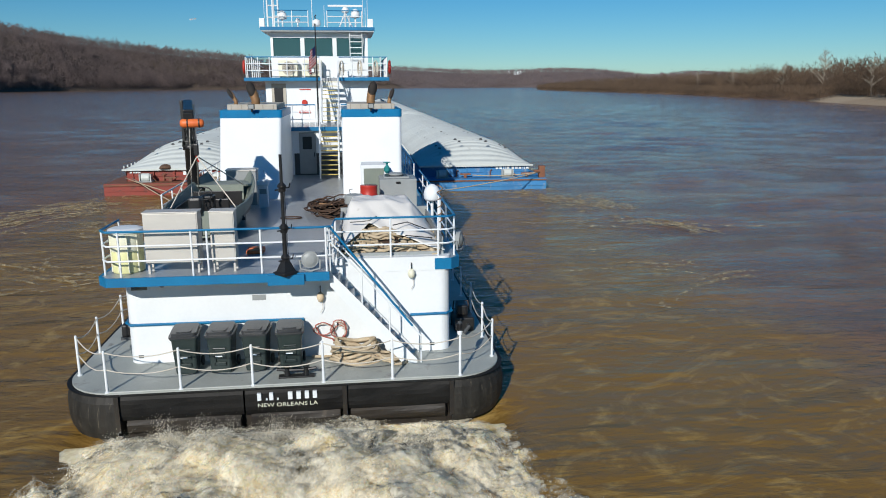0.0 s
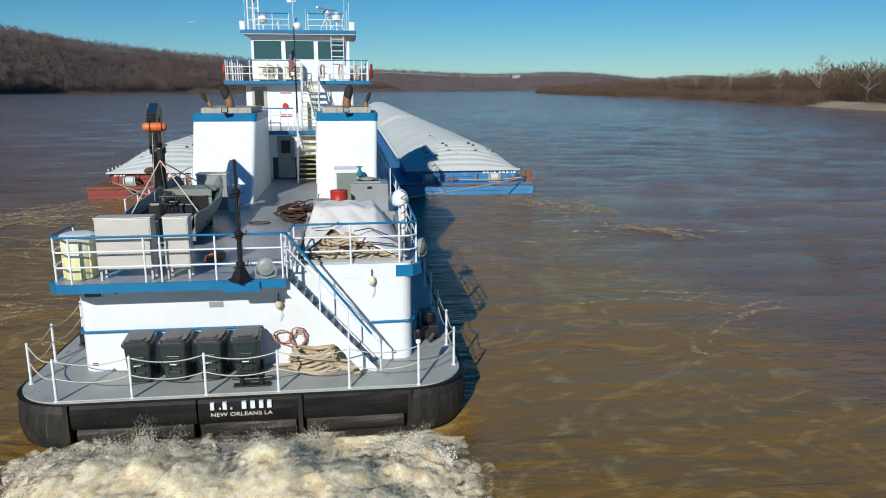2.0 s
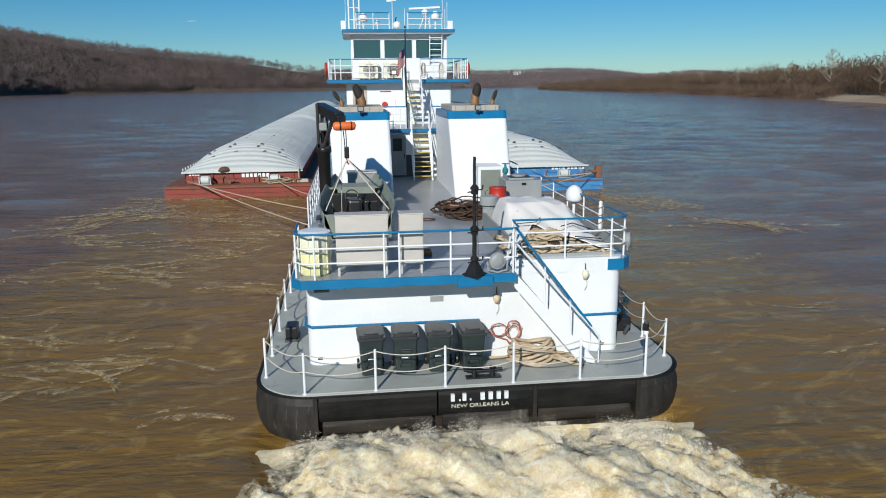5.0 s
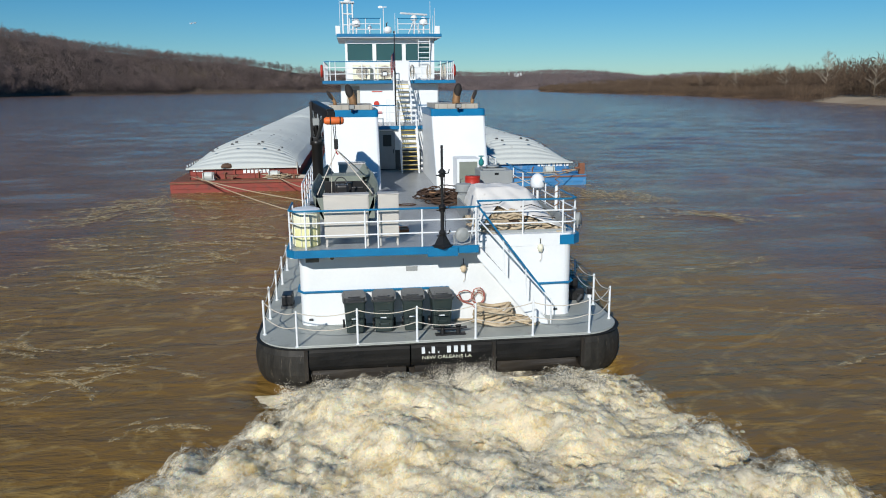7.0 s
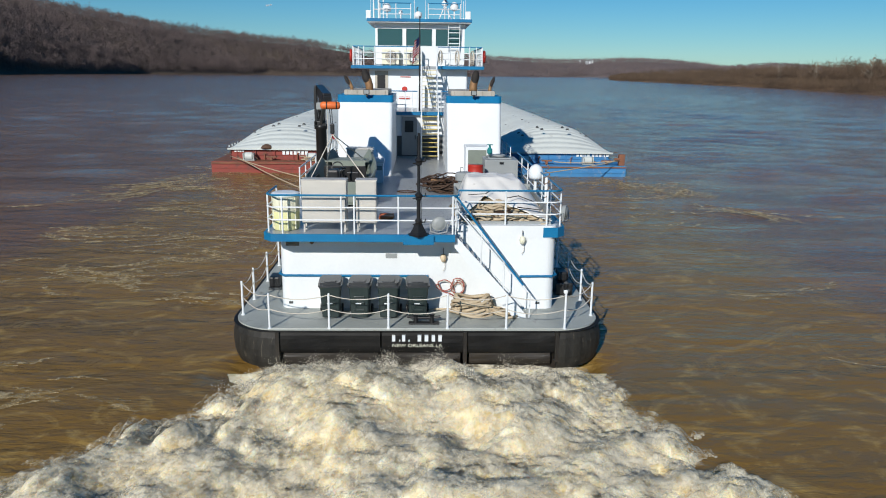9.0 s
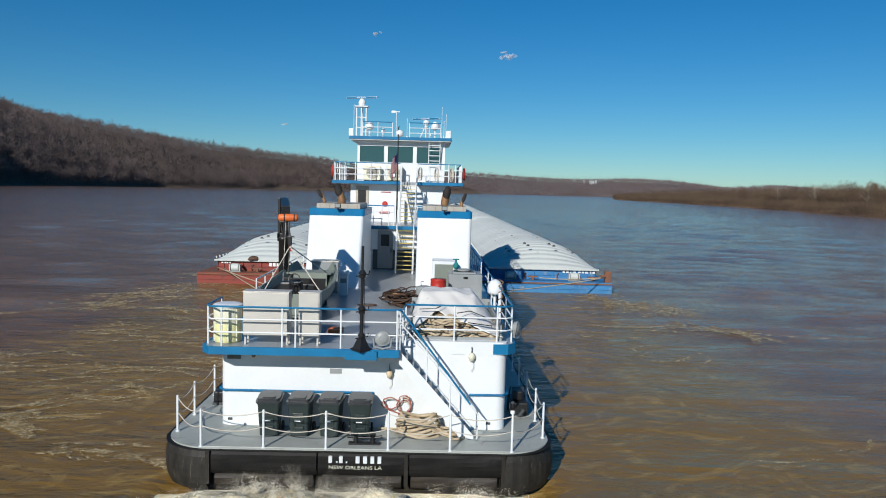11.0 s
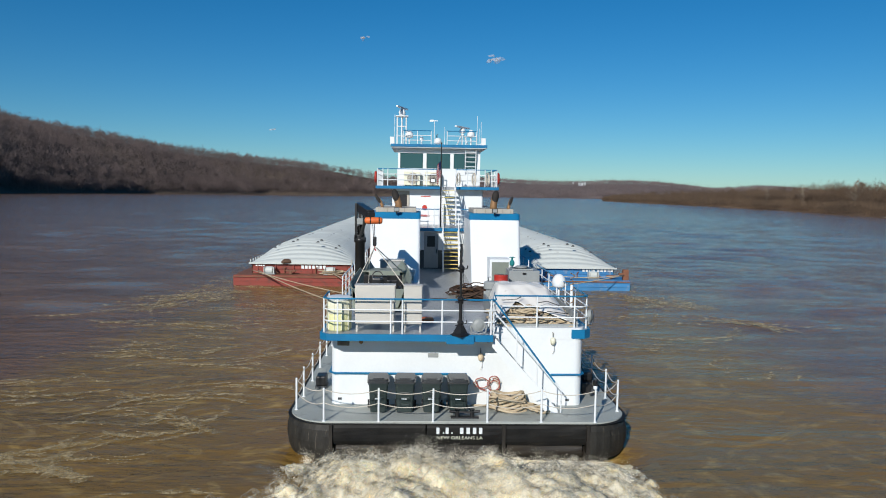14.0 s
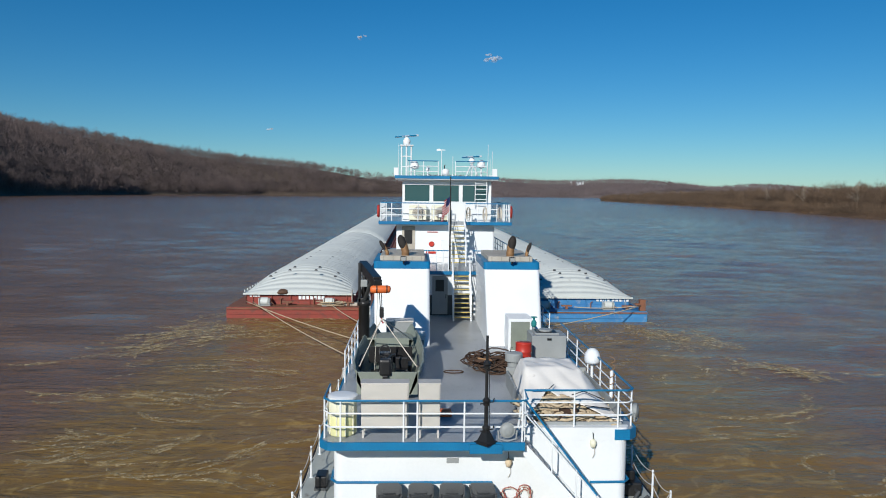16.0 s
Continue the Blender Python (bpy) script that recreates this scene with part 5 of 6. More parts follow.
skiff = thing("skiff", (-2.66, 4.5, 3.66), "olive-drab aluminium skiff slung in its lifting bridle", "boat")
bm = bmesh.new()
rings = []
SECT = ((0.0, 0.96, 0.7, 0.0, 0.74), (1.2, 1.1, 0.78, 0.0, 0.76), (2.8, 1.12, 0.76, 0.02, 0.8), (4.2, 1.0, 0.6, 0.12, 0.95), (5.1, 0.82, 0.42, 0.36, 1.1), (5.5, 0.7, 0.4, 0.7, 1.18))
for y, wt, wb, zb, zt in SECT:
    o = [(-wt, zt), (-wt * 0.97, zt * 0.62 + zb * 0.38), (-wb, zb), (0, zb - 0.03), (wb, zb), (wt * 0.97, zt * 0.62 + zb * 0.38), (wt, zt)]
    i = [(wt - 0.05, zt), (wb - 0.02, zb + 0.06), (0, zb + 0.05), (-wb + 0.02, zb + 0.06), (-wt + 0.05, zt)]
    rings.append([bm.verts.new((x, y, z)) for x, z in o + i])
for a, b in zip(rings, rings[1:]):
    for k in range(12):
        bm.faces.new((a[k], a[(k + 1) % 12], b[(k + 1) % 12], b[k]))
bm.faces.new(rings[0])
bm.faces.new(rings[-1][::-1])
part("skiff_hull", bm, "olive", skiff)
part("transom", boxes((-0.93, 0.93, 0.0, 0.06, 0.02, 0.72), bevel=0.01), "olive", skiff)
for s in (-1, 1):
    part("gunwale", bars(0.035, [(s * w, y, z + 0.01) for y, w, _, _, z in SECT]), "olive", skiff)
    part("side_pocket", boxes(*(((-1.02, -0.9, 1.3, 2.9, 0.3, 0.62),) if s < 0 else ((0.9, 1.02, 1.3, 2.9, 0.3, 0.62),))), "darkgrey", skiff)
part("fore_deck", prism([(-0.9, 4.3), (0.9, 4.3), (0.72, 5.4), (-0.72, 5.4)], 0.84, 0.9), "olive", skiff)
part("bow_plate", boxes((-0.62, 0.62, 4.28, 4.34, 0.2, 0.84)), "olive", skiff)
part("thwart", boxes((-0.85, 0.85, 0.35, 0.7, 0.42, 0.48)), "olive", skiff)
part("thwart", boxes((-0.85, 0.85, 3.5, 3.9, 0.4, 0.46)), "olive", skiff)
part("console", boxes((-0.35, 0.05, 2.0, 2.4, 0.08, 0.85), bevel=0.03), "black", skiff, "black steering console")
part("crate", boxes((0.28, 0.75, 1.6, 2.2, 0.08, 0.55), bevel=0.03), "black", skiff)
bm = bmesh.new()
sweep(bm, [(-0.15 + 0.19 * math.cos(a * math.tau / 18), 1.9 + 0.05 * math.sin(a * math.tau / 18), 0.95 + 0.18 * math.sin(a * math.tau / 18)) for a in range(18)], 0.02, 6, closed=True)
part("steering_wheel", bm, "black", skiff)
motor = part("outboard_motor", boxes((-0.24, 0.12, -0.12, 0.28, 0.62, 1.12), bevel=0.07), "black", skiff, "black outboard motor")
part("motor_leg", boxes((-0.14, 0.02, -0.16, 0.04, 0.1, 0.64), bevel=0.02), "black", motor)
part("helm_screen", boxes((-0.75, 0.75, 3.0, 3.05, 0.3, 0.86), bevel=0.012), "black", skiff, "black instrument board")
part("floor_mat", boxes((-0.66, 0.66, 0.4, 3.4, 0.075, 0.09)), "black", skiff)
part("battery", boxes((-0.72, -0.42, 0.75, 1.15, 0.09, 0.42), bevel=0.02), "black", skiff)
part("tiller_grip", bars(0.03, [(-0.06, 0.2, 1.0), (0.1, 0.75, 1.08), (0.22, 0.95, 1.05)]), "black", skiff)
for k in range(5):
    part("cable", bars(0.016, sag((-0.5 + 0.2 * k, 0.4, 0.6), (-0.2 + 0.1 * k, 2.0, 0.8), 0.25), seg=5), "black", skiff)
part("seat", boxes((0.22, 0.62, 1.05, 1.4, 0.4, 0.52), (0.22, 0.62, 1.36, 1.44, 0.5, 0.86), bevel=0.03), "black", skiff)
TOP = (-0.24, 1.55, 2.1)
for p in ((-0.9, 0.7, 0.72), (0.9, 0.7, 0.72), (-0.75, 3.9, 0.9), (0.75, 3.9, 0.9)):
    part("bridle_leg", bars(0.018, [TOP, p], seg=6), "rope_white", skiff, "pale lifting sling")
part("cradle", boxes((-0.8, 0.8, 1.0, 1.15, -0.158, 0.0)), "darkgrey", skiff)
part("cradle", boxes((-0.75, 0.75, 3.4, 3.55, -0.158, 0.04)), "darkgrey", skiff)
locker = thing("deck_box", (-2.4, 11.3, 3.5), "grey steel box on the deck beside the skiff's bow", "box")
part("body", boxes((-0.55, 0.5, -0.3, 0.4, 0, 1.25), bevel=0.02), "grey", locker)
part("lid", boxes((-0.58, 0.53, -0.33, 0.43, 1.252, 1.3), bevel=0.01), "steel", locker)

crane = thing("deck_crane", (-3.68, 9.0, 3.5), "black hydraulic deck crane with folded boom", "crane")
part("base_plate", boxes((-0.35, 0.35, -0.35, 0.35, 0, 0.05)), "black", crane)
part("column", turned([(0.22, 0.05), (0.2, 0.1), (0.2, 2.2), (0.25, 2.22), (0.25, 2.4)], 18), "black", crane, "", True)
part("mast_cheek", boxes((-0.2, -0.1, -0.24, 0.22, 2.35, 3.8), bevel=0.02), "black", crane)
part("mast_cheek", boxes((0.1, 0.18, -0.2, 0.18, 2.35, 3.7), bevel=0.02), "black", crane)
part("mast_foot", boxes((-0.22, 0.2, -0.24, 0.24, 2.32, 2.52), bevel=0.02), "black", crane)
part("slew_motor", turned([(0.07, 2.52), (0.085, 2.56), (0.085, 2.9), (0.05, 2.95)], 14, (0, 0, 0)), "black", crane)
part("lift_ram", bars(0.055, [(0.0, 0.1, 2.5), (0.0, 0.05, 3.5)]), "darkgrey", crane, "dark steel lifting ram")
for dx in (-0.05, 0.0, 0.05):
    part("hydraulic_hose", bars(0.014, [(dx, -0.2, 2.5), (dx - 0.04, -0.34, 2.9), (dx, -0.3, 3.3), (dx, -0.16, 3.6)], seg=6), "black", crane)
rot = Matrix.Translation((0, 0, 3.62)) @ Matrix.Rotation(radians(12), 4, "Z") @ Matrix.Rotation(radians(4), 4, "X")
part("boom", box(bmesh.new(), -0.14, 0.14, -2.95, 0.3, -0.14, 0.19, m=rot, bevel=0.03), "black", crane)
part("boom_tip", box(bmesh.new(), -0.13, 0.13, -3.15, -2.9, -0.3, 0.12, m=rot, bevel=0.02), "black", crane)
part("ram", bars(0.07, [(0.05, -0.25, 2.5), (0.38, -1.5, 3.4)]), "darkgrey", crane, "steel hydraulic ram")
part("work_light", boxes((-0.1, 0.14, -0.42, -0.26, 2.95, 3.2), bevel=0.02), "grey", crane)
part("boom_mark", box(bmesh.new(), 0.142, 0.147, -2.2, -1.4, -0.06, 0.1, m=rot), "red", crane, "faded red panel")
hx, hy, hz = 0.76, -3.0, 3.3
part("hoist_wire", bars(0.014, [(hx, hy, hz), (hx + 0.02, hy + 0.05, 2.42)], [(hx - 0.08, hy, hz), (hx - 0.02, hy + 0.05, 2.42)], seg=6), "black", crane)
part("hook_block", boxes((hx - 0.06, hx + 0.08, hy, hy + 0.12, 2.28, 2.62), bevel=0.03), "black", crane, "black hook block")
part("hook", bars(0.025, [(hx, hy + 0.05, 2.28), (hx + 0.02, hy + 0.05, 2.15), (hx + 0.07, hy + 0.05, 2.1)]), "red", crane)
part("tag_line", bars(0.01, [(hx - 0.12, hy, 3.1), (hx - 0.2, hy - 0.1, 0.6)], seg=5), "rope_white", crane)
fender = thing("boat_fender", (-2.95, 5.95, 6.72), "orange cylindrical fender hung from the crane boom", "fender")
bm = turned([(0.04, -0.33), (0.1, -0.31), (0.125, -0.24), (0.125, 0.24), (0.1, 0.31), (0.04, 0.33)], 18)
bmesh.ops.transform(bm, matrix=pose(0, 0, 0, 0, 90, 6), verts=bm.verts)
part("fender_body", bm, "orange", fender, "", True)
for s in (-0.12, 0.2):
    bm = turned([(0.13, s - 0.02), (0.132, s), (0.13, s + 0.02)], 18)
    bmesh.ops.transform(bm, matrix=pose(0, 0, 0, 0, 90, 6), verts=bm.verts)
    part("band", bm, "black", fender)
part("lanyard", bars(0.012, [(0.0, 0, 0.16), (0.02, 0, 0.3)], seg=6), "black", fender)

post = thing("stern_pole", (0.0, 0.74, 3.5), "black telescopic pole clamped to the aft deck edge", "pole")
part("foot", turned([(0.3, -0.02), (0.3, 0.03), (0.22, 0.06), (0.1, 0.3), (0.08, 0.34)], 4), "black", post)
part("shaft", turned([(0.052, 0.3), (0.052, 1.1), (0.04, 1.12), (0.04, 2.0), (0.034, 2.02), (0.034, 2.76)], 14), "black", post)
for z in (0.34, 1.05, 2.0):
    part("collar", turned([(0.05, z - 0.1), (0.085, z - 0.08), (0.09, z - 0.02), (0.06, z), (0.1, z + 0.02), (0.1, z + 0.06), (0.05, z + 0.12)], 14), "black", post)
    part("clamp_lever", bars(0.016, [(0.06, -0.03, z), (0.17, -0.06, z + 0.02), (0.19, -0.06, z + 0.12)], seg=6), "black", post)
    part("clamp_bolt", bars(0.018, [(-0.06, 0, z - 0.04), (-0.16, 0, z - 0.05)], seg=6), "black", post)
part("guide_wire", bars(0.008, [(0.08, -0.05, 0.35), (0.07, -0.06, 1.0), (0.06, -0.05, 2.0)], seg=5), "black", post)
part("deck_bracket", boxes((-0.42, 0.42, -0.12, 0.0, -0.26, -0.02)), "blue", post)

lamp = thing("deck_floodlight", (0.56, 0.78, 3.5), "round grey floodlight on the aft deck edge", "lamp")
bm = turned([(0.08, 0.12), (0.19, 0.1), (0.21, 0.0), (0.2, -0.02)], 20)
bmesh.ops.transform(bm, matrix=pose(0, 0, 0.3, -90, 0, 8), verts=bm.verts)
part("housing", bm, "grey", lamp)
bm = turned([(0.17, 0.0), (0.1, 0.03), (0.02, 0.04)], 20)
bmesh.ops.transform(bm, matrix=pose(0, -0.03, 0.3, 90, 0, 8), verts=bm.verts)
part("lens", bm, "grey", lamp, "grey frosted glass lens")
part("yoke", bars(0.025, [(-0.24, 0, 0.3), (-0.22, 0, 0.08), (0, 0, 0.02), (0.22, 0, 0.08), (0.24, 0, 0.3)]), "grey", lamp)
lamp2 = copy_thing(lamp, pose(4.32, 2.2, 3.58, 0, 0, 60))
tagged(lamp2, "round green-grey floodlight outside the corner rail")

# rope locker under a tarp
tarp = thing("rope_locker", (0, 0, 3.5), "low rope bin half covered by a pale grey tarpaulin", "rope locker")
part("bin_wall", boxes((1.2, 3.85, 1.98, 2.04, 0, 0.14), (1.2, 1.26, 2.04, 6.3, 0, 0.5), (3.79, 3.85, 2.04, 6.3, 0, 0.5), (1.2, 3.85, 6.3, 6.36, 0, 0.6)), "grey", tarp)
rr = random.Random(21)
bm = bmesh.new()
bmesh.ops.create_icosphere(bm, subdivisions=4, radius=1, matrix=Matrix.Translation((2.4, 3.4, -0.05)) @ Matrix.Diagonal((1.25, 1.35, 0.5, 1)))
for v in bm.verts:
    v.co += noise.noise_vector(v.co * 4) * 0.08
    v.co.z = max(0.0, v.co.z)
part("rope_mound", bm, "rope_dark", tarp, "", True)
for k in range(95):
    x, y = rr.uniform(1.4, 3.5), rr.uniform(2.12, 3.6)
    z = 0.1 + 0.44 * max(0.0, min(1, (y - 1.95) / 1.2)) * max(0.15, 1 - 0.6 * abs(x - 2.25))
    r0, tilt = rr.uniform(0.16, 0.42), rr.uniform(-0.3, 0.45)
    a0 = rr.uniform(0, 6)
    pts = [(x + r0 * 1.3 * math.cos(a0 + a * 0.35), y + r0 * 0.7 * math.sin(a0 + a * 0.35), max(0.05, z + tilt * 0.3 * math.sin(a0 + a * 0.35) + 0.05 * math.sin(a * 1.1 + k))) for a in range(rr.randint(9, 17))]
    part("rope_bight", sweep(bmesh.new(), pts, 0.042, 7), "rope", tarp, "", True)
bm = bmesh.new()
NX, NY = 40, 44
g = []
for j in range(NY + 1):
    row = []
    for i in range(NX + 1):
        u, v = i / NX, j / NY
        x = 1.08 + u * 2.82
        front = 2.03 + 1.15 * max(0.0, min((u - 0.06) / 0.26, (0.9 - u) / 0.58)) + 0.03 * math.sin(u * 23)
        y = front + (6.1 - front) * v
        x += 0.22 * v * (1 - u) - 0.12 * v * u
        hump = 0.86 + 0.1 * math.exp(-((y - 4.4) / 1.0) ** 2) * math.exp(-((u - 0.36) / 0.35) ** 2)
        edge = min(1, u / 0.12, (1 - u) / 0.25) ** 0.7 * min(1, (y - 1.7) / 2.6) * min(1, (1 - v) / 0.12 + 0.25)
        z = 0.14 + hump * edge + 0.045 * noise.noise(Vector((x * 2.2, y * 1.6, 1))) + 0.03 * abs(math.sin(x * 5 + y * 3)) * edge
        row.append(bm.verts.new((x, y, max(0.1, z))))
    g.append(row)
for j in range(NY):
    for i in range(NX):
        bm.faces.new((g[j][i], g[j][i + 1], g[j + 1][i + 1], g[j + 1][i]))
bm.normal_update()
bmesh.ops.solidify(bm, geom=bm.faces[:], thickness=0.014)
part("tarpaulin", bm, "tarp", tarp, "creased pale grey tarpaulin", True)
for pts in (((1.5, 3.0, 0.75), (2.0, 2.9, 0.8), (2.2, 3.2, 0.85)), ((2.6, 2.6, 0.72), (3.0, 2.9, 0.74), (3.5, 2.5, 0.6)), ((2.9, 2.3, 0.5), (3.6, 2.3, 0.42))):
    part("tie_cord", bars(0.015, pts, seg=5), "black", tarp)

wires = thing("wire_rope_heap", (0.75, 8.9, 3.5), "heap of dark rusty wire rope on the deck", "wire rope")
for k in range(46):
    c = (rr.uniform(-0.45, 0.7), rr.uniform(-0.9, 0.8), 0.05 + rr.uniform(0, 0.3))
    r0 = rr.uniform(0.25, 0.6)
    ti = rr.uniform(-0.4, 0.4)
    a0 = rr.uniform(0, 6)
    pts = [(c[0] + r0 * math.cos(a0 + a * 0.42), c[1] + r0 * math.sin(a0 + a * 0.42), max(0.03, c[2] + ti * r0 * math.sin(a * 0.42) + 0.02 * a % 0.06)) for a in range(16)]
    part("wire_turn", sweep(bmesh.new(), pts, 0.024, 6), "rope_dark", wires, "", True)
bm = bmesh.new()
sweep(bm, [(-1.2 + 0.34 * math.cos(a * math.tau / 20), -0.9 + 0.2 * math.sin(a * math.tau / 20), 0.03) for a in range(20)], 0.022, 6, closed=True)
part("loose_eye", bm, "rope_dark", wires)
part("wire_socket", bars(0.035, [(-0.3, -0.4, 0.4), (0.25, -0.6, 0.36)]), "rust", wires)

vent2 = thing("mushroom_vent", (1.62, 7.55, 3.5), "grey steel mushroom vent pipe with wide cap", "vent")
part("pipe", turned([(0.25, 0), (0.25, 0.05), (0.22, 0.06), (0.22, 0.55)], 22), "grey", vent2)
part("cap", turned([(0.22, 0.52), (0.31, 0.54), (0.31, 0.78), (0.28, 0.82), (0.05, 0.86)], 22), "grey", vent2)
part("handle", bars(0.014, [(-0.12, 0, 0.82), (-0.14, 0, 0.98), (-0.04, 0, 1.0)]), "darkgrey", vent2)
rd = thing("oil_drum", (2.12, 8.65, 3.5), "bright red steel drum on the deck", "drum")
part("body", turned([(0.28, 0), (0.3, 0.02), (0.29, 0.04), (0.29, 0.3), (0.305, 0.32), (0.29, 0.34), (0.29, 0.62), (0.305, 0.64), (0.29, 0.66), (0.29, 0.93), (0.3, 0.96)], 26), "red", rd, "", True)
part("lid", turned([(0.27, 0.94), (0.27, 0.95)], 26), "rust", rd)
gb = thing("machinery_box", (2.52, 9.2, 3.5), "large grey steel machinery box with open hatch frame", "box")
part("body", boxes((0, 1.28, 0, 1.3, 0, 1.08), bevel=0.02), "grey", gb)
part("hatch_frame", boxes((0.15, 1.05, 0.25, 1.1, 1.081, 1.14), bevel=0.01), "grey", gb)
part("hatch_hole", boxes((0.22, 0.98, 0.32, 1.03, 1.141, 1.15)), "black", gb)
part("hatch_ring", turned([(0.24, 1.15), (0.26, 1.17), (0.26, 1.22), (0.22, 1.23)], 20, (0.6, 0.66, 0)), "grey", gb)
part("latch", boxes((0.56, 0.72, -0.02, -0.002, 0.92, 1.0)), "black", gb)
cb = thing("switch_cabinet", (1.9, 11.3, 3.5), "white-framed cabinet with grey-green door on the stack", "cabinet")
part("frame", boxes((0, 0.95, 0, 1.3, 0, 1.36), bevel=0.015), "white", cb)
part("cabinet_door", boxes((0.1, 0.85, -0.02, -0.002, 0.1, 1.24)), "olive", cb, "grey-green door")
vv = thing("valve", (2.85, 10.9, 3.5), "teal valve with hand wheel on a standpipe", "valve")
part("standpipe", bars(0.05, [(0, 0, 0), (0, 0, 1.2)]), "grey", vv)
M["teal"] = material("teal_paint", (0.02, 0.22, 0.22), None, 3, 30, 0.45)
part("valve_body", turned([(0.05, 1.1), (0.11, 1.18), (0.11, 1.3), (0.05, 1.38), (0.03, 1.52)], 14), "teal", vv)
bm = bmesh.new()
sweep(bm, [(0.12 * math.cos(a * math.tau / 14), 0.12 * math.sin(a * math.tau / 14), 1.5) for a in range(14)], 0.015, 6, closed=True)
part("hand_wheel", bm, "teal", vv)
rh = thing("red_hose", (2.9, 7.3, 3.5), "coil of faded red hose on the deck", "hose")
bm = bmesh.new()
for k in range(6):
    sweep(bm, [((0.42 - 0.03 * k) * math.cos(a * math.tau / 24), (0.3 - 0.02 * k) * math.sin(a * math.tau / 24), 0.03 + 0.035 * k) for a in range(24)], 0.025, 6, closed=True)
part("coil", bm, "hose", rh, "", True)
rp = thing("rusty_pole", (3.9, 3.3, 3.5), "white standing pole wrapped in rusty wire", "pole")
part("tube", bars(0.05, [(0, 0, 0), (0, 0, 1.25)]), "white", rp)
part("wire_wrap", sweep(bmesh.new(), [(0.07 * math.cos(a * 0.9) + 0.02, 0.07 * math.sin(a * 0.9), 0.3 + a * 0.03) for a in range(46)], 0.014, 5), "rust", rp)
vent_post = thing("vent_post", (-1.6, 10.5, 3.5), "pale blue-grey ventilator post with a hooded white top", "vent post")
part("post", boxes((-0.16, 0.16, -0.14, 0.14, 0, 0.78), bevel=0.02), "white", vent_post)
part("hood", boxes((-0.21, 0.21, -0.2, 0.2, 0.782, 0.98), bevel=0.06), "white", vent_post)
part("louvre", boxes((-0.12, 0.12, -0.15, -0.141, 0.5, 0.68)), "grey", vent_post)
lr = thing("life_jacket", (-0.98, 3.1, 3.5), "red life jacket dropped on the grey deck", "life jacket")
bm = boxes((-0.22, 0.22, -0.28, -0.03, 0, 0.1), (-0.22, 0.22, 0.03, 0.28, 0, 0.1), (-0.05, 0.24, -0.06, 0.06, 0.0, 0.08), bevel=0.035)
part("foam_panel", bm, "orange", lr)
steps = thing("folding_steps", (0.82, 1.2, 3.5), "white angled bracket plates at the stair head", "bracket")
part("plate", bars(0.03, [(0.1, 0.3, 0.0), (0.16, 0.0, 1.0)], [(0.26, 0.3, 0.0), (0.26, 0.0, 1.0)]), "white", steps)

# ---------------------------------------------------------------- things on the main deck


def bin_cart(x, turn, label):
    t = thing("trash_bin", (x, 1.14, 1.05), label, "trash bin", "trash bins")
    t.matrix_basis = pose(x, 1.14, 1.05, 0, 0, turn)
    bm = bmesh.new()
    o0, o1 = rounded(-0.24, 0.24, -0.28, 0.28, 0.06, "abcd", 3), rounded(-0.295, 0.295, -0.36, 0.36, 0.06, "abcd", 3)
    a = [bm.verts.new((x, y, 0.03)) for x, y in o0]
    b = [bm.verts.new((x, y, 0.95)) for x, y in o1]
    bm.faces.new(a[::-1])
    bm.faces.new(b)
    for i in range(len(a)):
        j = (i + 1) % len(a)
        bm.faces.new((a[i], a[j], b[j], b[i]))
    part("body", bm, "bin", t)
    part("rim", prism(rounded(-0.315, 0.315, -0.385, 0.385, 0.07, "abcd", 3), 0.9, 0.96), "bin", t)
    bm = prism(rounded(-0.335, 0.335, -0.42, 0.39, 0.09, "abcd", 4), 0.962, 1.01)
    prism(rounded(-0.29, 0.29, -0.36, 0.34, 0.09, "abcd", 4), 1.01, 1.075, bm)
    prism(rounded(-0.17, 0.17, -0.3, -0.05, 0.05, "abcd", 3), 1.075, 1.095, bm)
    for v in bm.verts:
        v.co.z += 0.05 * v.co.y
    part("lid", bm, "bin_lid", t)
    part("front_panel", boxes((-0.14, 0.14, -0.352, -0.29, 0.22, 0.3), (-0.14, 0.14, -0.352, -0.29, 0.4, 0.5), (-0.14, -0.09, -0.352, -0.29, 0.22, 0.62), (-0.14, 0.14, -0.352, -0.29, 0.56, 0.62), bevel=0.012), "bin", t)
    part("lift_bar", bars(0.018, [(-0.14, -0.37, 0.66), (0.14, -0.37, 0.66)]), "bin", t)
    part("stamp", boxes((-0.1, 0.06, -0.36, -0.353, 0.44, 0.47)), "white", t, "pale printed bar")
    part("grip", bars(0.02, [(-0.25, 0.38, 0.95), (-0.25, 0.45, 0.98), (0.25, 0.45, 0.98), (0.25, 0.38, 0.95)]), "bin", t)
    for s in (-0.3, 0.3):
        bm = turned([(0.12, -0.03), (0.13, 0), (0.12, 0.03)], 14)
        bmesh.ops.transform(bm, matrix=pose(s, 0.3, 0.13, 0, 90, 0), verts=bm.verts)
        part("wheel", bm, "black", t)


for x, a in ((-2.47, 3), (-1.64, -2), (-0.82, -4), (-0.02, 2)):
    bin_cart(x, a, "dark grey wheeled trash bin with closed lid")

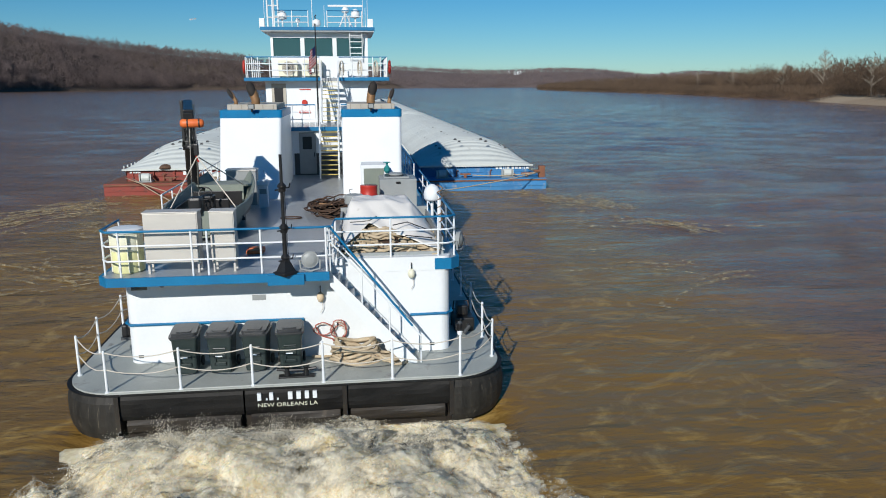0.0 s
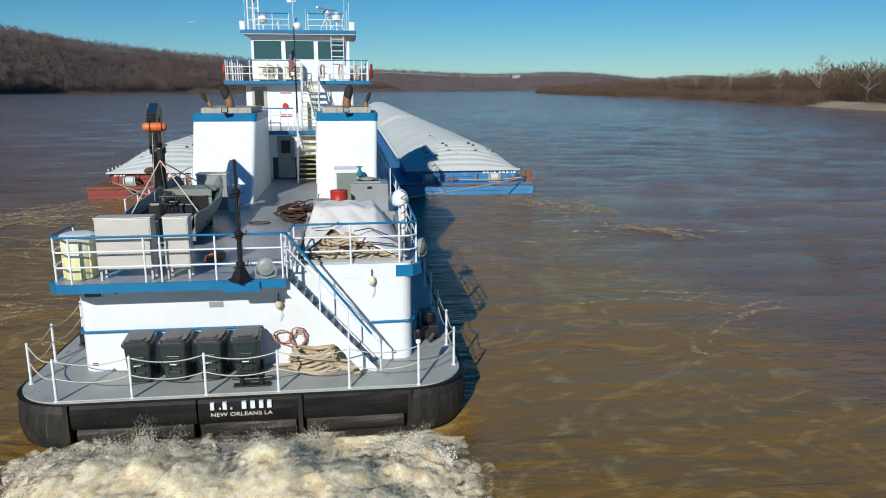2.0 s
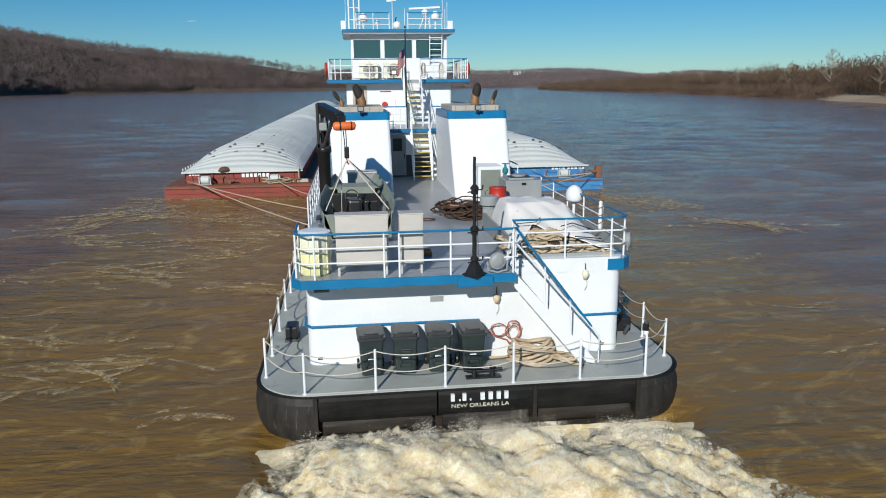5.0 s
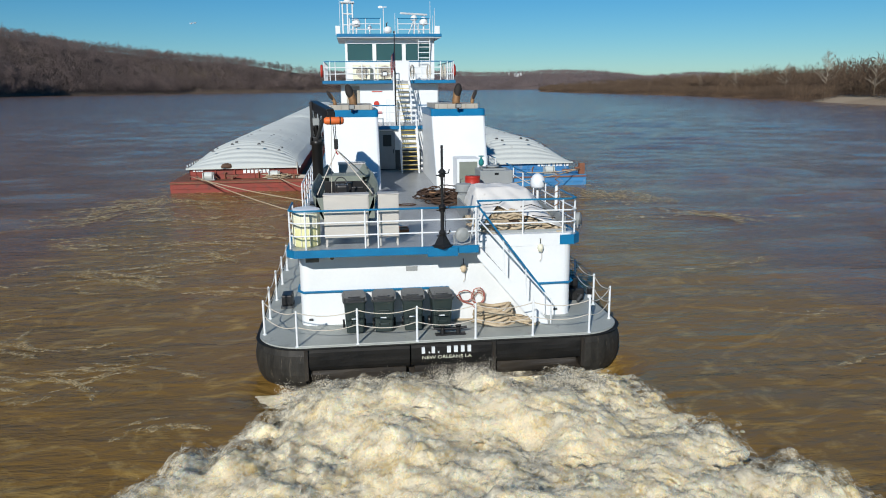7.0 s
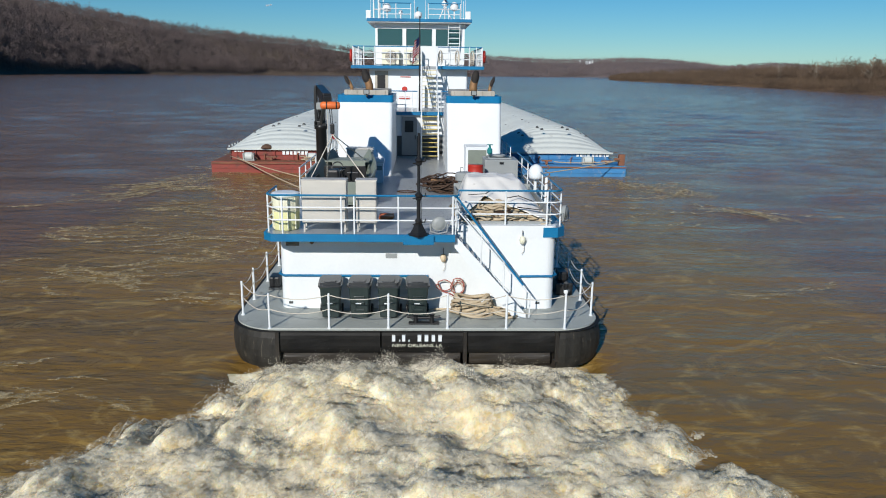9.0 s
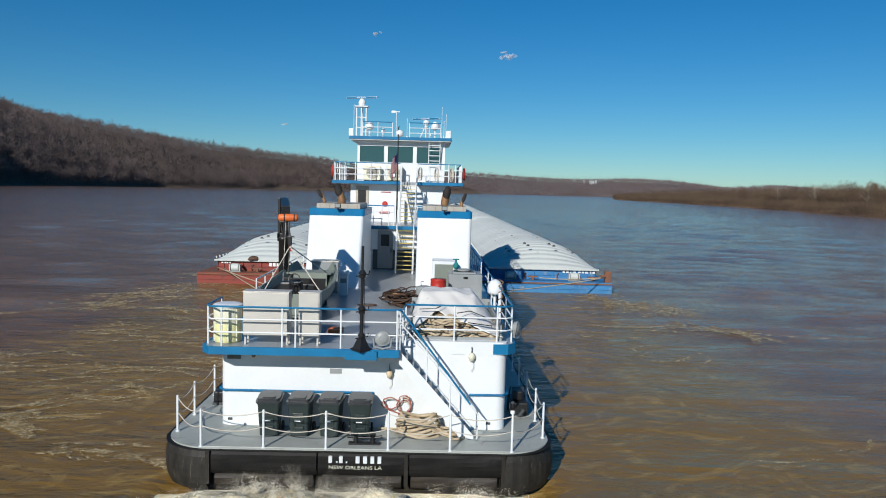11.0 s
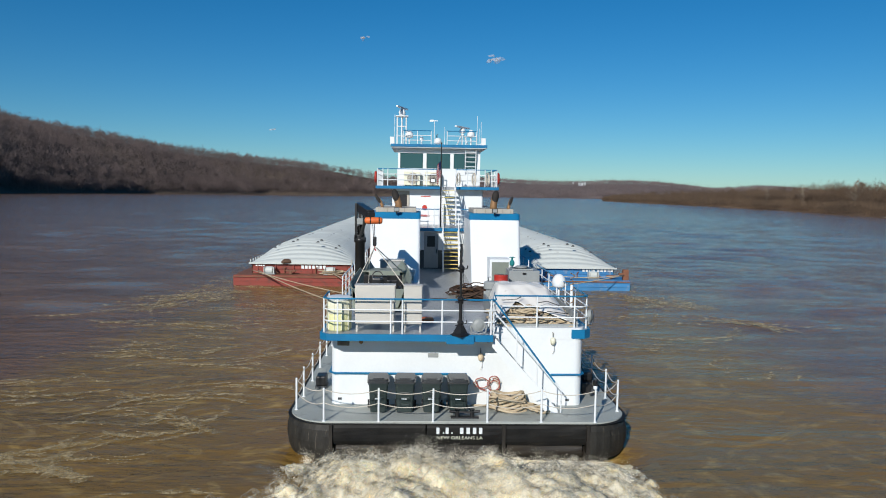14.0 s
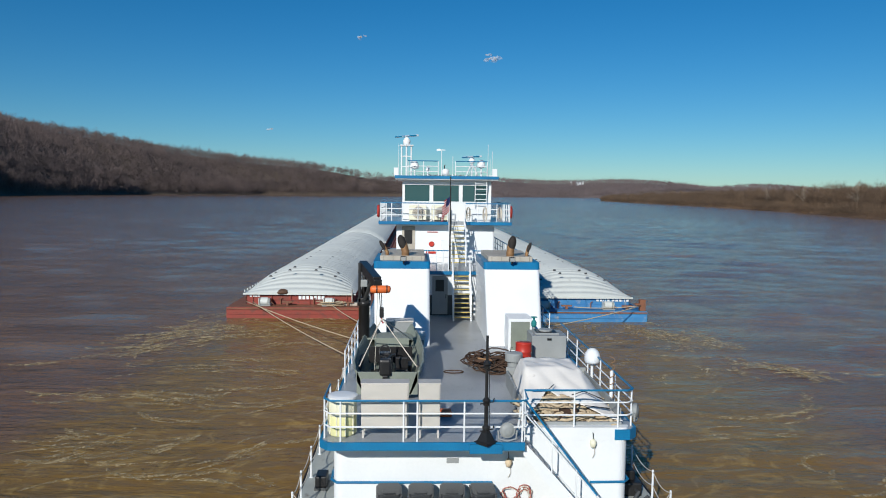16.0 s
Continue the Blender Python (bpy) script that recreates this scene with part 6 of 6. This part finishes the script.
coil = thing("mooring_rope", (1.75, 1.2, 1.05), "thick tan mooring rope coiled in a loose heap", "rope")
for k in range(9):
    r0 = 0.52 - 0.04 * (k % 5)
    part("rope_turn", sweep(bmesh.new(), [(-0.2 + r0 * 1.15 * math.cos(a * math.tau / 26) + rr.uniform(-.03, .03), 0.1 + r0 * 0.72 * math.sin(a * math.tau / 26), 0.05 + 0.055 * k + 0.07 * math.sin(a * 0.5 + k)) for a in range(26)], 0.045, 7, closed=True), "rope", coil, "", True)
for k in range(7):
    y0 = -0.28 + 0.07 * k
    part("rope_tail", sweep(bmesh.new(), [(0.2 + 0.1 * a + rr.uniform(-.04, .04), y0 + 0.1 * math.sin(a * 0.8 + k) - 0.01 * a, 0.05 + 0.2 * math.exp(-a * 0.4) + (0.07 if k % 2 else 0)) for a in range(10)], 0.042, 7), "rope", coil, "", True)
part("rope_lead", sweep(bmesh.new(), [(-0.5, 0.3, 0.05), (-0.9, 0.36, 0.04), (-1.3, 0.4, 0.04)], 0.035, 6), "rope", coil)

hose = thing("hose_reel", (0.98, 1.72, 1.72), "red and grey hoses hung in loops on the wall", "hose")
for k in range(8):
    mat = "hose" if k % 2 else "rope_white"
    r0 = 0.13 + 0.014 * k
    bm = bmesh.new()
    cx = 0.18 if k < 6 else -0.22
    sweep(bm, [(cx + rr.uniform(-.03, .03) + r0 * math.cos(a * math.tau / 20), -0.03 - 0.014 * k, rr.uniform(-.01, .01) + (0.02 * k - 0.05) + r0 * (1.25 if k < 6 else 0.7) * math.sin(a * math.tau / 20)) for a in range(20)], 0.015, 6, closed=True)
    part("hose_loop", bm, mat, hose, "", True)
part("hanger", bars(0.03, [(0.1, 0.03, 0.2), (0.1, -0.16, 0.22)]), "white", hose)
part("hose_end", sweep(bmesh.new(), [(-0.4, -0.05, 0.12), (-0.3, -0.06, -0.1), (0.0, -0.08, -0.2), (0.2, -0.1, -0.5), (0.05, -0.12, -0.64)], 0.022, 6), "hose", hose)

bitt = thing("mooring_bitt", (0.16, 0.42, 1.05), "black double cleat bolted to the deck", "cleat")
part("base", boxes((-0.42, 0.42, -0.1, 0.1, 0, 0.04), bevel=0.01), "black", bitt)
for s in (-0.22, 0.22):
    part("bitt_post", turned([(0.07, 0.04), (0.06, 0.22), (0.08, 0.24), (0.08, 0.27)], 12, (s, 0, 0)), "black", bitt)
part("horn", bars(0.04, [(-0.46, 0, 0.2), (-0.2, 0, 0.17), (0.2, 0, 0.17), (0.46, 0, 0.2)]), "black", bitt)


def hanging(name, x, z, size, label, mat):
    t = thing(name, (x, 1.72, z), label, "float", "wall-hung floats")
    part("hook", bars(0.012, [(0, 0.03, size * 2.2), (0, -0.04, size * 2.2), (0, -0.05, size)], seg=6), "black", t)
    part("float_body", turned([(0.02, size), (size * 0.6, size * 0.7), (size * 0.8, 0), (size * 0.5, -size * 0.9), (0.02, -size)], 14, (0, -0.06, 0)), mat, t, "", True)
    part("cord", bars(0.008, [(0.03, -0.05, size), (0.05, -0.05, -size * 2.5), (-0.01, -0.05, -size * 3.4)], seg=5), "rope_white", t)


hanging("ring_float", 0.72, 2.62, 0.12, "tan float hung on a hook with its cord", "rope")
hanging("lantern_float", 3.0, 3.15, 0.12, "pale yellow-grey float hung on the wall", "cream")
pump = thing("deck_pump", (-4.55, 3.9, 1.05), "black portable pump standing on the side deck", "pump")
part("body", boxes((-0.18, 0.16, -0.3, 0.3, 0.08, 0.42), bevel=0.05), "black", pump)
part("foot", boxes((-0.2, 0.18, -0.32, 0.32, 0, 0.08)), "darkgrey", pump)
stern_light = thing("stern_light", (4.0, 0.06, 2.1), "small black and white navigation lamp on top of the stern post", "lamp")
part("socket", turned([(0.045, -0.06), (0.06, -0.04), (0.06, 0.03), (0.05, 0.05)], 12), "white", stern_light)
part("bracket", boxes((-0.05, 0.05, -0.05, 0.05, 0.05, 0.1), (-0.09, -0.05, -0.03, 0.03, 0.05, 0.22), bevel=0.008), "black", stern_light)
part("lens", turned([(0.05, 0.1), (0.065, 0.13), (0.065, 0.2), (0.04, 0.23)], 12), "black", stern_light)
part("cap", turned([(0.05, 0.22), (0.055, 0.25), (0.02, 0.28)], 12), "darkgrey", stern_light)

gear = thing("deck_machinery", (4.55, 3.6, 1.05), "dark machinery lashed on the shaded side deck", "machinery")
part("body", boxes((-0.25, 0.3, -0.5, 0.5, 0, 0.4), (-0.15, 0.15, -0.3, 0.2, 0.4, 0.7), bevel=0.05), "black", gear)
part("pipe", bars(0.05, [(0.1, -0.5, 0.2), (0.1, -0.8, 0.25), (-0.05, -0.9, 0.1)]), "darkgrey", gear)
part("strap", bars(0.02, [(-0.27, 0.1, 0.0), (-0.2, 0.1, 0.72), (0.2, 0.1, 0.72), (0.32, 0.1, 0.0)]), "rope_dark", gear)

# ---------------------------------------------------------------- churned water astern


def lump_mesh(name, seed, mat):
    bm = bmesh.new()
    bmesh.ops.create_icosphere(bm, subdivisions=5, radius=1)
    off = Vector((seed * 7.3, seed * 3.1, seed))
    for v in bm.verts:
        d = v.co.normalized()
        h = noise.fractal(d * 1.6 + off, 0.55, 2.2, 8)
        froth = noise.turbulence(d * 5 + off, 4, True)
        v.co = d * (0.85 + 0.35 * h + 0.07 * froth + 0.02 * noise.noise(d * 26 + off))
        v.co.z *= 0.28
    me = bpy.data.meshes.new(name)
    bm.to_mesh(me)
    bm.free()
    me.materials.append(M[mat])
    me.shade_smooth()
    return me


def wash_height(x, y):
    """Height of the boiling wash behind the stern, below water past its edge."""
    s = -y - 0.2
    if s <= 0:
        return -0.5
    wl, wr = 4.7 + 0.46 * s, 4.7 + 0.4 * s
    edge = min((x + wl) / 1.5, (wr - x) / 1.5)
    if edge < -0.9:
        return -0.5
    rise = max(0.0, min(1.0, s / 0.9))
    h = 0.16 + 0.16 * max(0.0, min(1.0, (s - 0.8) / 1.5)) + 0.5 * math.exp(-((x - 0.1) / 1.5) ** 2 - ((s - 1.6) / 1.8) ** 2) + 0.3 * math.exp(-((x - 3.2) / 1.2) ** 2 - ((s - 1.2) / 1.5) ** 2)
    h += 0.26 * math.exp(-((x + 3.4) / 1.3) ** 2 - ((s - 1.3) / 1.5) ** 2)
    n1 = noise.fractal(Vector((x * 0.5, y * 0.42, 0.3)), 0.9, 2.0, 3)
    n2 = noise.fractal(Vector((x * 1.5, y * 1.3, 4)), 0.8, 2.1, 4)
    n3 = noise.fractal(Vector((x * 6, y * 6, 2)), 0.7, 2.0, 3)
    n4 = abs(noise.noise(Vector((x * 1.1 + 0.5 * n1, y * 0.9, 9)))) + 0.5 * abs(noise.noise(Vector((x * 2.7, y * 2.3 + n1, 5)))) + 0.22 * abs(noise.noise(Vector((x * 6, y * 5.4, 7))))
    h += 0.34 * n1 + 0.05 * n2 + 0.32 * (n4 - 0.4) + 0.03 * n3
    h -= 0.75 * math.exp(-(s / 0.75) ** 2) * max(0.15, min(1.0, 0.75 - 1.4 * n1))
    e = max(0.0, min(1.0, edge + 0.7 * n1 + 0.3 * n2))
    return h * rise * e - 0.14 * (1 - e) - 0.05


wash = thing("propeller_wash", (0, 0, 0), "boiling cream and tan foam thrown up behind the stern", "foam", "", "stuff")
xs, ys = np.arange(-9.6, 9.2, 0.065), np.arange(-9.5, -0.2, 0.065)
crest = np.array([[wash_height(x, y) for x in xs] for y in ys])
GX, GY = np.meshgrid(xs, ys)


def foam_layer(name, Z, mat, floor):
    """One sheet of the boil, without what lies under the floor height."""
    i = np.arange(Z.size).reshape(Z.shape)
    fs = np.stack([i[:-1, :-1], i[:-1, 1:], i[1:, 1:], i[1:, :-1]], -1).reshape(-1, 4)
    fs = fs[(Z.reshape(-1)[fs] > floor).any(1)]
    me = bpy.data.meshes.new(name)
    me.from_pydata(np.stack([GX, GY, Z], -1).reshape(-1, 3).tolist(), [], fs.tolist())
    me.materials.append(M[mat])
    me.shade_smooth()
    ob = new(name, me)
    ob.parent = wash
    return ob


bed = foam_layer("foam_bed", crest, "foam", -0.7)
rw = random.Random(33)
veils = []
for k in range(4):
    puff = 0.5 + 0.5 * wobble(GX, GY, 0.55, 70 + k) + 0.35 * wobble(GX, GY, 0.2, 80 + k)
    lift = (0.025 + 0.05 * k) * np.clip(puff + 0.35, 0.15, 2) * np.clip((crest + 0.14) / 0.3, 0, 1)
    ob = foam_layer("foam_veil", np.where(crest > -0.17, crest + lift, -0.5), "veil_%d" % k, -0.15)
    tagged(ob, "thin torn froth over the boil", "", "", "stuff")
    veils.append((ob, k * 1.7, 1.1 + 0.23 * k, 0.06 + 0.07 * k))
LUMPS = [lump_mesh("foam_boil", k, "veil_2") for k in range(4)]
boils = []
for k in range(30):
    ob = new("foam_boil", LUMPS[k % 4])
    ob.parent = wash
    s = rw.uniform(0.6, 7.5) if k > 18 else rw.uniform(0.5, 2.2)
    x = rw.uniform(-1, 1) * (4.3 + 0.2 * s)
    size = rw.uniform(0.35, 0.8)
    boils.append((ob, x, -s - 0.35, size, rw.uniform(0, math.tau), rw.uniform(0.8, 1.6), rw.uniform(-1, 1)))


def spray_mesh(seed, count, tall):
    """A burst of droplets and torn sheets, dense at its foot."""
    r = random.Random(seed)
    vs, fs = [], []
    fingers = [(r.gauss(0, 0.4), r.uniform(0.35, 1.0), r.gauss(0, 0.22)) for k in range(9)]
    for k in range(count):
        fx, top, tilt = r.choice(fingers)
        f = r.random() ** 1.5
        z = f * tall * top
        x, y = fx + tilt * z + r.gauss(0, 0.05 + 0.1 * f), r.gauss(0, 0.07 + 0.08 * f)
        d = r.uniform(0.004, 0.012) * (1.6 - 1.0 * f)
        b = len(vs)
        vs += [(x + d, y, z - d * 0.6), (x - d * 0.5, y + d * 0.87, z - d * 0.6), (x - d * 0.5, y - d * 0.87, z - d * 0.6), (x, y, z + d * 1.6)]
        fs += [(b, b + 2, b + 1), (b, b + 1, b + 3), (b + 1, b + 2, b + 3), (b + 2, b, b + 3)]
    me = bpy.data.meshes.new("spray")
    me.from_pydata(vs, [], fs)
    me.materials.append(M["spray"])
    return me


SPRAYS = [spray_mesh(k, 3600, 0.8) for k in range(4)]
jets = []
for k in range(26):
    ob = new("spray", SPRAYS[k % 4])
    ob.parent = wash
    tagged(ob, "fine white droplets")
    jets.append((ob, rw.uniform(-4.7, 4.7), rw.uniform(-1.8, -0.75), rw.uniform(0, math.tau), rw.uniform(0.9, 1.7)))
burst = new("spray", spray_mesh(9, 9000, 1.25))
burst.parent = wash
tagged(burst, "tall burst of white spray")

# loose froth flying over the boil, in layers
layers = []
for layer in range(6):
    r = np.random.RandomState(50 + layer)
    k = 9000
    sy = -0.5 - 8.3 * r.uniform(0, 1, k) ** 1.15
    sx = r.uniform(-1, 1, k) * (5.3 - 0.25 * sy)
    hz = np.array([wash_height(x, y) for x, y in zip(sx, sy)])
    clump = np.array([noise.noise(Vector((x * 1.6, y * 1.6, layer * 0.7))) for x, y in zip(sx, sy)])
    keep = (hz > 0.02) & (clump > -0.1)
    sx, sy, hz, clump = sx[keep], sy[keep], hz[keep], clump[keep]
    k = len(sx)
    hz = hz + 0.01 + np.clip(0.05 + 0.42 * clump, 0.01, None) * r.uniform(0, 1, k) ** 2.2
    d = r.uniform(0.003, 0.009, k)[:, None, None]
    tet = np.array([[1, 0, -0.5], [-0.5, 0.87, -0.5], [-0.5, -0.87, -0.5], [0, 0, 1.0]])[None]
    v = np.stack([sx, sy, hz], 1)[:, None, :] + tet * d * r.uniform(0.6, 1.4, (k, 1, 3))
    f = (np.arange(k)[:, None, None] * 4 + np.array([[0, 2, 1], [0, 1, 3], [1, 2, 3], [2, 0, 3]])[None]).reshape(-1, 3)
    me = bpy.data.meshes.new("froth")
    me.from_pydata(v.reshape(-1, 3).tolist(), [], f.tolist())
    me.materials.append(M["spray"])
    ob = new("froth", me)
    ob.parent = wash
    tagged(ob, "fine flying froth", "", "", "stuff")
    layers.append((ob, layer * 0.8, 1.3 + 0.17 * layer))

def wisp_mesh(seed):
    """Torn foam lines curling round an eddy: a few uneven arcs with ragged width."""
    r = random.Random(seed)
    bm = bmesh.new()
    turn = r.choice((-1, 1))
    for arc in range(r.randint(3, 6)):
        rad, a0, sweep_by = r.uniform(0.5, 1.9), r.uniform(-0.9, 0.9), r.uniform(0.5, 1.7)
        cx, cy, wide, n = r.gauss(0, 0.45), -turn * rad + r.gauss(0, 0.35), r.uniform(0.1, 0.3), 26
        rows = []
        for i in range(n):
            u = i / (n - 1)
            a = a0 + (u - 0.5) * sweep_by
            rr2 = rad + 0.09 * noise.noise(Vector((u * 5, seed, arc)))
            w = wide * math.sin(math.pi * u) ** 0.6 * (0.35 + 0.9 * abs(noise.noise(Vector((u * 9, seed + 3.3, arc * 2.1))))) + 0.004
            ring = []
            for k, f in enumerate((w * r.uniform(0.6, 1.3), 0, -w * r.uniform(0.4, 1.0))):
                ring.append(bm.verts.new((cx + (rr2 + f) * math.sin(a) * 1.35, cy + turn * (rr2 + f) * math.cos(a), 0.012 if k == 1 else 0.0)))
            rows.append(ring)
        for p, q in zip(rows, rows[1:]):
            for k in (0, 1):
                f = (p[k + 1], q[k + 1], q[k], p[k])
                bm.faces.new(f if turn > 0 else f[::-1])
    bmesh.ops.recalc_face_normals(bm, faces=bm.faces[:])
    me = bpy.data.meshes.new("foam_streak")
    bm.to_mesh(me)
    bm.free()
    me.materials.append(M["streak"])
    return me


WISPS = [wisp_mesh(k) for k in range(16)]
streaks = []
for k in range(140):
    side = -1 if k % 5 < 4 else 1
    y = rw.uniform(-6, 66)
    out = 5.8 + 11.5 * rw.random() ** 0.9 if side < 0 else 16.3 - abs(rw.gauss(0, 1)) * 3.0
    ob = new("foam_streak", WISPS[k % 16])
    tagged(ob, "thin torn ribbon of tan foam drifting on brown water", "foam", "foam streaks")
    s = rw.uniform(0.6, 1.5)
    ob.scale = (s * rw.uniform(0.8, 1.5), s, 1)
    streaks.append((ob, side * out, y, rw.gauss(0, 22) + side * 14, 0.02 + 0.0001 * k))
# standing wake off the barges' after corners
for s, x0, y0 in ((-1, -16.3, 38.6), (1, 16.2, 37.6)):
    for k in range(26 if s > 0 else 20):
        ob = new("foam_streak", WISPS[k % 16])
        tagged(ob, "torn ribbon of tan foam in the wake of the barge corner", "foam", "foam streaks")
        ob.matrix_basis = pose(x0 + s * (0.2 + 0.21 * k) + rw.uniform(-3.2, .5) * s, y0 - 0.5 - 0.6 * k + rw.uniform(-1, 0.3), 0.03 + 0.0005 * k, 0, 0, -s * rw.uniform(35, 65)) @ Matrix.Diagonal((1.2 + 0.03 * k, 1.7, 1, 1))


# ---------------------------------------------------------------- what moves


def motions():
    ticks = [k * 0.5 for k in range(33)]
    walk(radar_a, [(t, pose(-2.39, 25.5, 13.02, 0, 0, -150 * (t - 10.88))) for t in ticks])
    walk(radar_b, [(t, pose(1.42, 25.6, 11.88, 0, 0, -150 * (t - 10.8))) for t in ticks])
    walk(flag, [(t, pose(-0.02, 21.0, 9.75, 3 * math.sin(t * 2.3), 4 * math.sin(t * 1.7), 8 * math.sin(t * 1.1) + 5 * math.sin(t * 3.1))) for t in ticks])
    for ob, x, y, size, ph, speed, spin in boils:
        ob.scale = (size * 1.15, size, size)
        rows = []
        for t in ticks:
            a = ph + speed * t * 1.6
            py = y - 0.45 * math.cos(a)
            rows.append((t, pose(x + 0.12 * math.sin(a * 0.7), py, wash_height(x, min(py, -0.9)) * 0.8 - 0.2 + 0.22 * math.sin(a) * size, 20 * math.sin(a), 14 * spin * math.cos(a), 25 * spin * t)))
        walk(ob, rows)
    for ob, x, y, ph, speed in jets:
        rows = []
        for t in ticks:
            a = ph + speed * t * 2.1
            rows.append((t, pose(x + 0.1 * math.sin(a * 0.3), y - 0.15 * math.cos(a), wash_height(x, y) - 0.5 + 0.36 * math.sin(a), 0, 12 * math.sin(a * 0.5), 30 * math.sin(ph))))
        walk(ob, rows)
    walk(burst, [(t, pose(0.35, -0.75, -0.75 + 0.65 * math.exp(-((t - 14.5) / 0.55) ** 2) + 0.35 * math.exp(-((t - 11.5) / 0.6) ** 2) + 0.1 * math.sin(2.6 * t), 0, 0, 0)) for t in ticks])
    walk(bed, [(t, pose(0.05 * math.sin(t * 1.9), 0.08 * math.cos(t * 2.3), 0.03 * math.sin(t * 2.9))) for t in ticks])
    for ob, ph, speed, reach in veils:
        walk(ob, [(t, pose(reach * math.sin(ph + t * 1.4), -reach * 1.5 * math.cos(ph + speed * t * 1.7), 0.04 * math.sin(ph + speed * t * 2.1))) for t in ticks])
    for ob, ph, speed in layers:
        walk(ob, [(t, pose(0.08 * math.sin(ph + t), -0.12 * math.cos(ph + speed * t), 0.06 * math.sin(ph + speed * t * 1.3))) for t in ticks])
    for ob, x, y, turn, z in streaks:
        walk(ob, [(t, pose(x * (1 + 0.004 * t), y + 14 - 1.9 * t, z, 0, 0, turn + 2 * t)) for t in (0, 4, 8, 12, 16)])


motions()
